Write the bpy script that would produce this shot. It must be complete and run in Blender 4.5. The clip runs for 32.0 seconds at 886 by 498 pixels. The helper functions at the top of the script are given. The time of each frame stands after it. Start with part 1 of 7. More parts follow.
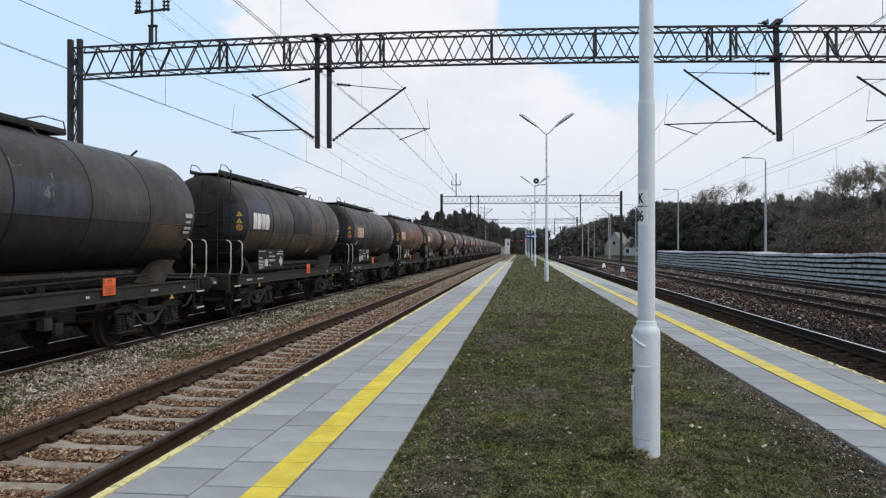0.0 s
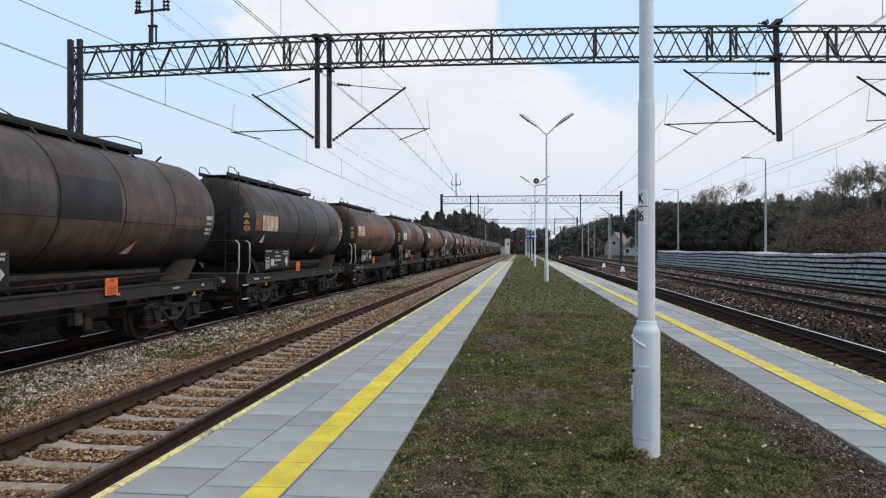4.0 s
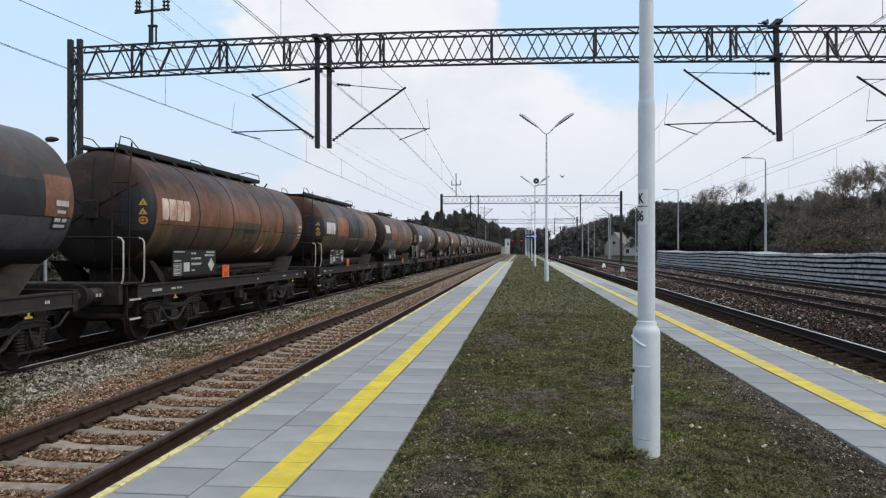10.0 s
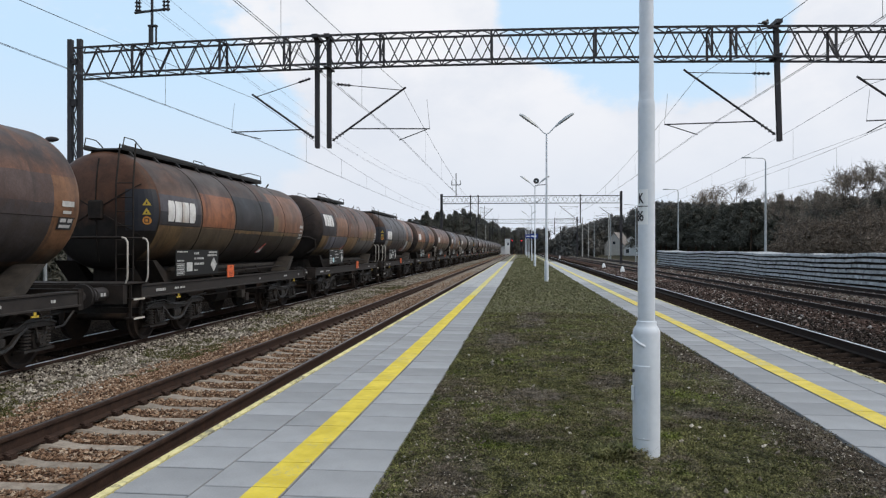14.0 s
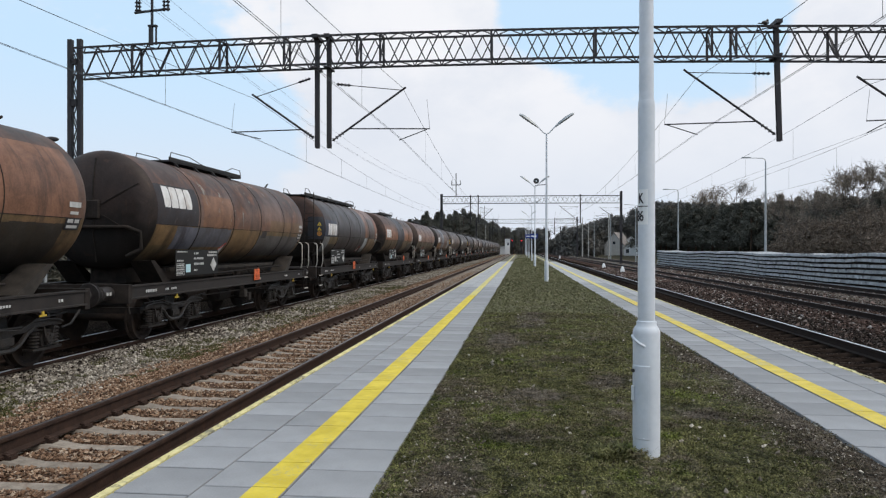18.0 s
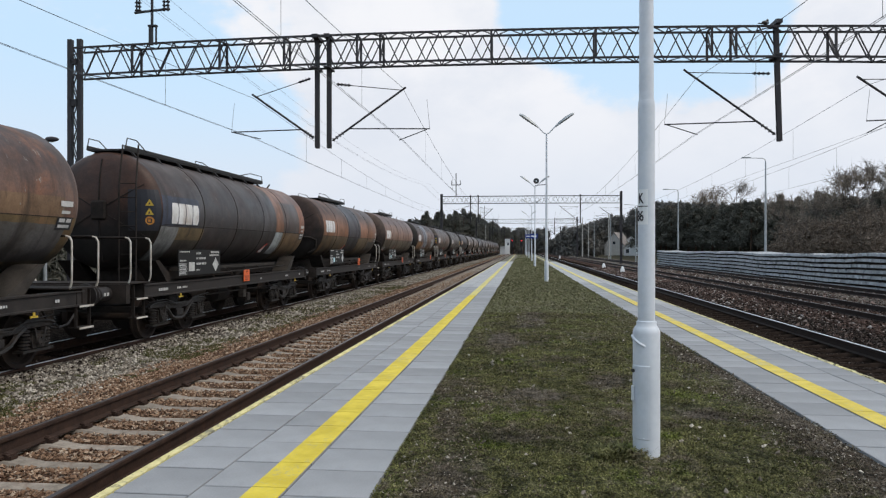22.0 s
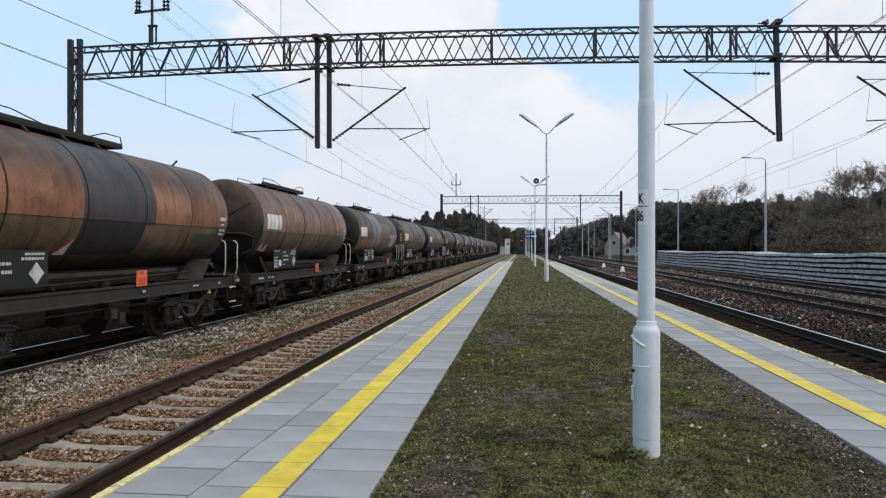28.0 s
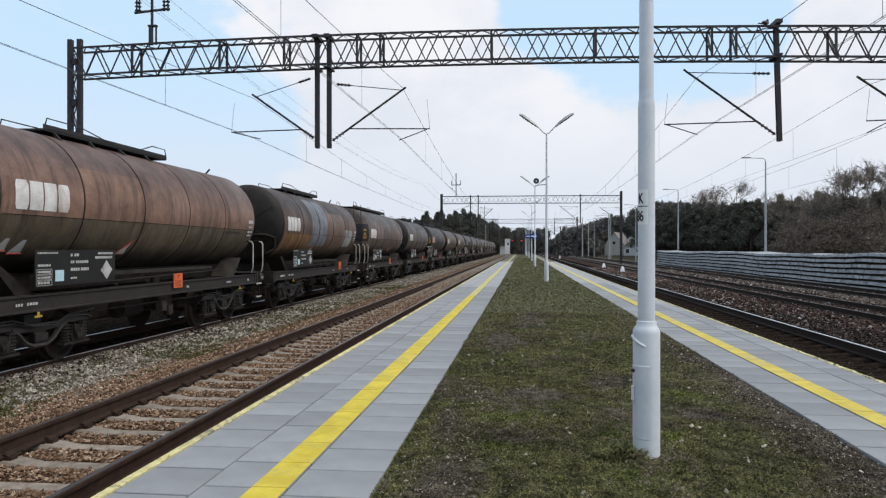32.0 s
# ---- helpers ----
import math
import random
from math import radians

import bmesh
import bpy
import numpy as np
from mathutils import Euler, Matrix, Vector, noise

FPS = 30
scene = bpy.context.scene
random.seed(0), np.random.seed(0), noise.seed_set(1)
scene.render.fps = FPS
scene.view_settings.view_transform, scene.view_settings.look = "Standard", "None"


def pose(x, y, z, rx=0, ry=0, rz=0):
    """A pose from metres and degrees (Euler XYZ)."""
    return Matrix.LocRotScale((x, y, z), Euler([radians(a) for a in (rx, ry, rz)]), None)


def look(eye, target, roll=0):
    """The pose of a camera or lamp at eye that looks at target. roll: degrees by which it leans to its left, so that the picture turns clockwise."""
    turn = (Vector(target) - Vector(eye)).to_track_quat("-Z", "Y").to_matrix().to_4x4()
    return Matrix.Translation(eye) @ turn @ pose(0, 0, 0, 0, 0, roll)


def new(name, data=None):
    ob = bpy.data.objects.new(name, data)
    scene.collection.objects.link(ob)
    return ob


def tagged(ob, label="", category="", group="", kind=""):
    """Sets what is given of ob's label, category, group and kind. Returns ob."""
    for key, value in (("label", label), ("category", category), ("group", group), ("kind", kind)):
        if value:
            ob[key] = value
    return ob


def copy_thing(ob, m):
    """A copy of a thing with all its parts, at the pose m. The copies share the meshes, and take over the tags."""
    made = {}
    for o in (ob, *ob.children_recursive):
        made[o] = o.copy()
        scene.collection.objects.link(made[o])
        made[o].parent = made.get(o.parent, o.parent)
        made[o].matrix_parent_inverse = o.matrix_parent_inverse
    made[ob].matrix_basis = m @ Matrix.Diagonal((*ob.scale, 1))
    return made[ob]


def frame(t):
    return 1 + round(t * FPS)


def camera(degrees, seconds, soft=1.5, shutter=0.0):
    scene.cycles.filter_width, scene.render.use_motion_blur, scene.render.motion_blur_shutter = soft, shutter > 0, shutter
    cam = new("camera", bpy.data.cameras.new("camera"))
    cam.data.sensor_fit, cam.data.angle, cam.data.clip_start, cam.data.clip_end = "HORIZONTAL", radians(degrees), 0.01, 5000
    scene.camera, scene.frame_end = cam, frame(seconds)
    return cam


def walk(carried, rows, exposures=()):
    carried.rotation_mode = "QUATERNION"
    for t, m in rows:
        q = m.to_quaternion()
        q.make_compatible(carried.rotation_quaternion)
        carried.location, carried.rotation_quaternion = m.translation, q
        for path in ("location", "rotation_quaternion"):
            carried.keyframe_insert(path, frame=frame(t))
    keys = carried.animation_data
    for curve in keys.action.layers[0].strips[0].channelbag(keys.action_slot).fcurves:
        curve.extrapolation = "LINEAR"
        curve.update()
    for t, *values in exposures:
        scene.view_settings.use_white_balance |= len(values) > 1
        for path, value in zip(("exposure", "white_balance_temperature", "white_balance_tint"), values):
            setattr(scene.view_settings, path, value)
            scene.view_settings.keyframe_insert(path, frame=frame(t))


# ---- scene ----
# Axes: x across the tracks, y along them, z up; z = 0 is the rail head of the track beside the platform.
cam = camera(62.78, 32.0, soft=1.25)
EYE = (0.0, 0.0, 1.78)
VIEW = look(EYE, (-1.0747, 9.942, 1.78))
walk(cam, [(0.0, VIEW), (32.0, VIEW)], exposures=[(0.0, 0.0), (32.0, 0.0)])

# ---- sky and sun ----
world = bpy.data.worlds.new("world")
scene.world = world
world.use_nodes = True


def build_sky():
    nt = world.node_tree
    nt.nodes.clear()

    def link(v, sock):
        if isinstance(v, bpy.types.NodeSocket):
            nt.links.new(v, sock)
        else:
            sock.default_value = v

    def num(op, a, b=0.0):
        x = nt.nodes.new("ShaderNodeMath")
        x.operation = op
        link(a, x.inputs[0])
        link(b, x.inputs[1])
        return x.outputs[0]

    def mixed(fac, a, b, mode="MIX"):
        x = nt.nodes.new("ShaderNodeMix")
        x.data_type = "RGBA"
        x.blend_type = mode
        link(fac, x.inputs["Factor"])
        link(a, x.inputs["A"])
        link(b, x.inputs["B"])
        return x.outputs["Result"]

    def smooth(v, lo, hi):
        x = nt.nodes.new("ShaderNodeMapRange")
        x.interpolation_type = "SMOOTHSTEP"
        link(v, x.inputs["Value"])
        x.inputs["From Min"].default_value, x.inputs["From Max"].default_value = lo, hi
        return x.outputs["Result"]

    def cloud_noise(vec, scale, detail):
        n = nt.nodes.new("ShaderNodeTexNoise")
        n.inputs["Scale"].default_value = scale
        n.inputs["Detail"].default_value = detail
        n.inputs["Roughness"].default_value = 0.58
        nt.links.new(vec, n.inputs["Vector"])
        return n.outputs["Fac"]

    out = nt.nodes.new("ShaderNodeOutputWorld")
    bg = nt.nodes.new("ShaderNodeBackground")
    sky = nt.nodes.new("ShaderNodeTexSky")
    sky.sky_type = "NISHITA"
    sky.sun_disc = False
    sky.sun_elevation = radians(SUN_UP)
    sky.sun_rotation = radians(SUN_TURN)
    blue = mixed(1.0, sky.outputs["Color"], (0.085, 0.085, 0.085, 1), "MULTIPLY")
    blue = mixed(0.84, blue, (0.66, 0.89, 1.12, 1))
    tc = nt.nodes.new("ShaderNodeTexCoord")
    mp = nt.nodes.new("ShaderNodeMapping")
    mp.inputs["Scale"].default_value = (1.0, 1.0, 1.7)
    mp.inputs["Location"].default_value = (3.1, 0.4, 1.3)
    nt.links.new(tc.outputs["Generated"], mp.inputs["Vector"])
    sep = nt.nodes.new("ShaderNodeSeparateXYZ")
    nt.links.new(tc.outputs["Generated"], sep.inputs[0])
    big = cloud_noise(mp.outputs["Vector"], 2.4, 7.0)
    value = num("ADD", num("MULTIPLY", big, 1.9), -0.66)
    # cumulus banks: direction, angular radius, weight
    for d, r, w in CLOUDS:
        dist = nt.nodes.new("ShaderNodeVectorMath")
        dist.operation = "DISTANCE"
        nt.links.new(tc.outputs["Generated"], dist.inputs[0])
        dist.inputs[1].default_value = Vector(d).normalized()
        value = num("ADD", value, num("MULTIPLY", smooth(dist.outputs["Value"], r, r * 0.25), w))
    ragged = cloud_noise(mp.outputs["Vector"], 11.0, 9.0)
    value = num("ADD", value, num("MULTIPLY", num("ADD", ragged, -0.5), 0.55))
    mask = smooth(value, 0.24, 0.50)
    fluff = smooth(cloud_noise(mp.outputs["Vector"], 5.5, 6.0), 0.3, 0.66)
    white = mixed(fluff, (0.77, 0.81, 0.89, 1), (0.915, 0.925, 0.965, 1))
    col = mixed(mask, blue, white)
    # pale haze towards the horizon
    col = mixed(smooth(sep.outputs[2], 0.26, 0.0), col, (0.735, 0.79, 0.885, 1))
    nt.links.new(col, bg.inputs["Color"])
    bg.inputs["Strength"].default_value = 1.0
    nt.links.new(bg.outputs["Background"], out.inputs["Surface"])


SUN_UP, SUN_TURN = 52.0, 150.0
CLOUDS = [((-0.17, 0.974, 0.147), 0.26, 0.30), ((-0.235, 0.922, 0.309), 0.24, 0.30), ((-0.04, 0.975, 0.215), 0.12, 0.22), ((0.058, 0.985, 0.15), 0.17, 0.32), ((0.357, 0.919, 0.155), 0.20, 0.32), ((0.20, 0.97, 0.15), 0.16, 0.25),
          ((0.375, 0.885, 0.285), 0.08, 0.20), ((0.015, 0.959, 0.290), 0.085, -0.32), ((0.128, 0.952, 0.285), 0.12, -0.42), ((0.229, 0.936, 0.272), 0.12, -0.34), ((0.295, 0.931, 0.222), 0.07, -0.18), ((-0.447, 0.884, 0.138), 0.18, -0.30), ((-0.348, 0.92, 0.175), 0.12, -0.22)]
build_sky()
sun_data = bpy.data.lights.new("sun", "SUN")
sun_data.energy = 2.0
sun_data.angle = radians(40)
sun_data.color = (1.0, 0.89, 0.76)
sun = new("sun", sun_data)
sun.matrix_basis = look((33, -10, 44), (0, 0, 0))


# ---- materials ----
def shader(name):
    m = bpy.data.materials.new(name)
    m.use_nodes = True
    nt = m.node_tree
    return m, nt, nt.nodes["Principled BSDF"]


def tex_noise(nt, vec, scale, detail=4.0, rough=0.55, dist=0.0):
    n = nt.nodes.new("ShaderNodeTexNoise")
    n.inputs["Scale"].default_value = scale
    n.inputs["Detail"].default_value = detail
    n.inputs["Roughness"].default_value = rough
    n.inputs["Distortion"].default_value = dist
    if vec is not None:
        nt.links.new(vec, n.inputs["Vector"])
    return n.outputs["Fac"]


def ramp(nt, fac, stops):
    r = nt.nodes.new("ShaderNodeValToRGB")
    el = r.color_ramp.elements
    while len(el) < len(stops):
        el.new(0.5)
    for e, (p, c) in zip(el, stops):
        e.position = p
        e.color = (*c, 1) if len(c) == 3 else c
    nt.links.new(fac, r.inputs["Fac"])
    return r.outputs["Color"]


def grey(v):
    return (v, v, v)


def blend(nt, fac, a, b, mode="MIX"):
    x = nt.nodes.new("ShaderNodeMix")
    x.data_type = "RGBA"
    x.blend_type = mode
    for key, val in (("Factor", fac), ("A", a), ("B", b)):
        if isinstance(val, bpy.types.NodeSocket):
            nt.links.new(val, x.inputs[key])
        elif isinstance(val, (int, float)):
            x.inputs[key].default_value = val
        else:
            x.inputs[key].default_value = (*val, 1)
    return x.outputs["Result"]


def calc(nt, op, a, b=0.0):
    x = nt.nodes.new("ShaderNodeMath")
    x.operation = op
    for i, val in enumerate((a, b)):
        if isinstance(val, bpy.types.NodeSocket):
            nt.links.new(val, x.inputs[i])
        else:
            x.inputs[i].default_value = val
    return x.outputs[0]


def obj_coords(nt):
    return nt.nodes.new("ShaderNodeTexCoord").outputs["Object"]


def world_coords(nt):
    return nt.nodes.new("ShaderNodeNewGeometry").outputs["Position"]


def island(nt):
    return nt.nodes.new("ShaderNodeNewGeometry").outputs["Random Per Island"]


def obj_random(nt):
    return nt.nodes.new("ShaderNodeObjectInfo").outputs["Random"]


def bump(nt, bsdf, height, strength=0.4, distance=0.01):
    b = nt.nodes.new("ShaderNodeBump")
    b.inputs["Strength"].default_value = strength
    b.inputs["Distance"].default_value = distance
    nt.links.new(height, b.inputs["Height"])
    nt.links.new(b.outputs["Normal"], bsdf.inputs["Normal"])


def surface(name, dark, light, scale=8.0, rough=0.7, metal=0.0, relief=0.3, dist=0.004, fine=60.0, vary=0.0, stain=None, coords="object", spec=0.5):
    """A painted, mineral or metal surface: two noises mix two tones, a fine one makes the relief."""
    m, nt, b = shader(name)
    vec = obj_coords(nt) if coords == "object" else world_coords(nt)
    big = tex_noise(nt, vec, scale, 5, 0.6)
    small = tex_noise(nt, vec, fine, 3, 0.6)
    fac = calc(nt, "ADD", calc(nt, "MULTIPLY", big, 0.7), calc(nt, "MULTIPLY", small, 0.3))
    col = ramp(nt, fac, [(0.36, dark), (0.64, light)])
    if stain:
        s = tex_noise(nt, vec, scale * 0.45, 6, 0.65, 0.6)
        col = blend(nt, ramp(nt, s, [(0.55, grey(0)), (0.72, grey(1))]), col, stain)
    if vary:
        col = blend(nt, 1.0, col, ramp(nt, obj_random(nt), [(0, grey(1 - vary)), (1, grey(1 + vary * 0.4))]), "MULTIPLY")
    nt.links.new(col, b.inputs["Base Color"])
    b.inputs["Metallic"].default_value = metal
    b.inputs["Specular IOR Level"].default_value = spec
    r = ramp(nt, big, [(0.3, grey(max(0.05, rough - 0.12))), (0.7, grey(min(1, rough + 0.12)))])
    nt.links.new(r, b.inputs["Roughness"])
    bump(nt, b, small, relief, dist)
    return m


def scatter_mat(name, stops, rough=0.85, spec=0.3):
    """Many small pieces in one mesh: each island takes its own tone."""
    m, nt, b = shader(name)
    col = ramp(nt, island(nt), stops)
    n = tex_noise(nt, world_coords(nt), 90, 3)
    col = blend(nt, 1.0, col, ramp(nt, n, [(0.3, grey(0.75)), (0.7, grey(1.15))]), "MULTIPLY")
    nt.links.new(col, b.inputs["Base Color"])
    b.inputs["Roughness"].default_value = rough
    b.inputs["Specular IOR Level"].default_value = spec
    return m


def ballast_mat(name, stops, scale=26.0, soil=None):
    """Broken stone: cells of a Voronoi pattern, each of its own tone, with real relief."""
    m, nt, b = shader(name)
    vec = world_coords(nt)
    v = nt.nodes.new("ShaderNodeTexVoronoi")
    v.inputs["Scale"].default_value = scale
    nt.links.new(vec, v.inputs["Vector"])
    sep = nt.nodes.new("ShaderNodeSeparateColor")
    nt.links.new(v.outputs["Color"], sep.inputs["Color"])
    col = ramp(nt, sep.outputs[0], stops)
    # shade between stones put into the colour: darker away from each centre
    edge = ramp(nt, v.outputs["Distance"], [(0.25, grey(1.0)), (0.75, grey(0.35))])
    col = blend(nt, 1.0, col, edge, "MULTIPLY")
    if soil:
        s = tex_noise(nt, vec, 0.9, 6, 0.62)
        col = blend(nt, ramp(nt, s, [(0.5, grey(0)), (0.66, grey(0.85))]), col, soil)
    nt.links.new(col, b.inputs["Base Color"])
    b.inputs["Roughness"].default_value = 0.95
    b.inputs["Specular IOR Level"].default_value = 0.0
    bump(nt, b, calc(nt, "SUBTRACT", 1.0, v.outputs["Distance"]), 1.0, 0.03)
    return m


M_STEEL = surface("weathered_dark_steel", (0.018, 0.014, 0.013), (0.055, 0.042, 0.036), 5, 0.62, 0.25, 0.3, 0.002)
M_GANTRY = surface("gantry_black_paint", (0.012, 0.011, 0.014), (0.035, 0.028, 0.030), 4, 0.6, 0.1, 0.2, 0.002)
# distant beams and feeder masts take a paler, greyer tone than the near gantry
M_GANTRY_FAR = surface("gantry_distant_pale_grey", (0.05, 0.055, 0.055), (0.10, 0.11, 0.11), 4, 0.6, 0.1, 0.2, 0.002)
M_RUST = surface("rusty_rail_side", (0.022, 0.0135, 0.0105), (0.058, 0.034, 0.025), 9, 0.85, 0.0, 0.5, 0.003, spec=0.15)
M_RAIL_DARK = surface("oily_dark_rail_side", (0.012, 0.008, 0.007), (0.036, 0.024, 0.020), 9, 0.8, 0.0, 0.5, 0.003, spec=0.2)
M_RAILTOP = surface("worn_rail_head", (0.05, 0.042, 0.04), (0.12, 0.10, 0.095), 6, 0.42, 0.7, 0.15, 0.001)
M_POLISH = surface("polished_rail_head", (0.66, 0.67, 0.69), (0.84, 0.85, 0.88), 3, 0.46, 1.0, 0.05, 0.001)
M_SLEEPER = surface("concrete_sleeper", (0.175, 0.146, 0.117), (0.35, 0.30, 0.25), 6, 0.9, 0, 0.4, 0.004, vary=0.25, stain=(0.17, 0.12, 0.09), spec=0.15)
M_WOODSLEEPER = surface("tarred_sleeper", (0.012, 0.009, 0.007), (0.042, 0.030, 0.024), 6, 0.9, 0, 0.6, 0.006, spec=0.0)
M_SLAB = surface("grey_paving_slab", (0.222, 0.225, 0.232), (0.315, 0.319, 0.330), 1.6, 0.8, 0, 0.18, 0.002, fine=90, vary=0.18, stain=(0.205, 0.208, 0.212), spec=0.3)
M_JOINT = surface("slab_joint_bed", (0.03, 0.028, 0.026), (0.07, 0.065, 0.06), 8, 0.95)
M_WEEDY = surface("weedy_old_paving", (0.060, 0.056, 0.036), (0.155, 0.140, 0.100), 2.5, 0.95, 0, 0.5, 0.01, vary=0.1, stain=(0.075, 0.078, 0.034))
M_KERBFACE = surface("platform_wall_concrete", (0.12, 0.11, 0.10), (0.22, 0.20, 0.18), 4, 0.9, stain=(0.06, 0.055, 0.05))


def worn_paint(name, dark, light, under, worn, scale=34.0):
    """Road paint rubbed through to what lies beneath, in specks and in larger scuffs."""
    m, nt, b = shader(name)
    vec = world_coords(nt)
    big, small = tex_noise(nt, vec, 1.6, 6, 0.65), tex_noise(nt, vec, scale, 5, 0.7)
    col = ramp(nt, tex_noise(nt, vec, 5, 5, 0.6), [(0.36, dark), (0.64, light)])
    wear = calc(nt, "ADD", calc(nt, "MULTIPLY", big, 0.45), calc(nt, "MULTIPLY", small, 0.55))
    col = blend(nt, ramp(nt, wear, [(worn, grey(0)), (worn + 0.09, grey(0.85))]), col, under)
    nt.links.new(col, b.inputs["Base Color"])
    b.inputs["Roughness"].default_value = 0.75
    b.inputs["Specular IOR Level"].default_value = 0.25
    bump(nt, b, small, 0.5, 0.003)
    return m


M_YELLOW = worn_paint("yellow_line_paint", (0.53, 0.40, 0.036), (0.67, 0.525, 0.06), (0.36, 0.335, 0.22), 0.545)
M_YELLOW_DULL = worn_paint("dulled_yellow_line", (0.52, 0.395, 0.055), (0.66, 0.515, 0.095), (0.36, 0.34, 0.26), 0.52, 28.0)
# worn like the near line, but its paler yellow stands in for glare
M_YELLOW_MID = worn_paint("glare_paled_yellow_line", (0.52, 0.44, 0.11), (0.66, 0.57, 0.17), (0.34, 0.33, 0.27), 0.50, 18.0)
# palest yellow, for the line beyond the renewed paving
M_YELLOW_FAR = worn_paint("pale_yellow_line", (0.46, 0.40, 0.14), (0.60, 0.53, 0.20), (0.30, 0.29, 0.25), 0.48, 12.0)
M_YELLOW_OLD = worn_paint("flaking_yellow_edge_paint", (0.50, 0.44, 0.20), (0.72, 0.64, 0.32), (0.16, 0.15, 0.125), 0.50, 30.0)
M_POLE = surface("pale_grey_pole_paint", (0.55, 0.58, 0.62), (0.66, 0.68, 0.72), 3, 0.45, 0, 0.06, 0.001, fine=30, stain=(0.50, 0.52, 0.55))
M_LAMPHEAD = surface("lamp_housing_grey", (0.30, 0.32, 0.33), (0.44, 0.46, 0.47), 6, 0.5, 0.2, 0.05, 0.001)
M_WHITE = surface("white_enamel", (0.72, 0.72, 0.71), (0.82, 0.82, 0.82), 6, 0.5, 0, 0.1, 0.001)
M_BLACK = surface("black_lettering", (0.012, 0.012, 0.014), (0.025, 0.025, 0.03), 10, 0.5, 0, 0.05, 0.001)
M_WIRE = surface("aged_copper_wire", (0.05, 0.055, 0.06), (0.10, 0.10, 0.11), 6, 0.6, 0.4)
M_WIREFAR = surface("grey_feeder_wire", (0.16, 0.17, 0.19), (0.24, 0.25, 0.27), 6, 0.6, 0.4)


def ground_mat():
    m, nt, b = shader("cess_ground")
    vec = world_coords(nt)
    big = tex_noise(nt, vec, 0.35, 7, 0.62)
    small = tex_noise(nt, vec, 14, 4, 0.7)
    col = ramp(nt, calc(nt, "ADD", calc(nt, "MULTIPLY", big, 0.6), calc(nt, "MULTIPLY", small, 0.4)),
               [(0.34, (0.030, 0.027, 0.023)), (0.47, (0.060, 0.053, 0.045)), (0.56, (0.055, 0.056, 0.032)), (0.68, (0.10, 0.09, 0.075))])
    nt.links.new(col, b.inputs["Base Color"])
    b.inputs["Roughness"].default_value = 0.97
    b.inputs["Specular IOR Level"].default_value = 0.0
    bump(nt, b, small, 0.8, 0.03)
    return m


def turf_tone(nt):
    """Where the turf is green (0) or bare and brown (1), and how light it is."""
    vec = world_coords(nt)
    big = tex_noise(nt, vec, 0.9, 5, 0.65)
    mid = tex_noise(nt, vec, 7.0, 5, 0.65)
    fac = calc(nt, "ADD", calc(nt, "MULTIPLY", big, 0.55), calc(nt, "MULTIPLY", mid, 0.45))
    # trodden bare places: centre and stretch of each
    for cx, cy, sx, sy in BARE:
        mp = nt.nodes.new("ShaderNodeMapping")
        mp.inputs["Location"].default_value = (-cx / sx, -cy / sy, 0)
        mp.inputs["Scale"].default_value = (1 / sx, 1 / sy, 0)
        nt.links.new(vec, mp.inputs["Vector"])
        ln = nt.nodes.new("ShaderNodeVectorMath")
        ln.operation = "LENGTH"
        nt.links.new(mp.outputs["Vector"], ln.inputs[0])
        fac = calc(nt, "ADD", fac, calc(nt, "MULTIPLY", ramp(nt, ln.outputs["Value"], [(0.2, grey(1)), (1.0, grey(0))]), 0.13))
    return ramp(nt, fac, [(0.495, grey(0)), (0.585, grey(0.92))]), blend(nt, 1.0, ramp(nt, mid, [(0.35, grey(0.42)), (0.66, grey(1.45))]), ramp(nt, tex_noise(nt, vec, 1.7, 4, 0.6), [(0.36, grey(0.76)), (0.64, grey(1.28))]), "MULTIPLY")


BARE = [(2.3, 6.6, 0.18, 3.0), (1.55, 6.3, 0.4, 0.5), (0.1, 7.0, 0.4, 0.35), (-0.45, 4.3, 0.26, 0.9), (-0.60, 5.9, 0.16, 0.7), (2.15, 5.2, 0.4, 2.2), (2.2, 9.5, 0.25, 3.0), (-0.3, 11.0, 0.25, 2.0), (0.9, 7.6, 0.3, 0.5), (0.2, 15.0, 0.4, 2.5)]


def turf_mat():
    m, nt, b = shader("mossy_turf")
    vec = world_coords(nt)
    small = tex_noise(nt, vec, 42, 4, 0.75)
    where, tone = turf_tone(nt)
    green = ramp(nt, small, [(0.34, (0.012, 0.011, 0.006)), (0.5, (0.066, 0.066, 0.028)), (0.66, (0.20, 0.195, 0.085))])
    brown = ramp(nt, small, [(0.33, (0.024, 0.019, 0.015)), (0.5, (0.090, 0.073, 0.058)), (0.68, (0.25, 0.215, 0.18))])
    col = blend(nt, 1.0, blend(nt, where, green, brown), tone, "MULTIPLY")
    nt.links.new(col, b.inputs["Base Color"])
    b.inputs["Roughness"].default_value = 0.97
    b.inputs["Specular IOR Level"].default_value = 0.1
    bump(nt, b, small, 1.0, 0.05)
    return m


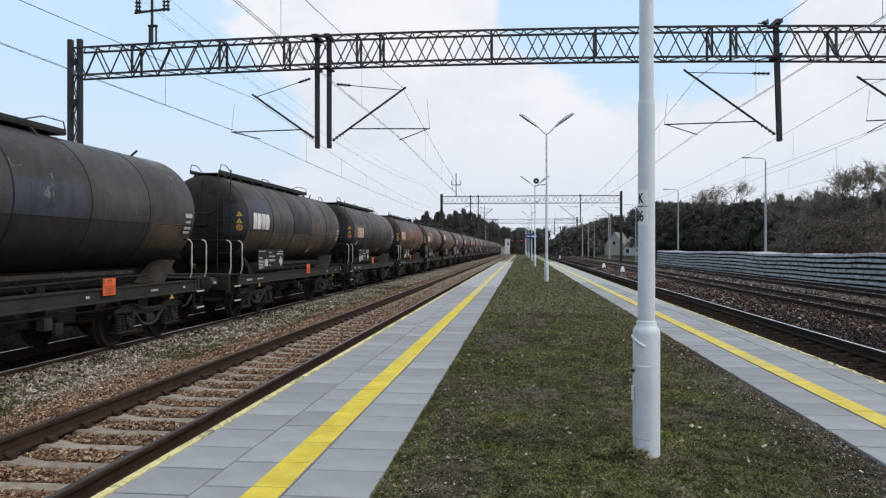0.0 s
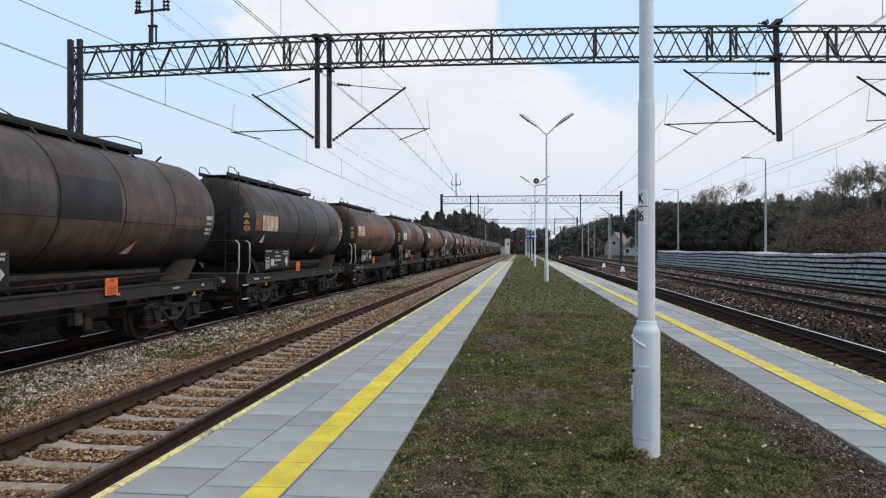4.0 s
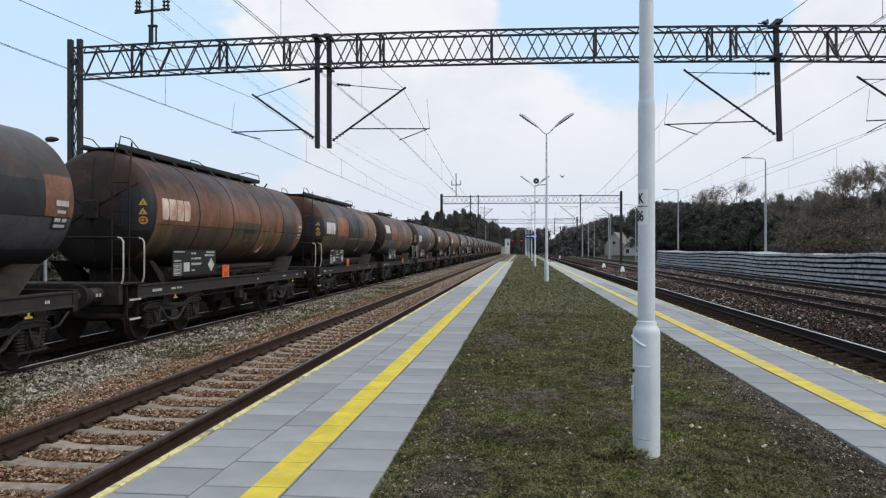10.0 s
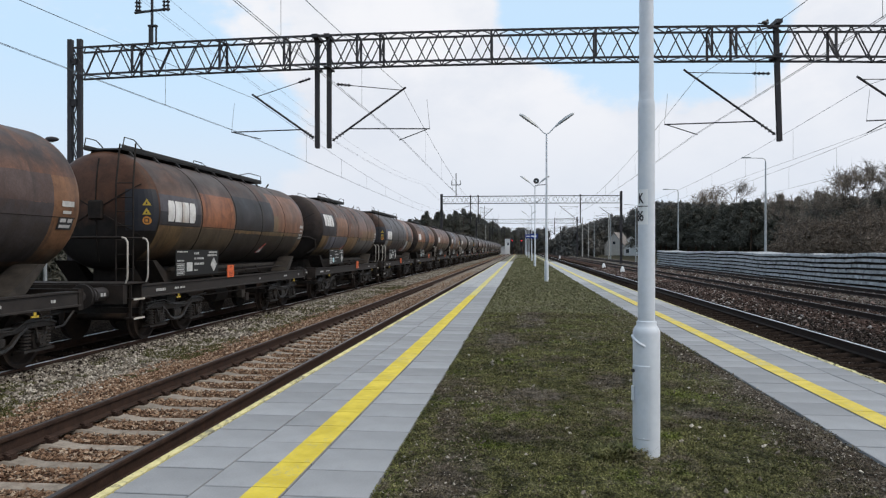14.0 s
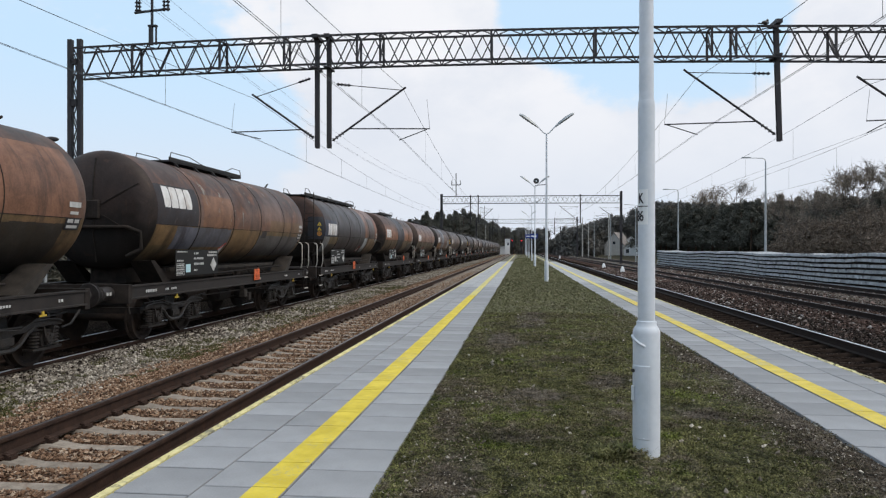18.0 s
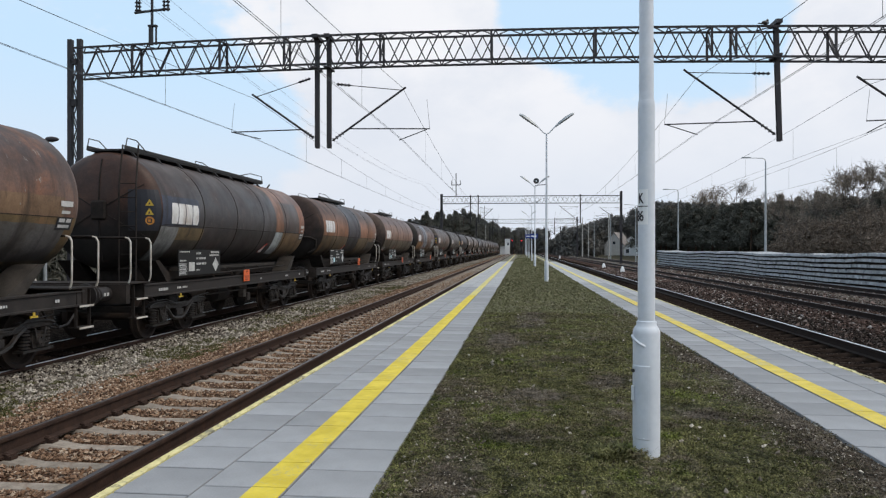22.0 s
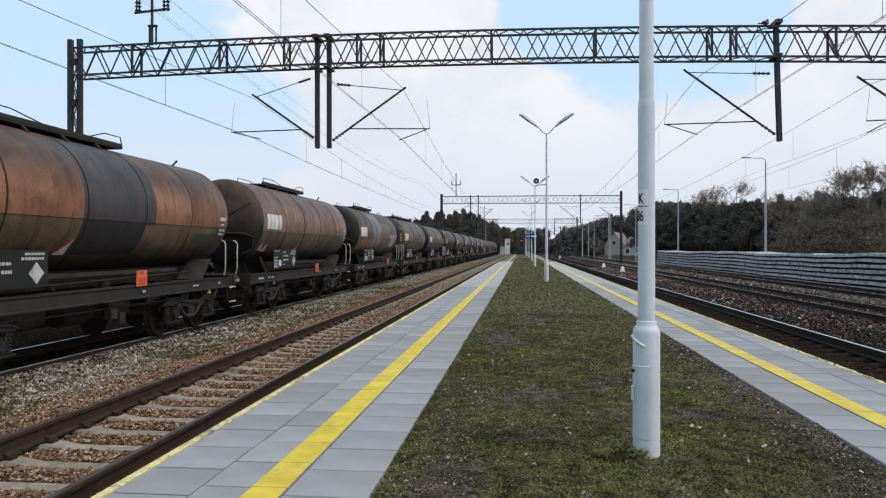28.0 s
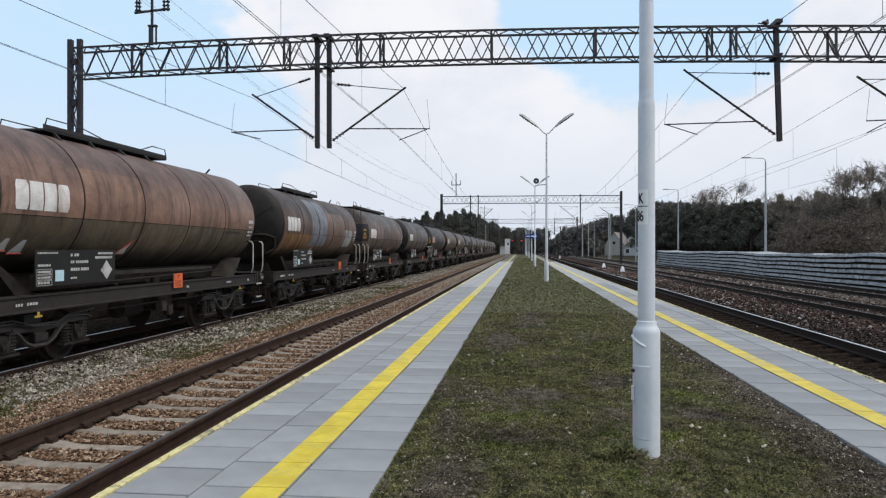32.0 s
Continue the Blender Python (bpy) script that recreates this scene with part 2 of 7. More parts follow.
M_GROUND = ground_mat()
M_TURF = turf_mat()
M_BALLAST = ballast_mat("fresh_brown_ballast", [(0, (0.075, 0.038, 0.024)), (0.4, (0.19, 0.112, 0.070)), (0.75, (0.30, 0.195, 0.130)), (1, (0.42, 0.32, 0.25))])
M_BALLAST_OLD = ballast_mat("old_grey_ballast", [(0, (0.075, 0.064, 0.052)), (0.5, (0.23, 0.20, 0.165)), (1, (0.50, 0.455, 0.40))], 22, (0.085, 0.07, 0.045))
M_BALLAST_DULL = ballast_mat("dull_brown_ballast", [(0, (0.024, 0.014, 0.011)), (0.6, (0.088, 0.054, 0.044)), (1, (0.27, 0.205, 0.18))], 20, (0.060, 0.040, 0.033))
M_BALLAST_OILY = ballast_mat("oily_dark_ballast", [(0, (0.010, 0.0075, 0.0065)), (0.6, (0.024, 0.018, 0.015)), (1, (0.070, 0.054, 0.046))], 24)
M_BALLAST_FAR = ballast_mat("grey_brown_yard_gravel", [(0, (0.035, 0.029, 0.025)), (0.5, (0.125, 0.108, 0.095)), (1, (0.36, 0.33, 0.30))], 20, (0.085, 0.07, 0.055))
# near black throughout, for the whole bed under and behind the train
M_BALLAST_BLACK = ballast_mat("near_black_ballast", [(0, (0.006, 0.005, 0.0043)), (0.6, (0.018, 0.0145, 0.012)), (1, (0.060, 0.048, 0.040))], 24)
M_STONES = scatter_mat("ballast_stones", [(0, (0.054, 0.028, 0.018)), (0.35, (0.157, 0.088, 0.051)), (0.7, (0.270, 0.166, 0.103)), (1, (0.450, 0.350, 0.258))])
M_STONES_GREY = scatter_mat("grey_stones", [(0, (0.060, 0.050, 0.041)), (0.5, (0.225, 0.195, 0.160)), (1, (0.53, 0.485, 0.415))], 0.9, 0.15)
M_RUBBLE = scatter_mat("brown_rubble", [(0, (0.020, 0.013, 0.010)), (0.5, (0.090, 0.057, 0.046)), (0.82, (0.21, 0.155, 0.135)), (1, (0.52, 0.47, 0.44))], 0.9, 0.1)
M_STONES_DARK = scatter_mat("oily_stones", [(0, (0.008, 0.006, 0.005)), (0.7, (0.030, 0.022, 0.018)), (1, (0.115, 0.092, 0.080))], 0.9, 0.1)


# ---- mesh building ----
class Mesh:
    """Collects vertices and faces of one part."""

    def __init__(self):
        self.v, self.f = [], []

    def add(self, verts, faces):
        n = len(self.v)
        self.v += [tuple(p) for p in verts]
        self.f += [tuple(n + i for i in q) for q in faces]
        return self

    def shear(self, z0, z1, dx):
        """Lean: the foot goes out by dx while the top stays."""
        self.v = [(p[0] + dx * (z1 - p[2]) / (z1 - z0), p[1], p[2]) for p in self.v]
        return self

    def box(self, x0, y0, z0, x1, y1, z1):
        return self.add([(x0, y0, z0), (x1, y0, z0), (x1, y1, z0), (x0, y1, z0), (x0, y0, z1), (x1, y0, z1), (x1, y1, z1), (x0, y1, z1)],
                        [(0, 3, 2, 1), (4, 5, 6, 7), (0, 1, 5, 4), (1, 2, 6, 5), (2, 3, 7, 6), (3, 0, 4, 7)])

    def slab(self, x0, y0, z0, x1, y1, z1, c):
        """A box whose top edges are chamfered by c."""
        lo = [(x0, y0, z0), (x1, y0, z0), (x1, y1, z0), (x0, y1, z0)]
        mid = [(p[0], p[1], z1 - c) for p in lo]
        top = [(x0 + c, y0 + c, z1), (x1 - c, y0 + c, z1), (x1 - c, y1 - c, z1), (x0 + c, y1 - c, z1)]
        faces = [(0, 3, 2, 1), (8, 9, 10, 11)]
        for k in range(4):
            j = (k + 1) % 4
            faces += [(k, j, 4 + j, 4 + k), (4 + k, 4 + j, 8 + j, 8 + k)]
        return self.add(lo + mid + top, faces)

    def tube(self, p0, p1, r0, r1=None, n=10, caps=True):
        p0, p1 = Vector(p0), Vector(p1)
        r1 = r0 if r1 is None else r1
        d = (p1 - p0).normalized()
        a = d.orthogonal().normalized()
        b = d.cross(a)
        ring = [(math.cos(2 * math.pi * i / n), math.sin(2 * math.pi * i / n)) for i in range(n)]
        vs = [p0 + (a * c + b * s) * r0 for c, s in ring] + [p1 + (a * c + b * s) * r1 for c, s in ring]
        fs = [(i, (i + 1) % n, n + (i + 1) % n, n + i) for i in range(n)]
        if caps:
            fs += [tuple(range(n - 1, -1, -1)), tuple(range(n, 2 * n))]
        return self.add(vs, fs)

    def pipe(self, pts, r, n=8):
        """One bent tube through all the points, mitred at its bends."""
        pts = [Vector(p) for p in pts]
        vs, fs, a = [], [], None
        for k, p in enumerate(pts):
            d0 = (p - pts[k - 1]).normalized() if k else None
            d1 = (pts[k + 1] - p).normalized() if k + 1 < len(pts) else None
            d = ((d0 or d1) + (d1 or d0)).normalized()
            a = d.orthogonal().normalized() if a is None else (a - d * a.dot(d)).normalized()
            b = d.cross(a)
            vs += [p + (a * math.cos(math.tau * i / n) + b * math.sin(math.tau * i / n)) * r for i in range(n)]
            if k:
                fs += [((k - 1) * n + i, (k - 1) * n + (i + 1) % n, k * n + (i + 1) % n, k * n + i) for i in range(n)]
        return self.add(vs, fs + [tuple(range(n - 1, -1, -1)), tuple(range(len(vs) - n, len(vs)))])

    def bar(self, p0, p1, w, h=None, up=(0, 0, 1)):
        """A straight bar of rectangular section from p0 to p1."""
        h = w if h is None else h
        p0, p1 = Vector(p0), Vector(p1)
        d = (p1 - p0).normalized()
        u = Vector(up)
        if abs(d.dot(u)) > 0.98:
            u = Vector((1, 0, 0)) if abs(d.x) < 0.9 else Vector((0, 1, 0))
        a = d.cross(u).normalized() * (w / 2)
        b = a.cross(d).normalized() * (h / 2)
        vs = [p + sa * a + sb * b for p in (p0, p1) for sa, sb in ((-1, -1), (1, -1), (1, 1), (-1, 1))]
        return self.add(vs, [(3, 2, 1, 0), (4, 5, 6, 7), (0, 1, 5, 4), (1, 2, 6, 5), (2, 3, 7, 6), (3, 0, 4, 7)])

    def extrude_y(self, prof, y0, y1, caps=True):
        """A closed (x, z) outline, counter-clockwise seen from -y, drawn along y."""
        n = len(prof)
        vs = [(x, y0, z) for x, z in prof] + [(x, y1, z) for x, z in prof]
        fs = [(i, (i + 1) % n, n + (i + 1) % n, n + i) for i in range(n)]
        if caps:
            fs += [tuple(range(n - 1, -1, -1)), tuple(range(n, 2 * n))]
        return self.add(vs, fs)

    def extrude_x(self, prof, x0, x1):
        """A closed (y, z) outline drawn along x."""
        n = len(prof)
        vs = [(x0, y, z) for y, z in prof] + [(x1, y, z) for y, z in prof]
        fs = [(i, (i + 1) % n, n + (i + 1) % n, n + i) for i in range(n)]
        return self.add(vs, fs + [tuple(range(n - 1, -1, -1)), tuple(range(n, 2 * n))])

    def lathe_z(self, prof, n=24, x=0.0, y=0.0):
        """(r, z) outline turned round the z axis."""
        vs, fs = [], []
        for r, z in prof:
            vs += [(x + r * math.cos(2 * math.pi * i / n), y + r * math.sin(2 * math.pi * i / n), z) for i in range(n)]
        for k in range(len(prof) - 1):
            fs += [(k * n + i, k * n + (i + 1) % n, (k + 1) * n + (i + 1) % n, (k + 1) * n + i) for i in range(n)]
        fs += [tuple(range(n - 1, -1, -1)), tuple(range((len(prof) - 1) * n, len(prof) * n))]
        return self.add(vs, fs)

    def lathe_axis(self, prof, axis, n=24, c=(0, 0, 0), caps=True):
        """(r, t) outline turned round the x or y axis through c."""
        vs, fs = [], []
        for r, t in prof:
            for i in range(n):
                a = 2 * math.pi * i / n
                p = (t, r * math.cos(a), r * math.sin(a)) if axis == "x" else (r * math.sin(a), t, r * math.cos(a))
                vs.append((c[0] + p[0], c[1] + p[1], c[2] + p[2]))
        for k in range(len(prof) - 1):
            fs += [(k * n + i, k * n + (i + 1) % n, (k + 1) * n + (i + 1) % n, (k + 1) * n + i) for i in range(n)]
        if caps:
            fs += [tuple(range(n - 1, -1, -1)), tuple(range((len(prof) - 1) * n, len(prof) * n))]
        return self.add(vs, fs)

    def done(self, name, mats, smooth=None, bevel=0.0):
        me = bpy.data.meshes.new(name)
        me.from_pydata(self.v, [], self.f)
        bm = bmesh.new()
        bm.from_mesh(me)
        bmesh.ops.recalc_face_normals(bm, faces=bm.faces)
        if bevel:
            bmesh.ops.bevel(bm, geom=list(bm.edges), offset=bevel, segments=1, affect="EDGES", clamp_overlap=True)
        if smooth:
            for face in bm.faces:
                face.smooth = True
            for e in bm.edges:
                e.smooth = e.is_manifold and e.calc_face_angle(3.2) < radians(smooth)
        bm.to_mesh(me)
        bm.free()
        for m in (mats if isinstance(mats, (list, tuple)) else [mats]):
            me.materials.append(m)
        return me


def raw_mesh(name, verts, faces, mat):
    """Large joined geometry straight from arrays."""
    me = bpy.data.meshes.new(name)
    me.from_pydata(verts if isinstance(verts, list) else verts.tolist(), [], faces if isinstance(faces, list) else faces.tolist())
    me.materials.append(mat)
    return me


def part(name, mesh, mat, parent, label="", smooth=None, bevel=0.0, at=None):
    """Links one mesh as a part under a thing or under a part."""
    me = mesh.done(name, mat, smooth, bevel) if isinstance(mesh, Mesh) else mesh
    ob = new(name, me)
    ob.parent = parent
    if at is not None:
        ob.matrix_basis = at
    if label:
        ob["label"] = label
    return ob


def thing(name, label, category, at=None, group="", kind=""):
    ob = tagged(new(name), label, category, group, kind)
    if at is not None:
        ob.matrix_basis = at
    return ob


def solid(name, mesh, mat, label, category, group="", kind="", smooth=None, bevel=0.0, at=None):
    me = mesh.done(name, mat, smooth, bevel) if isinstance(mesh, Mesh) else mesh
    ob = tagged(new(name, me), label, category, group, kind)
    if at is not None:
        ob.matrix_basis = at
    return ob
# ---- ground, ballast, tracks ----
PLAT = 0.363          # platform surface
TRACK_A, TRACK_T, TRACK_B, TRACK_C, TRACK_D = -4.12, -8.73, 5.49, 10.35, 14.7
DROP_T = -0.12        # the train's track lies a little lower
rng = np.random.default_rng(7)


def ground():
    # one sheet to the horizon, finer near the place
    xs = [-3000, -800, -200, -60, -30, -16, -12, 4, 13, 17, 30, 60, 200, 800, 3000]
    ys = [-3000, -600, -100, -20, 20, 60, 100, 160, 240, 360, 600, 1200, 3000]
    verts = [(x, y, -0.47) for y in ys for x in xs]
    n = len(xs)
    faces = [(j * n + i, j * n + i + 1, (j + 1) * n + i + 1, (j + 1) * n + i) for j in range(len(ys) - 1) for i in range(n - 1)]
    ob = new("ground", raw_mesh("ground", verts, faces, M_GROUND))
    tagged(ob, "dark bare soil and sparse grass around the tracks", "ground", kind="structure")


def bed(name, prof, mat, label, y0=-40.0, y1=420.0, rough=0.02):
    """A strip of ballast: an (x, z) profile along the line, slightly uneven."""
    ys = list(np.arange(y0, 0, 5.0)) + list(np.arange(0, 40, 0.4)) + list(np.arange(40, 120, 2.0)) + list(np.arange(120, y1 + 1, 20.0))
    xs = np.interp(np.linspace(0, 1, 26), np.linspace(0, 1, len(prof)), [p[0] for p in prof])
    zs = np.interp(xs, [p[0] for p in prof], [p[1] for p in prof])
    verts = []
    for y in ys:
        for x, z in zip(xs, zs):
            verts.append((float(x), float(y), float(z + rough * noise.noise(Vector((x * 2.1, y * 2.1, 3.0))))))
    n = len(xs)
    faces = [(j * n + i, j * n + i + 1, (j + 1) * n + i + 1, (j + 1) * n + i) for j in range(len(ys) - 1) for i in range(n - 1)]
    ob = new(name, raw_mesh(name, verts, faces, mat))
    tagged(ob, label, "ballast", kind="structure")
    return ob


ground()
bed("ballast_bed_train", [(-24.0, -0.465), (-10.6, -0.36), (-8.73, -0.36), (-7.7, -0.36), (-7.3, -0.37)], M_BALLAST_BLACK, "near-black ballast under and behind the freight train")
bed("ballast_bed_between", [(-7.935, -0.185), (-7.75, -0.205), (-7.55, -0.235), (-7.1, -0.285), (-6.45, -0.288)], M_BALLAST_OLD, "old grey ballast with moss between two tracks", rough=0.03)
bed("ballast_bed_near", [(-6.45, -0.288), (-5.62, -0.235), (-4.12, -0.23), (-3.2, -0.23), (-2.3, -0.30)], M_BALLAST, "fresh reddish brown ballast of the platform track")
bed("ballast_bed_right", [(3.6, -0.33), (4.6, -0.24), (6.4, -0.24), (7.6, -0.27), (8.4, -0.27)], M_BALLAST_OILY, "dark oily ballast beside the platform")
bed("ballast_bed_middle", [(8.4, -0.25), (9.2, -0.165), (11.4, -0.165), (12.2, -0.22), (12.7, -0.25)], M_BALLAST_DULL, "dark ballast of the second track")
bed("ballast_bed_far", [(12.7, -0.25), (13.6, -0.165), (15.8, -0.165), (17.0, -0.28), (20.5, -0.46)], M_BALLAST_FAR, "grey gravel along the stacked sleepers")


RAIL_PROFILE = [(-0.075, -0.172), (0.075, -0.172), (0.075, -0.160), (0.012, -0.142), (0.009, -0.05), (0.036, -0.038), (0.036, -0.008), (0.028, 0.0),
                (-0.028, 0.0), (-0.036, -0.008), (-0.036, -0.038), (-0.009, -0.05), (-0.012, -0.142), (-0.075, -0.160)]


def sleeper_mesh():
    m = Mesh()
    st = [(-1.30, 0.145, 0.10, -0.20), (-1.05, 0.15, 0.105, -0.182), (-0.60, 0.145, 0.10, -0.188), (-0.35, 0.125, 0.085, -0.222), (0.35, 0.125, 0.085, -0.222),
          (0.60, 0.145, 0.10, -0.188), (1.05, 0.15, 0.105, -0.182), (1.30, 0.145, 0.10, -0.20)]
    vs = []
    for x, wb, wt, zt in st:
        vs += [(x, -wb, -0.40), (x, wb, -0.40), (x, wt + 0.02, zt - 0.03), (x, wt, zt), (x, -wt, zt), (x, -wt - 0.02, zt - 0.03)]
    fs = []
    for k in range(len(st) - 1):
        fs += [(k * 6 + i, k * 6 + (i + 1) % 6, (k + 1) * 6 + (i + 1) % 6, (k + 1) * 6 + i) for i in range(6)]
    e = (len(st) - 1) * 6
    m.add(vs, fs + [(5, 4, 3, 2, 1, 0), tuple(range(e, e + 6))])
    return m.done("sleeper", M_SLEEPER)


def clip_mesh():
    """Spring clips and pads on both sides of both rails."""
    m = Mesh()
    for cx in (-0.7535, 0.7535):
        m.box(cx - 0.085, -0.075, -0.186, cx + 0.085, 0.075, -0.171)
        for sx in (-1, 1):
            m.tube((cx + sx * 0.115, -0.055, -0.150), (cx + sx * 0.115, 0.055, -0.150), 0.020, n=6)
            m.tube((cx + sx * 0.05, 0.0, -0.145), (cx + sx * 0.15, 0.0, -0.155), 0.022, n=6)
            m.box(cx + sx * 0.13 - 0.03, -0.05, -0.187, cx + sx * 0.13 + 0.03, 0.05, -0.150)
    return m.done("rail_clip", M_RUST)


SLEEPER, CLIPS = sleeper_mesh(), clip_mesh()


def track(name, x, z, y0, y1, top, label, sleepers, sleeper_mat=None, clips=0, start=0.0, rail_mat=M_RUST):
    root = thing(name, label, "railway track", pose(x, 0, z), kind="structure")
    for sx in (-1, 1):
        r = part("rail", Mesh().extrude_y([(sx * 0.7535 + px, pz) for px, pz in RAIL_PROFILE], y0, y1), rail_mat, root, smooth=35)
        part("running_surface", Mesh().extrude_y([(sx * 0.7535 - 0.024, -0.001), (sx * 0.7535 + 0.024, -0.001), (sx * 0.7535 + 0.022, 0.002), (sx * 0.7535 - 0.022, 0.002)], y0, y1), top, r,
             "worn top of the rail")
    for k in range(sleepers):
        ob = new("sleeper", SLEEPER)
        ob.parent = root
        ob.matrix_basis = pose(float(rng.normal(0, 0.008)), start + 0.6 * k, 0, 0, 0, float(rng.normal(0, 0.3)))
        if sleeper_mat:
            ob.material_slots[0].link = "OBJECT"
            ob.material_slots[0].material = sleeper_mat
        if k < clips:
            c = new("rail_clip", CLIPS)
            c.parent = root
            c.matrix_basis = pose(0, start + 0.6 * k, 0)
    return root


track("railway_track_platform", TRACK_A, 0.0, -30, 420, M_RAILTOP, "little-used track with rusty rails on concrete sleepers", 170, None, 80, 3.32 - 12.0)
track("railway_track_train", TRACK_T, DROP_T, -60, 420, M_POLISH, "track with polished rails under the freight train", 80, M_WOODSLEEPER, 0, -6.0)
track("railway_track_right", TRACK_B, 0.0, -30, 420, M_POLISH, "track with bright polished rails on oily ballast", 80, M_WOODSLEEPER, 0, -6.0, M_RAIL_DARK)
track("railway_track_second", TRACK_C, 0.0, -30, 420, M_RAILTOP, "rusty side track on dark ballast", 90, M_WOODSLEEPER, 0, -6.0, M_RAIL_DARK)
track("railway_track_third", TRACK_D, 0.0, -30, 420, M_RAILTOP, "rusty side track beside stacked sleepers", 100, M_WOODSLEEPER, 0, -4.0, M_RAIL_DARK)


def far_sleepers():
    m = Mesh()
    for k in range(150, 420):
        y = 3.32 + 0.6 * k
        m.box(TRACK_A - 1.3, y - 0.12, -0.3, TRACK_A + 1.3, y + 0.12, -0.195)
    solid("sleepers_distant", m, M_SLEEPER, "row of distant concrete sleepers under the platform track", "sleepers", kind="stuff")


far_sleepers()


def stones(name, zones, mat, label):
    """Broken stone lying on the bed: (x0, x1, y0, y1, z, per square metre, size)."""
    base = np.array([(1, 0, 0), (-1, 0, 0), (0, 1, 0), (0, -1, 0), (0, 0, 1), (0, 0, -1)], float)
    tri = np.array([(0, 2, 4), (2, 1, 4), (1, 3, 4), (3, 0, 4), (2, 0, 5), (1, 2, 5), (3, 1, 5), (0, 3, 5)])
    vs, fs, n = [], [], 0
    for x0, x1, y0, y1, z, dens, size, skip in zones:
        k = int((x1 - x0) * (y1 - y0) * dens)
        px, py = rng.uniform(x0, x1, k), rng.uniform(y0, y1, k)
        if skip is not None:
            rel = np.abs((py - skip[1]) / 0.6 - np.round((py - skip[1]) / 0.6)) * 0.6
            keep = ~((rel < 0.125) & (np.abs(px - skip[0]) < 1.31)) & (np.abs(np.abs(px - skip[0]) - 0.7535) > 0.085)
            px, py = px[keep], py[keep]
            k = len(px)
        ax = rng.uniform(0, math.tau, k)
        sc = rng.uniform(0.55, 1.25, (k, 3)) * size * np.array([1, 1, 0.75])
        p = base[None] * sc[:, None, :] * rng.uniform(0.7, 1.25, (k, 6, 1))
        p = p + rng.normal(0, 0.15 * size, (k, 6, 3))
        c, s = np.cos(ax)[:, None], np.sin(ax)[:, None]
        q = np.stack([p[..., 0] * c - p[..., 1] * s, p[..., 0] * s + p[..., 1] * c + 0.5 * p[..., 0], p[..., 2] + 0.4 * p[..., 1]], -1)
        zz = z(px) if callable(z) else np.full(k, z)
        q += np.stack([px, py, zz + rng.uniform(-0.3, 0.5, k) * size], -1)[:, None, :]
        vs.append(q.reshape(-1, 3))
        fs.append((tri[None] + (np.arange(k) * 6)[:, None, None] + n).reshape(-1, 3))
        n += k * 6
    ob = new(name, raw_mesh(name, np.concatenate(vs), np.concatenate(fs), mat))
    tagged(ob, label, "gravel", kind="stuff")


SA = (TRACK_A, 3.32)
SLOPE = lambda x: np.interp(x, [-7.935, -7.55, -6.9, -6.4, -5.62, -5.4], [-0.18, -0.23, -0.295, -0.285, -0.23, -0.226])
stones("ballast_stones", [(-5.9, -2.62, 4.5, 13, -0.214, 800, 0.0205, SA), (-5.9, -2.62, 13, 30, -0.214, 260, 0.027, SA), (-5.8, -2.7, 30, 60, -0.222, 45, 0.04, SA), (-6.55, -5.85, 6.5, 16, SLOPE, 620, 0.021, None), (-6.7, -6.4, 6.5, 16, SLOPE, 150, 0.022, None), (-6.55, -5.85, 16, 36, SLOPE, 190, 0.030, None)],
       M_STONES, "loose reddish brown ballast stones between sleepers")
stones("grey_stones", [(-7.80, -6.5, 6.5, 16, SLOPE, 470, 0.029, None), (-6.5, -6.1, 6.5, 16, SLOPE, 110, 0.027, None), (-7.7, -6.35, 16, 36, SLOPE, 150, 0.040, None), (-7.5, -6.3, 36, 70, SLOPE, 30, 0.045, None)],
       M_STONES_GREY, "loose pale grey ballast stones between the tracks")
SIDINGS = lambda x: np.interp(x, [6.4, 8.4, 9.2, 11.4, 12.2, 12.7, 13.6, 15.8, 17.0, 20.5], [-0.25, -0.24, -0.165, -0.165, -0.215, -0.24, -0.165, -0.165, -0.27, -0.45])
stones("oily_stones", [(6.4, 8.4, 8, 24, -0.245, 130, 0.029, None), (4.0, 6.4, 8, 26, -0.25, 90, 0.026, None), (6.4, 13, 14, 45, SIDINGS, 60, 0.036, None), (-10.6, -8.1, 8, 30, -0.36, 60, 0.03, None), (-7.90, -7.3, 6.5, 24, SLOPE, 260, 0.026, None)],
       M_STONES_DARK, "loose oil-stained ballast stones beside the rails")
stones("pale_stones", [(7.0, 9.0, 11, 24, SIDINGS, 45, 0.032, None), (9.0, 12.9, 11, 24, SIDINGS, 26, 0.032, None), (7.0, 9.0, 24, 45, SIDINGS, 40, 0.042, None), (9.0, 16.6, 24, 45, SIDINGS, 20, 0.042, None), (6.5, 16.6, 45, 80, SIDINGS, 14, 0.06, None), (6.5, 9.2, 12, 40, SIDINGS, 4, 0.075, None), (11.6, 13.2, 18, 60, SIDINGS, 3, 0.09, None), (4.0, 6.3, 9, 30, -0.25, 2.5, 0.03, None)],
       M_RUBBLE, "brown rubble and pale broken stone between the side tracks")

# ---- platform ----
L_EDGE, R_EDGE, PAVE_END = -2.44, 3.84, 83.0
L_TURF, R_TURF = -0.86, 2.38


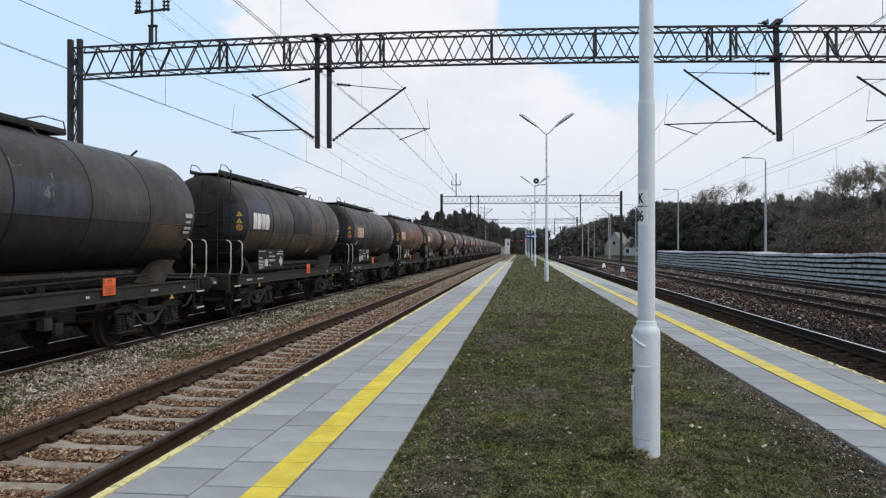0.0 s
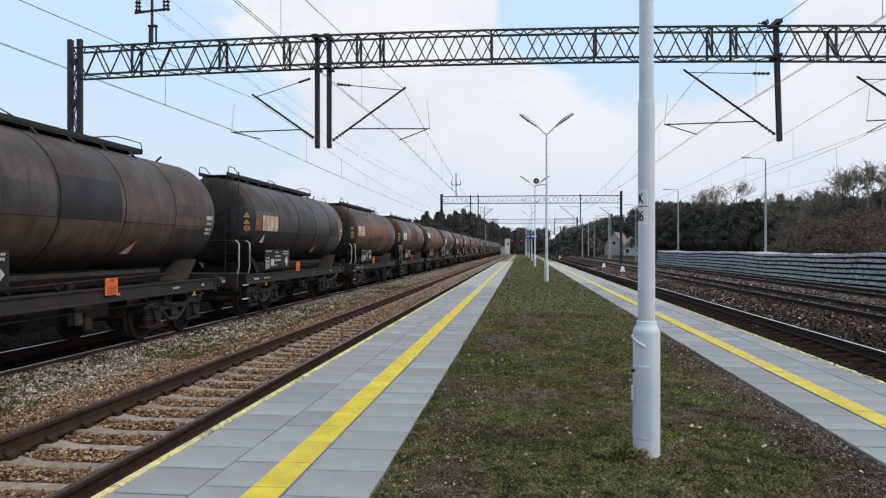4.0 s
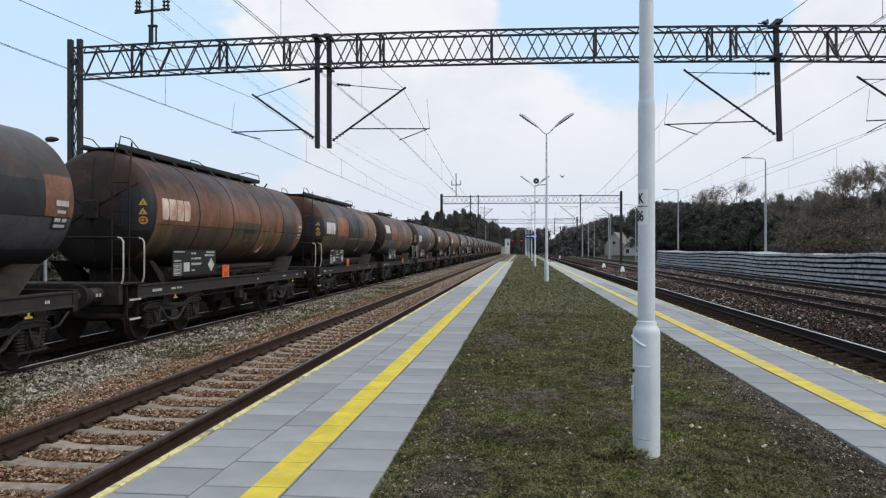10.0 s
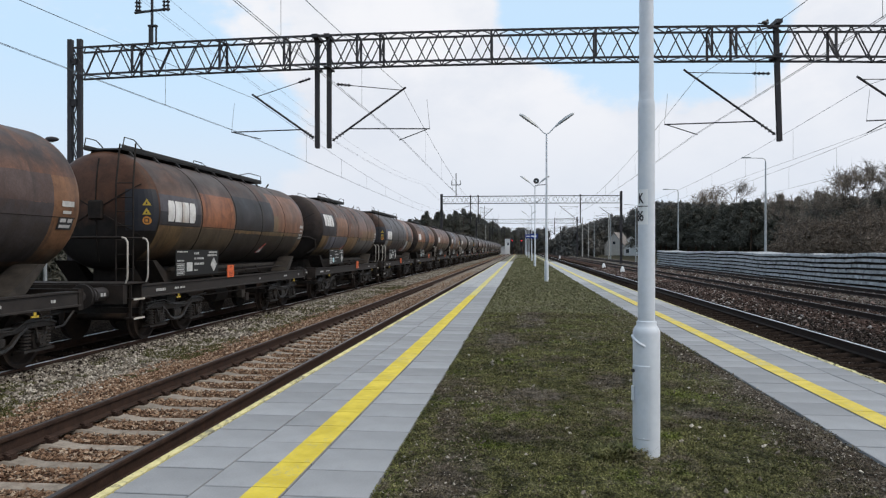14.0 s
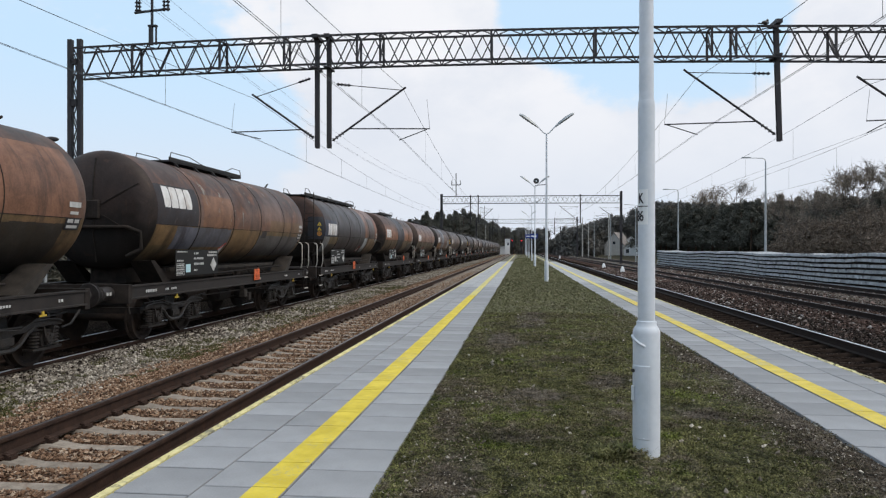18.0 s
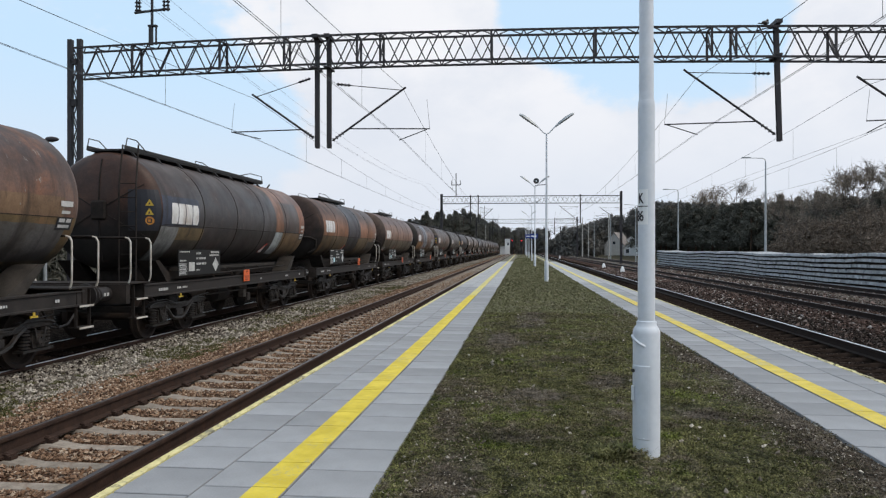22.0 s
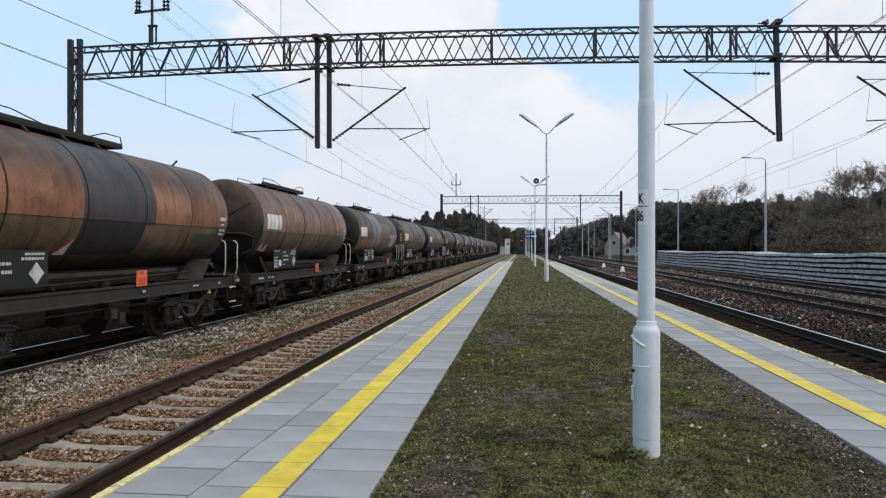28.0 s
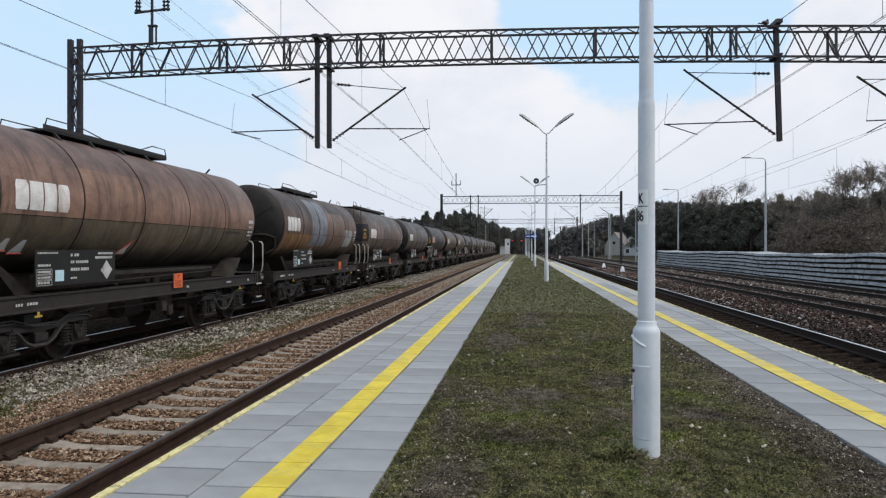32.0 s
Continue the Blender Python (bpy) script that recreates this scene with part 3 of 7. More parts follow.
def platform_body():
    root = thing("platform", "island platform with pale grey paving and a grass strip", "platform", kind="structure")
    m = Mesh().box(L_EDGE + 0.10, -20, -0.5, R_EDGE - 0.10, 180, PLAT - 0.085)
    part("platform_wall", m, M_KERBFACE, root, "stained concrete platform wall")
    part("joint_bed", Mesh().box(L_EDGE + 0.02, -20, PLAT - 0.084, L_TURF - 0.004, PAVE_END, PLAT - 0.03).box(R_TURF + 0.004, -20, PLAT - 0.084, R_EDGE - 0.02, PAVE_END, PLAT - 0.03), M_JOINT, root,
         "dark joints between slabs")
    # older narrow paving beyond the renewed part
    part("old_paving", Mesh().box(L_EDGE, PAVE_END, PLAT - 0.083, L_TURF - 0.05, 180, PLAT - 0.03).box(R_TURF + 0.05, PAVE_END, PLAT - 0.083, R_EDGE, 180, PLAT - 0.03), M_WEEDY, root,
         "old paving overgrown with weeds and moss")
    return root


PLATFORM = platform_body()


def platform_turf():
    xs = np.linspace(L_TURF - 0.05, R_TURF + 0.05, 60)
    ys = np.concatenate([np.arange(-20, 2, 1.0), np.arange(2, 16, 0.06), np.arange(16, 40, 0.3), np.arange(40, 181, 2.0)])
    verts = []
    for y in ys:
        for i, x in enumerate(xs):
            mid = 1 - abs(2 * i / 59 - 1)
            z = PLAT - 0.03 + 0.035 * min(1, mid * 8) + 0.03 * mid
            z += 0.014 * noise.noise(Vector((x * 1.7, y * 1.7, 0))) + 0.008 * noise.noise(Vector((x * 9, y * 9, 5)))
            verts.append((float(x), float(y), z))
    n = len(xs)
    faces = [(j * n + i, j * n + i + 1, (j + 1) * n + i + 1, (j + 1) * n + i) for j in range(len(ys) - 1) for i in range(n - 1)]
    me = raw_mesh("turf", verts, faces, M_TURF)
    for p in me.polygons:
        p.use_smooth = True
    tagged(new("grass_strip", me), "short mossy winter turf along the platform", "turf", kind="structure")


platform_turf()


def turf_height(x):
    mid = 1 - np.abs(2 * (x - (L_TURF - 0.05)) / (R_TURF - L_TURF + 0.1) - 1)
    return PLAT - 0.03 + 0.035 * np.minimum(1, mid * 8) + 0.03 * mid


def blade_mat():
    m, nt, b = shader("short_grass_blades")
    r = island(nt)
    where, tone = turf_tone(nt)
    green = ramp(nt, r, [(0, (0.040, 0.042, 0.018)), (0.4, (0.100, 0.098, 0.036)), (0.8, (0.182, 0.176, 0.066)), (0.985, (0.225, 0.212, 0.088)), (1, (0.36, 0.32, 0.22))])
    lush = ramp(nt, r, [(0, (0.022, 0.034, 0.007)), (0.5, (0.096, 0.122, 0.020)), (1, (0.225, 0.25, 0.058))])
    spot = tex_noise(nt, world_coords(nt), 1.9, 4, 0.6)
    green = blend(nt, ramp(nt, spot, [(0.54, grey(0)), (0.64, grey(0.9))]), green, lush)
    dry = ramp(nt, r, [(0, (0.030, 0.024, 0.016)), (0.6, (0.092, 0.074, 0.050)), (1, (0.18, 0.15, 0.11))])
    nt.links.new(blend(nt, 1.0, blend(nt, where, green, dry), tone, "MULTIPLY"), b.inputs["Base Color"])
    b.inputs["Roughness"].default_value = 0.8
    b.inputs["Specular IOR Level"].default_value = 0.15
    return m


def value_noise(x, y, scale, seed):
    g = np.random.default_rng(seed).uniform(0, 1, (256, 256))
    u, v = x * scale + 40, y * scale + 40
    i, j = np.floor(u).astype(int), np.floor(v).astype(int)
    fu, fv = u - i, v - j
    fu, fv = fu * fu * (3 - 2 * fu), fv * fv * (3 - 2 * fv)
    a, b = g[i % 256, j % 256], g[(i + 1) % 256, j % 256]
    c, d = g[i % 256, (j + 1) % 256], g[(i + 1) % 256, (j + 1) % 256]
    return (a * (1 - fu) + b * fu) * (1 - fv) + (c * (1 - fu) + d * fu) * fv


def grass(name, zones, label, mat):
    """Tufts of short leaves, thick in some places and thin in others."""
    vs, fs, n = [], [], 0
    for x0, x1, y0, y1, dens, h, w in zones:
        k = int((x1 - x0) * (y1 - y0) * dens / 6)
        cx, cy = rng.uniform(x0, x1, k), rng.uniform(y0, y1, k)
        thick = 0.45 * value_noise(cx, cy, 2.2, 1) + 0.55 * value_noise(cx, cy, 13.0, 2)
        for bx, by, sx, sy in BARE:
            thick -= 0.30 * np.clip(1.25 - np.hypot((cx - bx) / sx, (cy - by) / sy), 0, 1)
        keep = rng.uniform(0.15, 0.75, k) < thick
        cx, cy, thick = np.repeat(cx[keep], 6), np.repeat(cy[keep], 6), np.repeat(thick[keep], 6)
        k = len(cx)
        px, py = cx + rng.normal(0, w * 1.6, k), cy + rng.normal(0, w * 1.6, k)
        edge = np.minimum(px - L_TURF, R_TURF - px) + 0.005 * np.sin(py * 5.3)
        ok = edge > 0.004
        px, py, cx, cy, thick = px[ok], py[ok], cx[ok], cy[ok], thick[ok]
        k = len(px)
        a = rng.uniform(0, math.tau, k)
        # a leaf: root, two shoulders, tip
        ln = h * rng.uniform(0.6, 1.4, k)
        up = rng.uniform(0.15, 1.0, k)
        z = turf_height(px) - 0.003 + rng.uniform(0, 0.012, k) * thick
        z = np.where(edge[ok] < 0.03, np.maximum(z, PLAT - 0.004), z)
        ux, uy = np.cos(a), np.sin(a)
        hw = w * rng.uniform(0.25, 0.55, k)
        mx, my, mz = px + ux * ln * 0.55, py + uy * ln * 0.55, z + ln * up * 0.75
        p = np.stack([np.stack([px, py, z], -1), np.stack([mx - uy * hw, my + ux * hw, mz], -1),
                      np.stack([px + ux * ln, py + uy * ln, z + ln * up * rng.uniform(0.4, 1.1, k)], -1), np.stack([mx + uy * hw, my - ux * hw, mz], -1)], 1)
        vs.append(p.reshape(-1, 3))
        fs.append(np.arange(k * 4).reshape(-1, 4) + n)
        n += k * 4
    ob = new(name, raw_mesh(name, np.concatenate(vs), np.concatenate(fs), mat))
    tagged(ob, label, "grass", kind="stuff")


M_BLADE = blade_mat()
grass("grass_blades", [(-0.9, 2.4, 3.6, 8, 21000, 0.016, 0.0105), (-0.9, 2.4, 8, 16, 7000, 0.021, 0.016), (0.52, 0.80, 4.84, 5.08, 26000, 0.070, 0.011), (-0.9, 2.4, -8, 3.6, 1500, 0.03, 0.025)],
      "short dry and green grass blades on the platform", M_BLADE)

# blades further along are a paler, greyer olive than the near ones
M_BLADE_PALE = scatter_mat("paler_grass_blades", [(0, (0.108, 0.106, 0.056)), (0.5, (0.160, 0.158, 0.083)), (0.9, (0.225, 0.213, 0.125)), (1, (0.38, 0.36, 0.26))], 0.9, 0.1)
grass("dry_grass", [(-0.9, 2.4, 12, 17, 900, 0.026, 0.02), (-0.9, 2.4, 16, 40, 1300, 0.036, 0.032), (-0.9, 2.4, 40, 110, 260, 0.07, 0.06)],
      "paler grass further along the platform", M_BLADE_PALE)


def moss():
    """Low moss and weeds among the old ballast."""
    vs, fs, n = [], [], 0
    for y0, y1, dens, w in ((7, 16, 2600, 0.016), (16, 40, 700, 0.03)):
        k = int(1.7 * (y1 - y0) * dens)
        px, py = rng.uniform(-7.6, -6.05, k), rng.uniform(y0, y1, k)
        thick = value_noise(px, py, 0.9, 5) * 0.6 + value_noise(px, py, 3.1, 6) * 0.4
        thick = 0.6 * thick + 0.4 * value_noise(px, py, 9.0, 8)
        keep = thick > 0.555 - 0.06 * ((px < -6.5) & (px > -7.1))
        px, py = px[keep], py[keep]
        k = len(px)
        z = SLOPE(px) + 0.012
        a = rng.uniform(0, math.tau, k)
        dx, dy, h = np.cos(a) * w / 2, np.sin(a) * w / 2, rng.uniform(0.01, 0.035, k) * (w / 0.016) ** 0.5
        p = np.stack([np.stack([px - dx, py - dy, z], -1), np.stack([px + dx, py + dy, z], -1), np.stack([px + rng.normal(0, 0.02, k), py + rng.normal(0, 0.02, k), z + h], -1)], 1)
        vs.append(p.reshape(-1, 3))
        fs.append(np.arange(k * 3).reshape(-1, 3) + n)
        n += k * 3
    ob = new("moss", raw_mesh("moss", np.concatenate(vs), np.concatenate(fs), M_MOSS))
    tagged(ob, "low green moss and weeds among the old ballast", "moss", kind="stuff")


M_MOSS = scatter_mat("moss_and_weeds", [(0, (0.03, 0.030, 0.012)), (0.6, (0.090, 0.092, 0.034)), (1, (0.17, 0.155, 0.07))], 0.9, 0.1)
moss()
stones("pale_litter", [(-0.7, 2.2, 3.8, 8, PLAT + 0.04, 6, 0.018, None), (-0.7, 2.2, 8, 22, PLAT + 0.04, 2.5, 0.02, None), (2.0, 2.36, 5, 20, PLAT + 0.012, 34, 0.016, None), (-0.8, -0.3, 3.9, 7, PLAT + 0.015, 30, 0.012, None)],
       M_STONES_GREY, "pale pebbles and dry leaves lying in the turf")

M_LITTER = scatter_mat("leaf_litter", [(0, (0.035, 0.025, 0.018)), (0.5, (0.10, 0.078, 0.058)), (0.85, (0.20, 0.165, 0.13)), (1, (0.42, 0.38, 0.33))], 0.9, 0.1)
LIE = lambda x: turf_height(x) + 0.004
stones("leaf_litter", [(1.75, 2.37, 4.2, 9, LIE, 1100, 0.0085, None), (1.9, 2.37, 9, 18, LIE, 420, 0.013, None), (-0.84, -0.25, 3.7, 7.5, LIE, 900, 0.0085, None), (-0.8, 2.3, 3.7, 8, LIE, 260, 0.008, None), (-0.8, 2.3, 8, 16, LIE, 110, 0.012, None)],
       M_LITTER, "crumbled brown leaves and dry stalks lying in the turf")


def lamp_post(name, y, x, detailed, speaker):
    root = thing(name, "pale grey steel platform lamp post with two lamp heads", "lamp post", pose(x, y, PLAT + 0.005), "platform lamp posts")
    n = 32 if detailed else 16
    part("base_sleeve", Mesh().lathe_z([(0.089, -0.05), (0.089, 0.845), (0.087, 0.865), (0.076, 0.888), (0.0665, 0.90), (0.066, 0.925), (0.0655, 0.927)], n), M_POLE, root, smooth=40)
    part("lower_tube", Mesh().lathe_z([(0.0650, 0.927), (0.0565, 0.930), (0.0550, 2.36), (0.053, 2.40), (0.0505, 2.41)], n), M_POLE, root, smooth=40)
    part("upper_tube", Mesh().lathe_z([(0.0500, 2.41), (0.0485, 2.43), (0.036, 6.32)], n), M_POLE, root, smooth=40)
    for sx in (-1, 1):
        arm = part("arm", Mesh().pipe([(0, 0, 6.30), (sx * 0.12, 0, 6.36), (sx * 0.42, 0, 6.68), (sx * 0.52, 0, 6.76)], 0.026, 10), M_POLE, root, smooth=50)
        head = Mesh()
        st = [(0.36, 0.03, 0.03), (0.50, 0.10, 0.09), (0.78, 0.19, 0.12), (1.02, 0.17, 0.09), (1.15, 0.06, 0.03)]
        vs = []
        for d, w, h in st:
            base = 6.60 + (d - 0.36) * 0.70
            vs += [(sx * d, -w, base), (sx * (d - 0.01), -w * 0.6, base + h), (sx * (d - 0.01), w * 0.6, base + h), (sx * d, w, base), (sx * d, w * 0.8, base - 0.03), (sx * d, -w * 0.8, base - 0.03)]
        fs = []
        for k in range(len(st) - 1):
            fs += [(k * 6 + i, k * 6 + (i + 1) % 6, (k + 1) * 6 + (i + 1) % 6, (k + 1) * 6 + i) for i in range(6)]
        head.add(vs, fs + [(5, 4, 3, 2, 1, 0), tuple(range((len(st) - 1) * 6, len(st) * 6))])
        part("lamp_head", head, M_LAMPHEAD, root, "grey streetlight housing", smooth=40)
    if speaker:
        sp = part("loudspeaker", Mesh().lathe_axis([(0.06, 0.30), (0.08, 0.10), (0.13, 0.0), (0.21, -0.14), (0.23, -0.16), (0.20, -0.15), (0.06, 0.02)], "y", 24, (0.09, -0.1, 6.74)), M_LAMPHEAD, root,
                  "grey horn loudspeaker", smooth=40)
        part("horn_throat", Mesh().lathe_axis([(0.196, -0.150), (0.200, -0.164), (0.120, -0.120), (0.112, -0.105)], "y", 24, (0.09, -0.1, 6.74)), M_BLACK, sp, "dark inside of the horn", smooth=40)
        part("horn_centre", Mesh().lathe_axis([(0.112, -0.100), (0.112, -0.128), (0.060, -0.150), (0.008, -0.155)], "y", 20, (0.09, -0.1, 6.74)), M_POLE, sp, smooth=40)
        part("bracket", Mesh().bar((0.0, 0, 6.42), (0.95, 0, 6.48), 0.05), M_STEEL, root)
    if detailed:
        vs, fs = [], []
        for k in range(11):
            a = -1.5 + 1.6 * k / 10
            for rr, zz in ((0.0885, 0.145), (0.0925, 0.152), (0.0925, 0.632), (0.0885, 0.64)):
                vs.append((rr * math.sin(a), -rr * math.cos(a), zz))
            if k:
                fs += [(4 * k - 4 + i, 4 * k + i, 4 * k + i + 1, 4 * k - 3 + i) for i in range(3)]
        part("hatch", Mesh().add(vs, fs), M_POLE, root, "closed access hatch")
        part("lock", Mesh().tube((-0.086, -0.03, 0.60), (-0.100, -0.035, 0.60), 0.012, n=10), M_GANTRY, root)
        part("sticker", Mesh().box(-0.094, -0.045, 0.42, -0.088, -0.02, 0.50), M_YELLOW_OLD, root, "small peeling yellow sticker")
        strap = [(0.093 * math.sin(a), -0.093 * math.cos(a), 0.83 - 0.065 * (a + 1.6) / 1.35) for a in (-1.6, -1.35, -1.1, -0.85, -0.55, -0.25)]
        part("hatch_strap", Mesh().pipe(strap, 0.009, 8), M_POLE, root, smooth=50)
        part("lock_plate", Mesh().box(-0.104, -0.05, 0.40, -0.086, -0.02, 0.50), M_POLE, root, bevel=0.004)
        chips = Mesh()
        for k in range(26):
            a, z, w = -1.3 + 2.3 * ((k * 0.618) % 1.0), 0.030 + 0.075 * ((k * 0.37) % 1.0) ** 1.6, 0.0016 + 0.003 * ((k * 0.77) % 1.0)
            c = Vector((0.0893 * math.sin(a), -0.0893 * math.cos(a), z))
            u = Vector((math.cos(a), math.sin(a), 0))
            chips.add([tuple(c - u * w), tuple(c - Vector((0, 0, w * 0.7))), tuple(c + u * w), tuple(c + Vector((0, 0, w * 0.8)))], [(0, 1, 2, 3)])
        tagged(part("paint_chips", chips, M_RUST, root, "chipped rusty paint at the foot"), kind="stuff")
        part("hatch_edge", Mesh().bar((-0.094, -0.01, 0.165), (-0.03, -0.092, 0.157), 0.006, 0.006), M_POLE, root)
    return root


LAMP_YS = [5.0, 31.2, 57.6, 84.0, 110.4, 136.8, 163.2, 190.0]
LAMP_XS = [0.835, 1.06, 1.055, 1.17, 1.12, 1.02, 1.01, 1.03]
LAMPS = [lamp_post("lamp_post", y, x, k == 0, k == 2) for k, (x, y) in enumerate(zip(LAMP_XS, LAMP_YS))]


# ---- overhead line ----
def camber(x, half=13.0, rise=0.20):
    return rise * (1 - ((x + 4.0) / half) ** 2)


def lattice_post(root, x, y, z1, w=0.60, d=0.16):
    """Two channels tied by battens and a zigzag."""
    for sx in (-1, 1):
        part("post_channel", Mesh().box(x + sx * (w / 2 - 0.06) - 0.08, y - d / 2, -0.5, x + sx * (w / 2 - 0.06) + 0.08, y + d / 2, z1), M_GANTRY, root)
    k, z, h = 0, 0.0, w / 2 - 0.16
    while z < z1 - 0.6:
        for yy in (y - d / 2 + 0.02, y + d / 2 - 0.02):
            part("lacing_bar", Mesh().bar((x + (h if k % 2 else -h), yy, z), (x + (-h if k % 2 else h), yy, z + 0.55), 0.06, 0.02), M_GANTRY, root)
        z, k = z + 0.55, k + 1
    for za, zb in ((z1 - 0.9, z1 - 0.7), (z1 - 2.4, z1 - 2.15)):
        part("batten_plate", Mesh().box(x - h - 0.06, y - d / 2, za, x + h + 0.06, y + d / 2, zb), M_GANTRY, root)


def truss(root, xa, xb, y, z0, z1, mat, fine=True, half=13.0, rise=0.20, pitch=0.62, frames=()):
    """A box beam: four chords, warren lacing on all sides, cross frames."""
    ya, yb = y - 0.32, y + 0.32
    n = int(round((xb - xa) / pitch))
    xs = [xa + (xb - xa) * k / n for k in range(n + 1)]
    cz = lambda x: camber(x, half, rise)
    for yy in (ya, yb):
        for zz in (z0, z1):
            vs, fs, h = [], [], 0.031
            for k, x in enumerate(xs):
                c = zz + cz(x)
                vs += [(x, yy - h, c - h), (x, yy + h, c - h), (x, yy + h, c + h), (x, yy - h, c + h)]
                if k:
                    fs += [(4 * k - 4 + i, 4 * k - 4 + (i + 1) % 4, 4 * k + (i + 1) % 4, 4 * k + i) for i in range(4)]
            e = 4 * (len(xs) - 1)
            part("chord", Mesh().add(vs, fs + [(3, 2, 1, 0), (e, e + 1, e + 2, e + 3)]), mat, root)
    rest = Mesh()

    def brace(p0, p1, w, h):
        if fine:
            part("brace", Mesh().bar(p0, p1, w, h), mat, root)
        else:
            rest.bar(p0, p1, w, h)

    for yy in (ya, yb):
        for k in range(n):
            a, b = (z0, z1) if k % 2 else (z1, z0)
            if yy == yb:
                a, b = b, a
            brace((xs[k], yy, a + cz(xs[k])), (xs[k + 1], yy, b + cz(xs[k + 1])), 0.036, 0.036)
    if fine:
        for zz in (z0, z1):
            for k in range(n):
                a, b = (ya, yb) if k % 2 else (yb, ya)
                brace((xs[k], a, zz + cz(xs[k])), (xs[k + 1], b, zz + cz(xs[k + 1])), 0.034, 0.026)
        for x in frames:
            c = cz(x)
            m = Mesh().bar((x, ya, z0 + c), (x, ya, z1 + c), 0.07).bar((x, yb, z0 + c), (x, yb, z1 + c), 0.07).bar((x, ya, z0 + c), (x, yb, z1 + c), 0.04).bar((x, ya, z1 + c), (x, yb, z1 + c), 0.05)
            part("cross_frame", m, mat, root)
    else:
        tagged(part("braces", rest, mat, root), kind="stuff")


def drop_post(root, x, y, z0, z1, mat, lean=0.0):
    part("drop_post", Mesh().box(x - 0.07, y - 0.08, z0, x + 0.07, y - 0.06, z1).box(x - 0.07, y + 0.06, z0, x + 0.07, y + 0.08, z1).box(x - 0.03, y - 0.065, z0, x + 0.03, y + 0.065, z1).shear(z0, z1, lean), mat, root)
    part("clamp", Mesh().box(x - 0.10, y - 0.37, 7.97, x + 0.10, y + 0.37, 8.03).box(x - 0.10, y - 0.37, 9.0, x + 0.10, y + 0.37, 9.12), mat, root)


def insulator(m, a, b, r=0.07):
    a, b = Vector(a), Vector(b)
    for k in range(4):
        c = a + (b - a) * (k + 0.5) / 4
        d = (b - a).normalized() * 0.02
        m.tube(c - d, c + d, r, r * 0.7, 10)
    m.tube(a, b, 0.03, n=8)


def cantilever(root, xp, y, side, z_foot, x_top, z_top, z_tie, x_wire, z_wire, mat, reach=1.05):
    """A bracket on a drop post at xp, reaching to side (-1 or 1)."""
    foot, top = Vector((xp + side * 0.12, y, z_foot)), Vector((x_top, y, z_top))
    strut = part("strut", Mesh().tube(foot + (top - foot) * 0.16, top, 0.036, n=10), mat, root)
    ins = Mesh()
    insulator(ins, foot, foot + (top - foot) * 0.16)
    part("strut_insulator", ins, M_GANTRY, root)
    tie0, tie1 = Vector((xp + side * 0.12, y, z_tie)), Vector((x_top - side * 0.12, y, z_top - 0.1))
    part("tie_rod", Mesh().tube(tie0 + (tie1 - tie0) * 0.25, tie1, 0.014, n=8), mat, root)
    ins = Mesh()
    insulator(ins, tie0 + (tie1 - tie0) * 0.06, tie0 + (tie1 - tie0) * 0.26, 0.06)
    part("tie_insulator", ins, M_GANTRY, root)
    f = (5.92 - foot.z) / (top.z - foot.z)
    j = foot + (top - foot) * min(0.5, f)
    far = Vector((x_wire + side * reach, y, j.z - 0.05))
    part("steady_tube", Mesh().tube(j, far, 0.021, n=8), mat, root)
    part("steady_arm", Mesh().tube(far - Vector((side * (0.1 if reach else 0.7), 0, 0.02)), (x_wire, y, z_wire), 0.016, n=8), mat, root)
    part("dropper", Mesh().tube((far.x, y, far.z), (far.x - side * 0.1, y, far.z + 1.0), 0.006, n=5), M_WIRE, root)


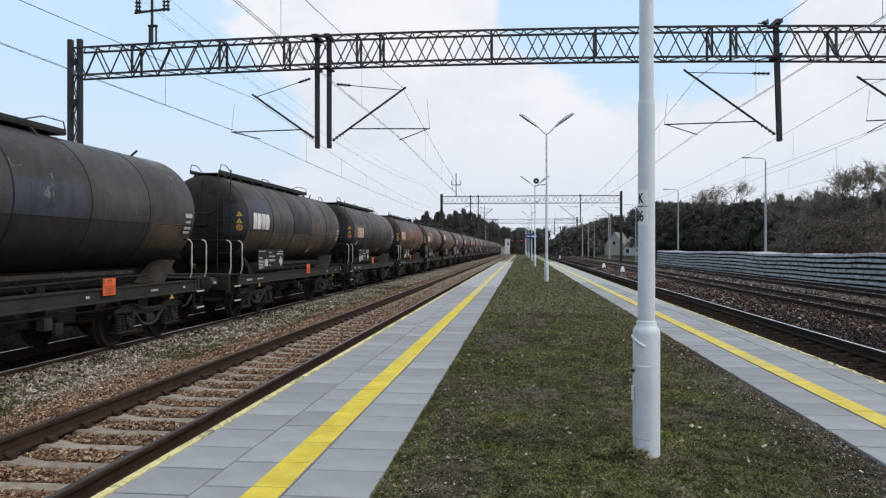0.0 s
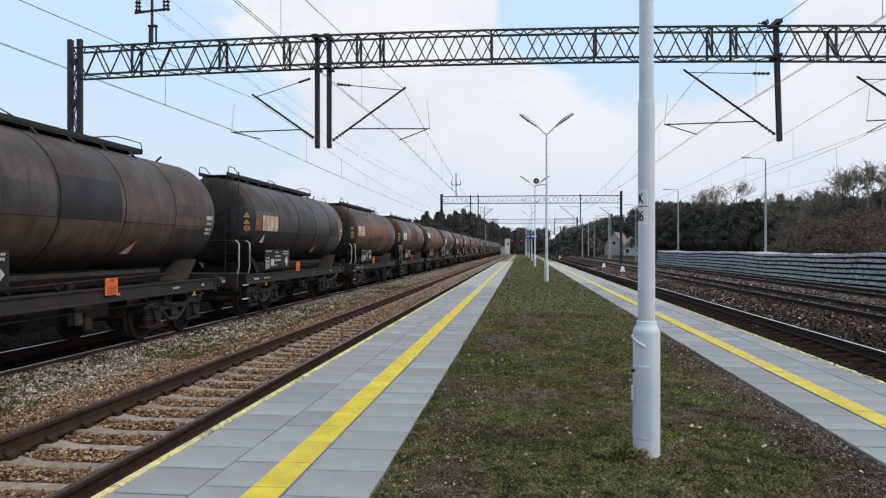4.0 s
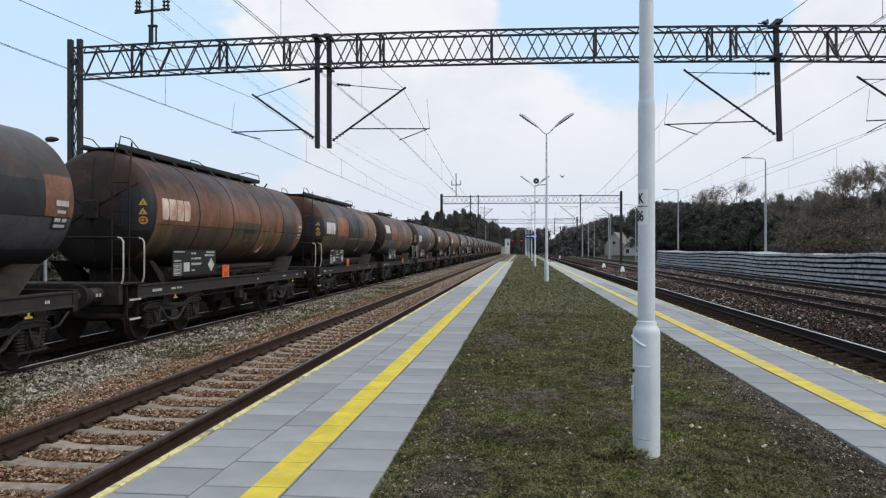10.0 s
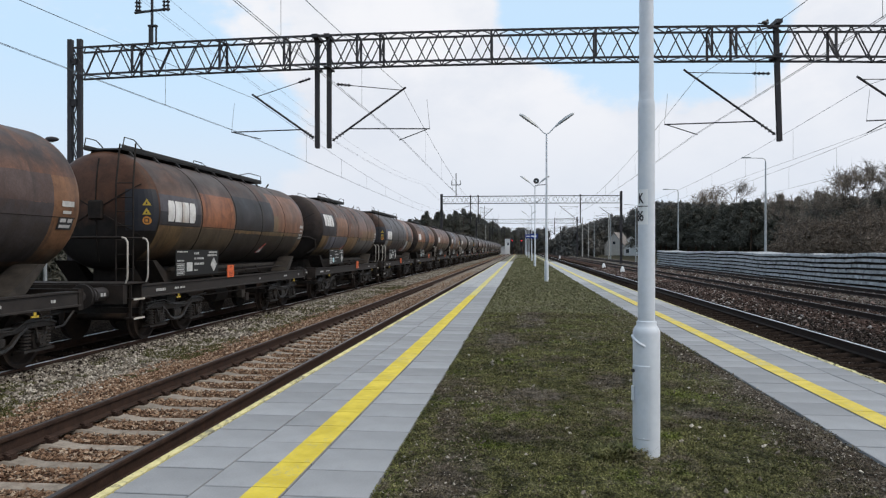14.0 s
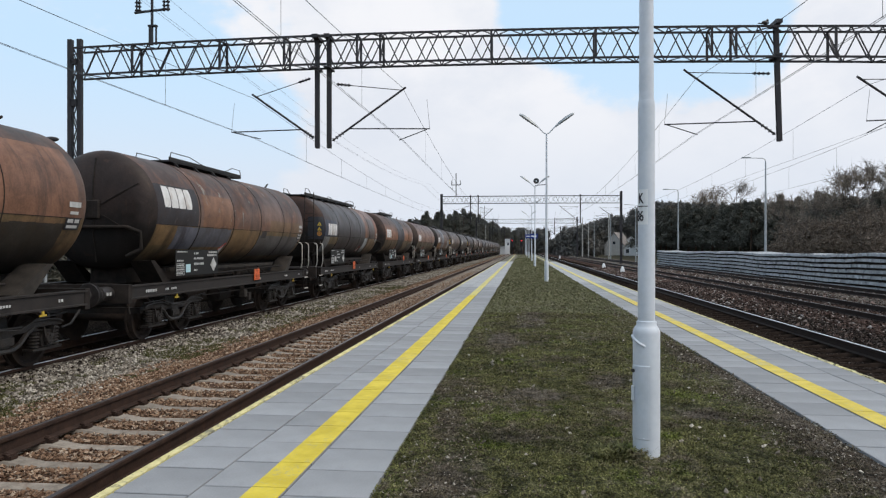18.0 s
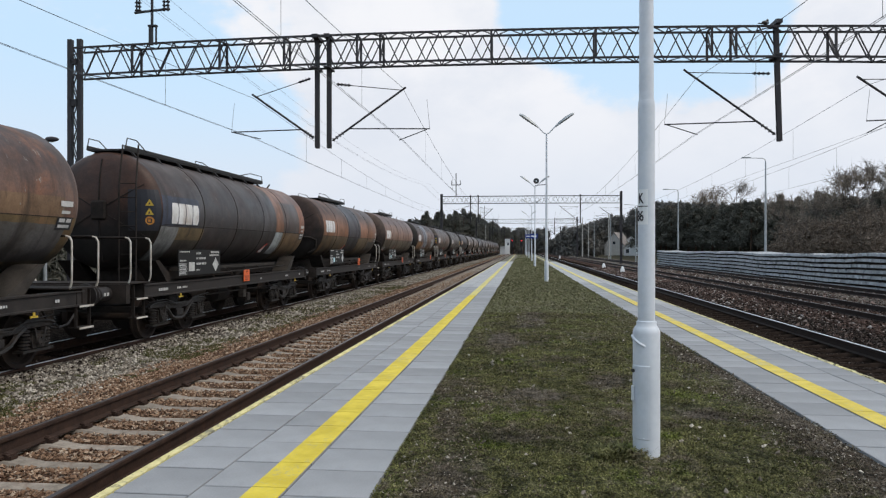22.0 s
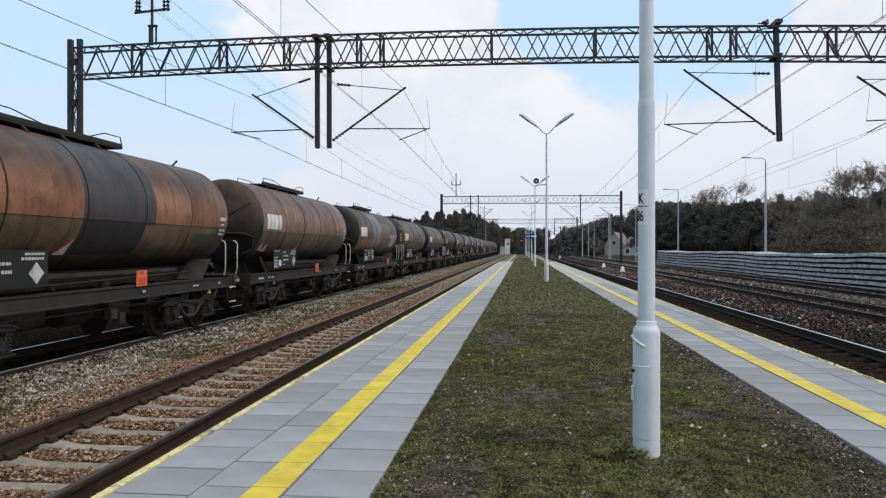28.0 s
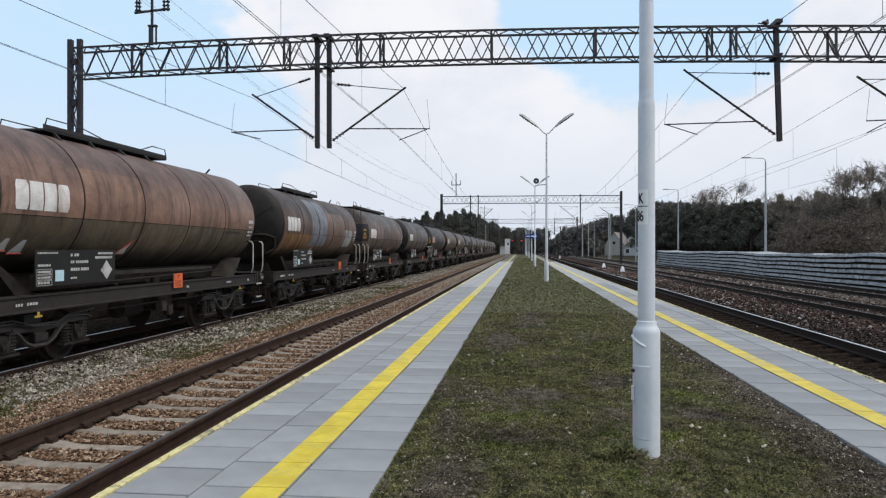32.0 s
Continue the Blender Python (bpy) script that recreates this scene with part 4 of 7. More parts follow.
def gantry_near():
    y = 24.5
    root = thing("catenary_gantry", "black steel lattice gantry carrying overhead wires", "gantry", group="catenary gantries")
    lattice_post(root, -15.93, y, 9.30, 0.48)
    lattice_post(root, 13.55, y, 9.30)
    truss(root, -15.80, 13.154, y, 7.90, 8.87, M_GANTRY, pitch=0.467, frames=(-13.6, -10.4, -8.1, -5.55, -4.75, -1.0, 2.42, 6.1, 6.85, 9.9, 12.2))
    for x, z1, lean in ((-7.02, 9.18, 0.0), (-6.60, 9.18, 0.0), (8.17, 9.12, 0.12)):
        drop_post(root, x, y, 5.26, z1, M_GANTRY, lean)
    cantilever(root, -7.02, y, -1, 5.62, -9.35, 7.18, 7.72, -9.05, 5.62, M_GANTRY)
    cantilever(root, -6.60, y, 1, 5.52, -3.92, 7.30, 7.48, -4.15, 5.50, M_GANTRY)
    cantilever(root, 8.28, y, -1, 5.48, 5.28, 7.66, 7.45, 5.72, 5.52, M_GANTRY)
    cantilever(root, 13.3, y, -1, 5.48, 10.66, 7.30, 7.16, 10.95, 5.48, M_GANTRY, 0.0)
    # feeder bracket standing on the beam
    x = -13.0
    part("feeder_mast", Mesh().box(x - 0.13, y - 0.06, 9.02, x - 0.01, y + 0.06, 9.72).bar((x + 0.12, y, 9.02), (x + 0.12, y, 9.72), 0.05).box(x - 0.16, y - 0.07, 9.66, x + 0.15, y + 0.07, 9.72)
         .bar((x - 0.03, y, 9.7), (x - 0.03, y, 11.2), 0.07), M_GANTRY, root)
    arm = Mesh().bar((x - 0.68, y, 10.18), (x + 0.62, y, 10.28), 0.07)
    part("feeder_arm", arm, M_GANTRY, root)
    for dx in (-0.6, -0.5, 0.42, 0.56):
        ins = Mesh()
        insulator(ins, (x + dx, y, 10.2), (x + dx, y, 10.75), 0.075)
        part("feeder_insulator", ins, M_GANTRY, root)
    return root


def gantry_far(y, xa, xb, mat):
    root = thing("catenary_gantry", "distant grey steel lattice gantry over the tracks", "gantry", group="catenary gantries")
    lattice_post(root, xa, y, 9.35, 0.30)
    lattice_post(root, xb, y, 9.55, 0.30)
    truss(root, xa, xb, y, 7.95, 8.95, mat, False, 20.0, 0.06)
    for x in (-6.95, -5.9, 7.9):
        drop_post(root, x, y, 5.26, 9.15, M_GANTRY)
    cantilever(root, -6.95, y, -1, 5.62, -9.35, 7.18, 7.72, -9.05, 5.62, M_GANTRY)
    cantilever(root, -5.9, y, 1, 5.52, -3.92, 7.30, 7.48, -4.15, 5.50, M_GANTRY)
    cantilever(root, 7.9, y, -1, 5.48, 5.1, 7.66, 7.45, 5.55, 5.52, M_GANTRY)
    cantilever(root, xb, y, -1, 5.48, 10.4, 7.45, 7.30, 10.75, 5.50, M_GANTRY)
    x = xa + 2.0
    m = Mesh().bar((x, y, 9.0), (x, y, 12.2), 0.12).bar((x - 0.65, y, 10.6), (x + 0.65, y, 10.6), 0.1)
    part("feeder_mast", m, M_GANTRY_FAR, root)
    for dx in (-0.6, 0.6):
        ins = Mesh()
        insulator(ins, (x + dx, y, 10.6), (x + dx, y, 11.2), 0.1)
        part("feeder_insulator", ins, M_GANTRY_FAR, root)


GANTRY_YS = [24.5, 99.5, 177.0, 252.0]
gantry_near()
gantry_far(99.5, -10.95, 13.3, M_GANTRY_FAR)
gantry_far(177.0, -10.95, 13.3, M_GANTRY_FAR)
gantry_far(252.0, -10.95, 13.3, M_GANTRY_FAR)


def wire_run(name, label, x, z_contact, z_top, sag, double=True, first=0.22):
    """Contact wire, messenger wire and droppers over one track."""
    root = thing(name, label, "overhead wire")
    sup = [-50.5] + GANTRY_YS + [330.0]
    zig = [first, 0.0, -0.2, 0.2, -0.2, 0.2]
    for off in ((-0.025, 0.025) if double else (0.0,)):
        pts = [(x + off + zig[0], sup[0], z_contact)]
        for k in range(len(sup) - 1):
            for i in range(1, 9):
                f = i / 8
                pts.append((x + off + zig[k] * (1 - f) + zig[k + 1] * f, sup[k] + (sup[k + 1] - sup[k]) * f, z_contact - 1.05 * f * (1 - f)))
        part("contact_wire", Mesh().pipe(pts, 0.0055, 5), M_WIRE, root)
    run = [(x + zig[0], sup[0], z_top)]
    for k in range(len(sup) - 1):
        a, b = sup[k], sup[k + 1]
        for i in range(1, 13):
            f = i / 12
            run.append((x + zig[k] * (1 - f) + zig[k + 1] * f, a + (b - a) * f, z_top - 4 * sag * f * (1 - f)))
            if i < 12 and b < 130:
                part("dropper", Mesh().tube(run[-1], (run[-1][0], run[-1][1], z_contact - 1.05 * f * (1 - f)), 0.0045, n=4), M_WIRE, root)
    part("messenger_wire", Mesh().pipe(run, 0.0075, 5), M_WIRE, root)


wire_run("overhead_wire", "overhead contact and messenger wires above the train", -9.28, 5.65, 7.03, 1.08, True, -0.65)
wire_run("overhead_wire", "overhead contact and messenger wires above the platform track", -4.05, 5.505, 7.30, 1.6, True, -0.15)
wire_run("overhead_wire", "overhead contact and messenger wires above the polished track", 5.66, 5.53, 7.34, 1.48, True, -0.35)
wire_run("overhead_wire", "thin overhead wires above the outer side track", 15.2, 5.42, 7.3, 1.1, False, 0.2)
wire_run("overhead_wire", "overhead contact and messenger wires above the side track", 10.95, 5.48, 7.0, 1.2, False)


def feeder(x, z, sag, r=0.006):
    sup = [-50.5] + GANTRY_YS + [330.0]
    pts = [(x, sup[0], z)]
    for k in range(len(sup) - 1):
        pts += [(x, sup[k] + (sup[k + 1] - sup[k]) * i / 10, z - 4 * sag * (i / 10) * (1 - i / 10)) for i in range(1, 11)]
    m = Mesh().pipe(pts, r, 5)
    solid("feeder_wire", m, M_WIREFAR, "thin grey feeder wire strung between gantries", "wire")


feeder(-13.6, 10.75, 1.2)
feeder(-13.45, 10.75, 1.2)
feeder(-12.55, 10.75, 1.2)
# ---- the freight train ----
TANK_R, TANK_Z = 1.255, 2.71
RINGS = (2.0, 4.0, 6.02, 8.0, 10.0, 11.95)


def tank_mat(name, crown, flank, belly, head, fields=(), bloom=0.0, chips=0.0, seed=0.0, start=2.12, gloss=0.0, gain=1.0):
    """Worn tank paint: a dusty crown, a faded flank and an oily belly, whose tones also carry light and shade, rust
    blooms, and repainted fields (y0, y1, z0, z1, colour).
    """
    # gains weigh light into the colour: crown and end down, flank and belly up
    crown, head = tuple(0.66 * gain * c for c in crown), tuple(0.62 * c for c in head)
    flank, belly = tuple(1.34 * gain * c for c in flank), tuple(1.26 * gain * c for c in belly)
    fields = [(*q[:4], tuple(1.28 * gain * c for c in q[4])) for q in fields]
    m, nt, b = shader(name)
    vec = obj_coords(nt)
    sep = nt.nodes.new("ShaderNodeSeparateXYZ")
    nt.links.new(vec, sep.inputs[0])
    y, z = sep.outputs[1], sep.outputs[2]
    mp = nt.nodes.new("ShaderNodeMapping")
    mp.inputs["Location"].default_value = (seed * 5.0, seed * 11.0, seed * 3.0)
    nt.links.new(vec, mp.inputs["Vector"])
    v2 = mp.outputs["Vector"]
    cloud = tex_noise(nt, v2, 0.75, 6, 0.6, 0.3)
    blot = tex_noise(nt, v2, 2.4, 7, 0.66, 0.5)
    fine = tex_noise(nt, v2, 30, 5, 0.72)
    wob = calc(nt, "MULTIPLY", calc(nt, "SUBTRACT", blot, 0.5), 0.07)

    def streaked(across, down, scale):
        q = nt.nodes.new("ShaderNodeMapping")
        q.inputs["Scale"].default_value = (down * 2, across, down)
        q.inputs["Location"].default_value = (seed * 2.0, seed * 1.7, seed * 0.9)
        nt.links.new(vec, q.inputs["Vector"])
        return tex_noise(nt, q.outputs["Vector"], scale, 7, 0.66, 0.25)

    # plates of the shell, each faded its own way
    wn = nt.nodes.new("ShaderNodeTexWhiteNoise")
    wn.noise_dimensions = "2D"
    cv = nt.nodes.new("ShaderNodeCombineXYZ")
    cell = calc(nt, "FLOOR", calc(nt, "MULTIPLY", calc(nt, "SUBTRACT", y, start), 0.5))
    low = calc(nt, "LESS_THAN", z, 2.42)
    nt.links.new(calc(nt, "ADD", cell, seed * 7.3), cv.inputs[0])
    nt.links.new(calc(nt, "ADD", low, seed * 3.1), cv.inputs[1])
    nt.links.new(cv.outputs[0], wn.inputs["Vector"])
    up = calc(nt, "ADD", calc(nt, "ADD", z, calc(nt, "MULTIPLY", cloud, 1.1)), calc(nt, "MULTIPLY", blot, 0.35))
    col = blend(nt, ramp(nt, calc(nt, "MULTIPLY", up, 0.2), [(0.715, grey(0)), (0.825, grey(1))]), flank, crown)
    col = blend(nt, low, col, belly)
    col = blend(nt, 1.0, col, ramp(nt, wn.outputs["Value"], [(0, grey(0.82)), (1, grey(1.16))]), "MULTIPLY")
    if bloom:
        f = ramp(nt, calc(nt, "ADD", calc(nt, "MULTIPLY", cloud, 0.6), calc(nt, "MULTIPLY", blot, 0.4)), [(0.50, grey(0)), (0.62, grey(bloom))])
        col = blend(nt, f, col, RST)
    for y0, y1, z0, z1, c in fields:
        yy, zz = calc(nt, "ADD", y, wob), calc(nt, "ADD", z, wob)
        inside = calc(nt, "MULTIPLY", calc(nt, "MULTIPLY", calc(nt, "GREATER_THAN", y, y0), calc(nt, "LESS_THAN", yy, y1)),
                      calc(nt, "MULTIPLY", calc(nt, "GREATER_THAN", z, z0), calc(nt, "LESS_THAN", zz, z1)))
        worn = ramp(nt, blot, [(0.28, grey(0.72)), (0.5, grey(0.96))])
        col = blend(nt, calc(nt, "MULTIPLY", inside, worn), col, c)
    # the dished end, darker below
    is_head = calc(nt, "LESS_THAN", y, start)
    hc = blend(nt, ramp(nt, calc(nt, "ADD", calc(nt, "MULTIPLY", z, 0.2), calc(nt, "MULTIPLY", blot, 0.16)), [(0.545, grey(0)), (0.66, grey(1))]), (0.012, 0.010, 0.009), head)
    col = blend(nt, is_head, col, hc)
    # flaked undercoat near the crown, oil and rust runs below it
    if chips:
        c1 = calc(nt, "MULTIPLY", ramp(nt, streaked(1.5, 0.8, 2.6), [(0.60, grey(0)), (0.625, grey(1))]), ramp(nt, cloud, [(0.52, grey(0)), (0.58, grey(chips))]))
        c1 = calc(nt, "MULTIPLY", calc(nt, "MULTIPLY", c1, calc(nt, "GREATER_THAN", z, 2.45)), calc(nt, "GREATER_THAN", y, start + 0.1))
        col = blend(nt, c1, col, (0.26, 0.255, 0.23))
    col = blend(nt, ramp(nt, streaked(2.2, 0.30, 1.6), [(0.50, grey(0)), (0.66, grey(0.62))]), col, (0.026, 0.021, 0.020))
    col = blend(nt, ramp(nt, streaked(7.0, 0.45, 2.0), [(0.60, grey(0)), (0.72, grey(0.22 + 0.4 * bloom))]), col, (0.13, 0.062, 0.034))
    # oil that crept up from the bottom, darkened further by painted belly shade
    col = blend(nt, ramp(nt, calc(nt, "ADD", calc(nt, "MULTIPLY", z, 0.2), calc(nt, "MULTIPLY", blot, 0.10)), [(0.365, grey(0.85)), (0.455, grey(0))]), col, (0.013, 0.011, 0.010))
    col = blend(nt, 1.0, col, ramp(nt, fine, [(0.3, grey(0.78)), (0.7, grey(1.20))]), "MULTIPLY")
    col = blend(nt, 1.0, col, ramp(nt, blot, [(0.30, grey(0.64)), (0.70, grey(1.36))]), "MULTIPLY")
    nt.links.new(col, b.inputs["Base Color"])
    rr = ramp(nt, cloud, [(0.3, grey(0.40 - gloss)), (0.7, grey(0.66 - gloss))])
    nt.links.new(rr, b.inputs["Roughness"])
    b.inputs["Specular IOR Level"].default_value = 0.24
    bump(nt, b, calc(nt, "ADD", calc(nt, "MULTIPLY", fine, 0.35), calc(nt, "MULTIPLY", tex_noise(nt, v2, 1.6, 3, 0.5), 2.2)), 0.16, 0.006)
    return m


BLK, RST, GRY = (0.020, 0.020, 0.022), (0.21, 0.085, 0.040), (0.088, 0.089, 0.108)
NAVY_FIELD = (0.044, 0.046, 0.058)
OCHRE, PALE = (0.138, 0.086, 0.042), (0.30, 0.32, 0.32)
B0 = 1.82
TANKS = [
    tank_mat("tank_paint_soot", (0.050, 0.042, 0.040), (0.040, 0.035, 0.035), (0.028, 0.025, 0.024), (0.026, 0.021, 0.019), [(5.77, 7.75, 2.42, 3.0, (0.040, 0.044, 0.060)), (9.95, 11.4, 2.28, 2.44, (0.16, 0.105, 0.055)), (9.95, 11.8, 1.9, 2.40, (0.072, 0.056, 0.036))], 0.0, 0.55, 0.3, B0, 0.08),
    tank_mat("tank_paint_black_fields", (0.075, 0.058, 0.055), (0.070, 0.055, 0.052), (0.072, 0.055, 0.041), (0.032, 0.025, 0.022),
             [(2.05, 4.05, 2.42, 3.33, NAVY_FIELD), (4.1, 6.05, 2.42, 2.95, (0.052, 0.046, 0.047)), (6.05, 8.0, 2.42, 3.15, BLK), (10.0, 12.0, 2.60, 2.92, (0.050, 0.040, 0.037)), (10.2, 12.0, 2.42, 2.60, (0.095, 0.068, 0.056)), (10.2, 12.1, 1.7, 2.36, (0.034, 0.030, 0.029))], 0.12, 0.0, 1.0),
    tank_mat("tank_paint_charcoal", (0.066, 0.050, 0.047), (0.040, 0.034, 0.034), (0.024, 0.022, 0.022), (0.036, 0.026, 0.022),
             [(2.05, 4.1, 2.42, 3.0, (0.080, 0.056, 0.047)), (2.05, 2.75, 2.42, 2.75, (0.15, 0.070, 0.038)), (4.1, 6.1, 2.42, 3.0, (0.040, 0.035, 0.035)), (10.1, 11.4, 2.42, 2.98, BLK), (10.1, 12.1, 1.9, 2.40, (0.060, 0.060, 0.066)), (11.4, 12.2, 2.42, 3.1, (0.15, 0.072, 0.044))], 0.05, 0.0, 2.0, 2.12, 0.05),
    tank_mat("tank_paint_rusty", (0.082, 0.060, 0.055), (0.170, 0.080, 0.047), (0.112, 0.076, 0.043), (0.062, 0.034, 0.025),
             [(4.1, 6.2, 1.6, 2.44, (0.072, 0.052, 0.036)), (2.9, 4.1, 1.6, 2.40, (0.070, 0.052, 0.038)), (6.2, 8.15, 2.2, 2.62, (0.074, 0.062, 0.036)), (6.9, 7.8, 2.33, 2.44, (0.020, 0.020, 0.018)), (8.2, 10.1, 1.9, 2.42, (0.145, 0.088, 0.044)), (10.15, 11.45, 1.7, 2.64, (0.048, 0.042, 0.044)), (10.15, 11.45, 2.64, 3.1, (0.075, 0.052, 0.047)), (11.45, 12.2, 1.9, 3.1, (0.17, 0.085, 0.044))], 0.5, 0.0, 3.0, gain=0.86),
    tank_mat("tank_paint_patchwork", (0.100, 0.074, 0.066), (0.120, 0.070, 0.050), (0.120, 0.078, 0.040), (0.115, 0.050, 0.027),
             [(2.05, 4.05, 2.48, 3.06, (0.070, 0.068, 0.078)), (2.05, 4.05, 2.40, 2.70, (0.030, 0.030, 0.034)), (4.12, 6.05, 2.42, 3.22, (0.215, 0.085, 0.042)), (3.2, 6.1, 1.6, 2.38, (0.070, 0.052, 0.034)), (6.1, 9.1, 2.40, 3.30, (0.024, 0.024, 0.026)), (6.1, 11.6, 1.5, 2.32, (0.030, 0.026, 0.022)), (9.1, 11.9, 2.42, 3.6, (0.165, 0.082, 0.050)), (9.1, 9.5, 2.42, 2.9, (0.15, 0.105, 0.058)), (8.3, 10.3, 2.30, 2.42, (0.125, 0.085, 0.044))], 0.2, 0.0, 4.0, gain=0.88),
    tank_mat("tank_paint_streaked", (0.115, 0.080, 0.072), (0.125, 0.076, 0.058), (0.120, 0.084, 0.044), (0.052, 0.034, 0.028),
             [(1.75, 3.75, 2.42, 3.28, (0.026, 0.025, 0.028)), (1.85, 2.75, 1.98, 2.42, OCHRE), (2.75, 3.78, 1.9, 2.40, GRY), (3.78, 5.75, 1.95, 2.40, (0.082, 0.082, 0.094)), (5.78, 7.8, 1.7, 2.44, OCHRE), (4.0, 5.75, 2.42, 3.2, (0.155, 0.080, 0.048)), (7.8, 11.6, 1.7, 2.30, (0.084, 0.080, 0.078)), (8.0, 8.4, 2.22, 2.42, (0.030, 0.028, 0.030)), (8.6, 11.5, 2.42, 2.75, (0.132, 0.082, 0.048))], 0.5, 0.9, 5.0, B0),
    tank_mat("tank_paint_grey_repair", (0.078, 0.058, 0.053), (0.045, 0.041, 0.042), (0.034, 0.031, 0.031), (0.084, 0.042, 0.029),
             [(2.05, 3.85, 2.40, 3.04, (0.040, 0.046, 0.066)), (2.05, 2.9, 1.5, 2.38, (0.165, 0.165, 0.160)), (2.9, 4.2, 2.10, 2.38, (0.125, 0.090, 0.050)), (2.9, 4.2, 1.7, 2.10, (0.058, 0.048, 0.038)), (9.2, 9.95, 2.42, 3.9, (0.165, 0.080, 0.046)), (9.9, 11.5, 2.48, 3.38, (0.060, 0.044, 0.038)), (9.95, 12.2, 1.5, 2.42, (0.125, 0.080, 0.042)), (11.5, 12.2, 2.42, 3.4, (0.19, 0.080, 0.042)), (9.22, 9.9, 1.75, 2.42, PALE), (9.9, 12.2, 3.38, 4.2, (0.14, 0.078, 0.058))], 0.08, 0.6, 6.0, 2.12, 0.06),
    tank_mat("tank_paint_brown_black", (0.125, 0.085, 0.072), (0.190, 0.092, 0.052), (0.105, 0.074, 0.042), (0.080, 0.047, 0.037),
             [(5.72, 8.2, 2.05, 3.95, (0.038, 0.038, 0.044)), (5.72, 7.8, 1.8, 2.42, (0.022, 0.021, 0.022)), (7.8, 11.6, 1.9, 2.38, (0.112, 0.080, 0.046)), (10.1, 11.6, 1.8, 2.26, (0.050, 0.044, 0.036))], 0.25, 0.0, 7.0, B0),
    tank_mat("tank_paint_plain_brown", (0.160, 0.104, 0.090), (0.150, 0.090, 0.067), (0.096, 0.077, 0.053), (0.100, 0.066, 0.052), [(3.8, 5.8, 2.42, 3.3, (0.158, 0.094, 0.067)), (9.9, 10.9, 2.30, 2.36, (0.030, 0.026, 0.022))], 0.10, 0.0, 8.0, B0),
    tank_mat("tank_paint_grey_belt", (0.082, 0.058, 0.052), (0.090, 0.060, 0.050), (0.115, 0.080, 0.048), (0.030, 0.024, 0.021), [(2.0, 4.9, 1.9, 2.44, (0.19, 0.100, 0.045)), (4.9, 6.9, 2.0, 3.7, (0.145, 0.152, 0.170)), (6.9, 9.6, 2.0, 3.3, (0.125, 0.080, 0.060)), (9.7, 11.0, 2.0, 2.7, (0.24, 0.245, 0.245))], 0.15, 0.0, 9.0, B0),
    # far wagons: haze put into the paint, greyer and less orange
    tank_mat("tank_paint_hazed_grey", (0.100, 0.088, 0.082), (0.088, 0.074, 0.068), (0.076, 0.064, 0.054), (0.036, 0.030, 0.028), [(2.0, 4.0, 2.42, 3.1, (0.060, 0.056, 0.058)), (7.9, 9.9, 2.42, 3.3, (0.110, 0.100, 0.095))], 0.10, 0.3, 10.0, B0),
    tank_mat("tank_paint_hazed_brown", (0.104, 0.084, 0.076), (0.112, 0.080, 0.066), (0.088, 0.068, 0.052), (0.048, 0.036, 0.031), [(5.9, 7.9, 2.42, 3.3, (0.070, 0.058, 0.054))], 0.12, 0.2, 11.0, B0),
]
M_UNDER = surface("sooty_underframe", (0.011, 0.009, 0.008), (0.038, 0.030, 0.026), 6, 0.85, 0.0, 0.4, 0.003, vary=0.2, spec=0.2)
M_SOLE = surface("grimy_sole_bar", (0.015, 0.013, 0.012), (0.042, 0.035, 0.032), 4, 0.75, 0.0, 0.3, 0.003, spec=0.25)
M_BOGIE = surface("greasy_bogie_casting", (0.005, 0.0042, 0.0037), (0.034, 0.027, 0.023), 9, 0.50, 0.0, 0.8, 0.008, spec=0.42)
M_WHEEL = surface("braked_wheel_steel", (0.018, 0.013, 0.011), (0.056, 0.040, 0.032), 5, 0.75, 0.1, 0.3, 0.002, spec=0.2)
M_BUFFER = surface("greasy_buffer_steel", (0.02, 0.018, 0.018), (0.06, 0.052, 0.05), 6, 0.5, 0.3, 0.2, 0.002)
M_HAND = surface("grimy_white_handrail", (0.34, 0.30, 0.26), (0.60, 0.57, 0.52), 5, 0.6, 0, 0.2, 0.001, stain=(0.2, 0.17, 0.14))
M_BOARD = surface("black_data_board", (0.012, 0.012, 0.012), (0.028, 0.027, 0.026), 3, 0.7, 0, 0.15, 0.002, spec=0.2)
M_MARK = surface("chalky_white_marking", (0.36, 0.355, 0.34), (0.56, 0.555, 0.54), 7, 0.8, 0, 0.2, 0.001, stain=(0.16, 0.14, 0.125))
M_LOGO = surface("white_logo_paint", (0.52, 0.50, 0.48), (0.76, 0.75, 0.74), 4, 0.7, 0, 0.2, 0.001, stain=(0.40, 0.33, 0.28))
M_LOGO_RUST = surface("rust_stained_logo_paint", (0.38, 0.20, 0.12), (0.70, 0.62, 0.55), 3.0, 0.75, 0, 0.3, 0.002, stain=(0.30, 0.12, 0.05))
M_ORANGE = surface("orange_hazard_plate", (0.62, 0.10, 0.025), (0.78, 0.16, 0.04), 6, 0.55, 0, 0.1, 0.001, stain=(0.25, 0.08, 0.04))
M_PLATE_MARK = surface("rubbed_dark_plate_marking", (0.16, 0.035, 0.015), (0.34, 0.065, 0.025), 9, 0.6)
M_HAZARD = surface("yellow_warning_sign", (0.40, 0.27, 0.03), (0.58, 0.40, 0.04), 8, 0.6, 0, 0.1, 0.001, stain=(0.16, 0.12, 0.05))
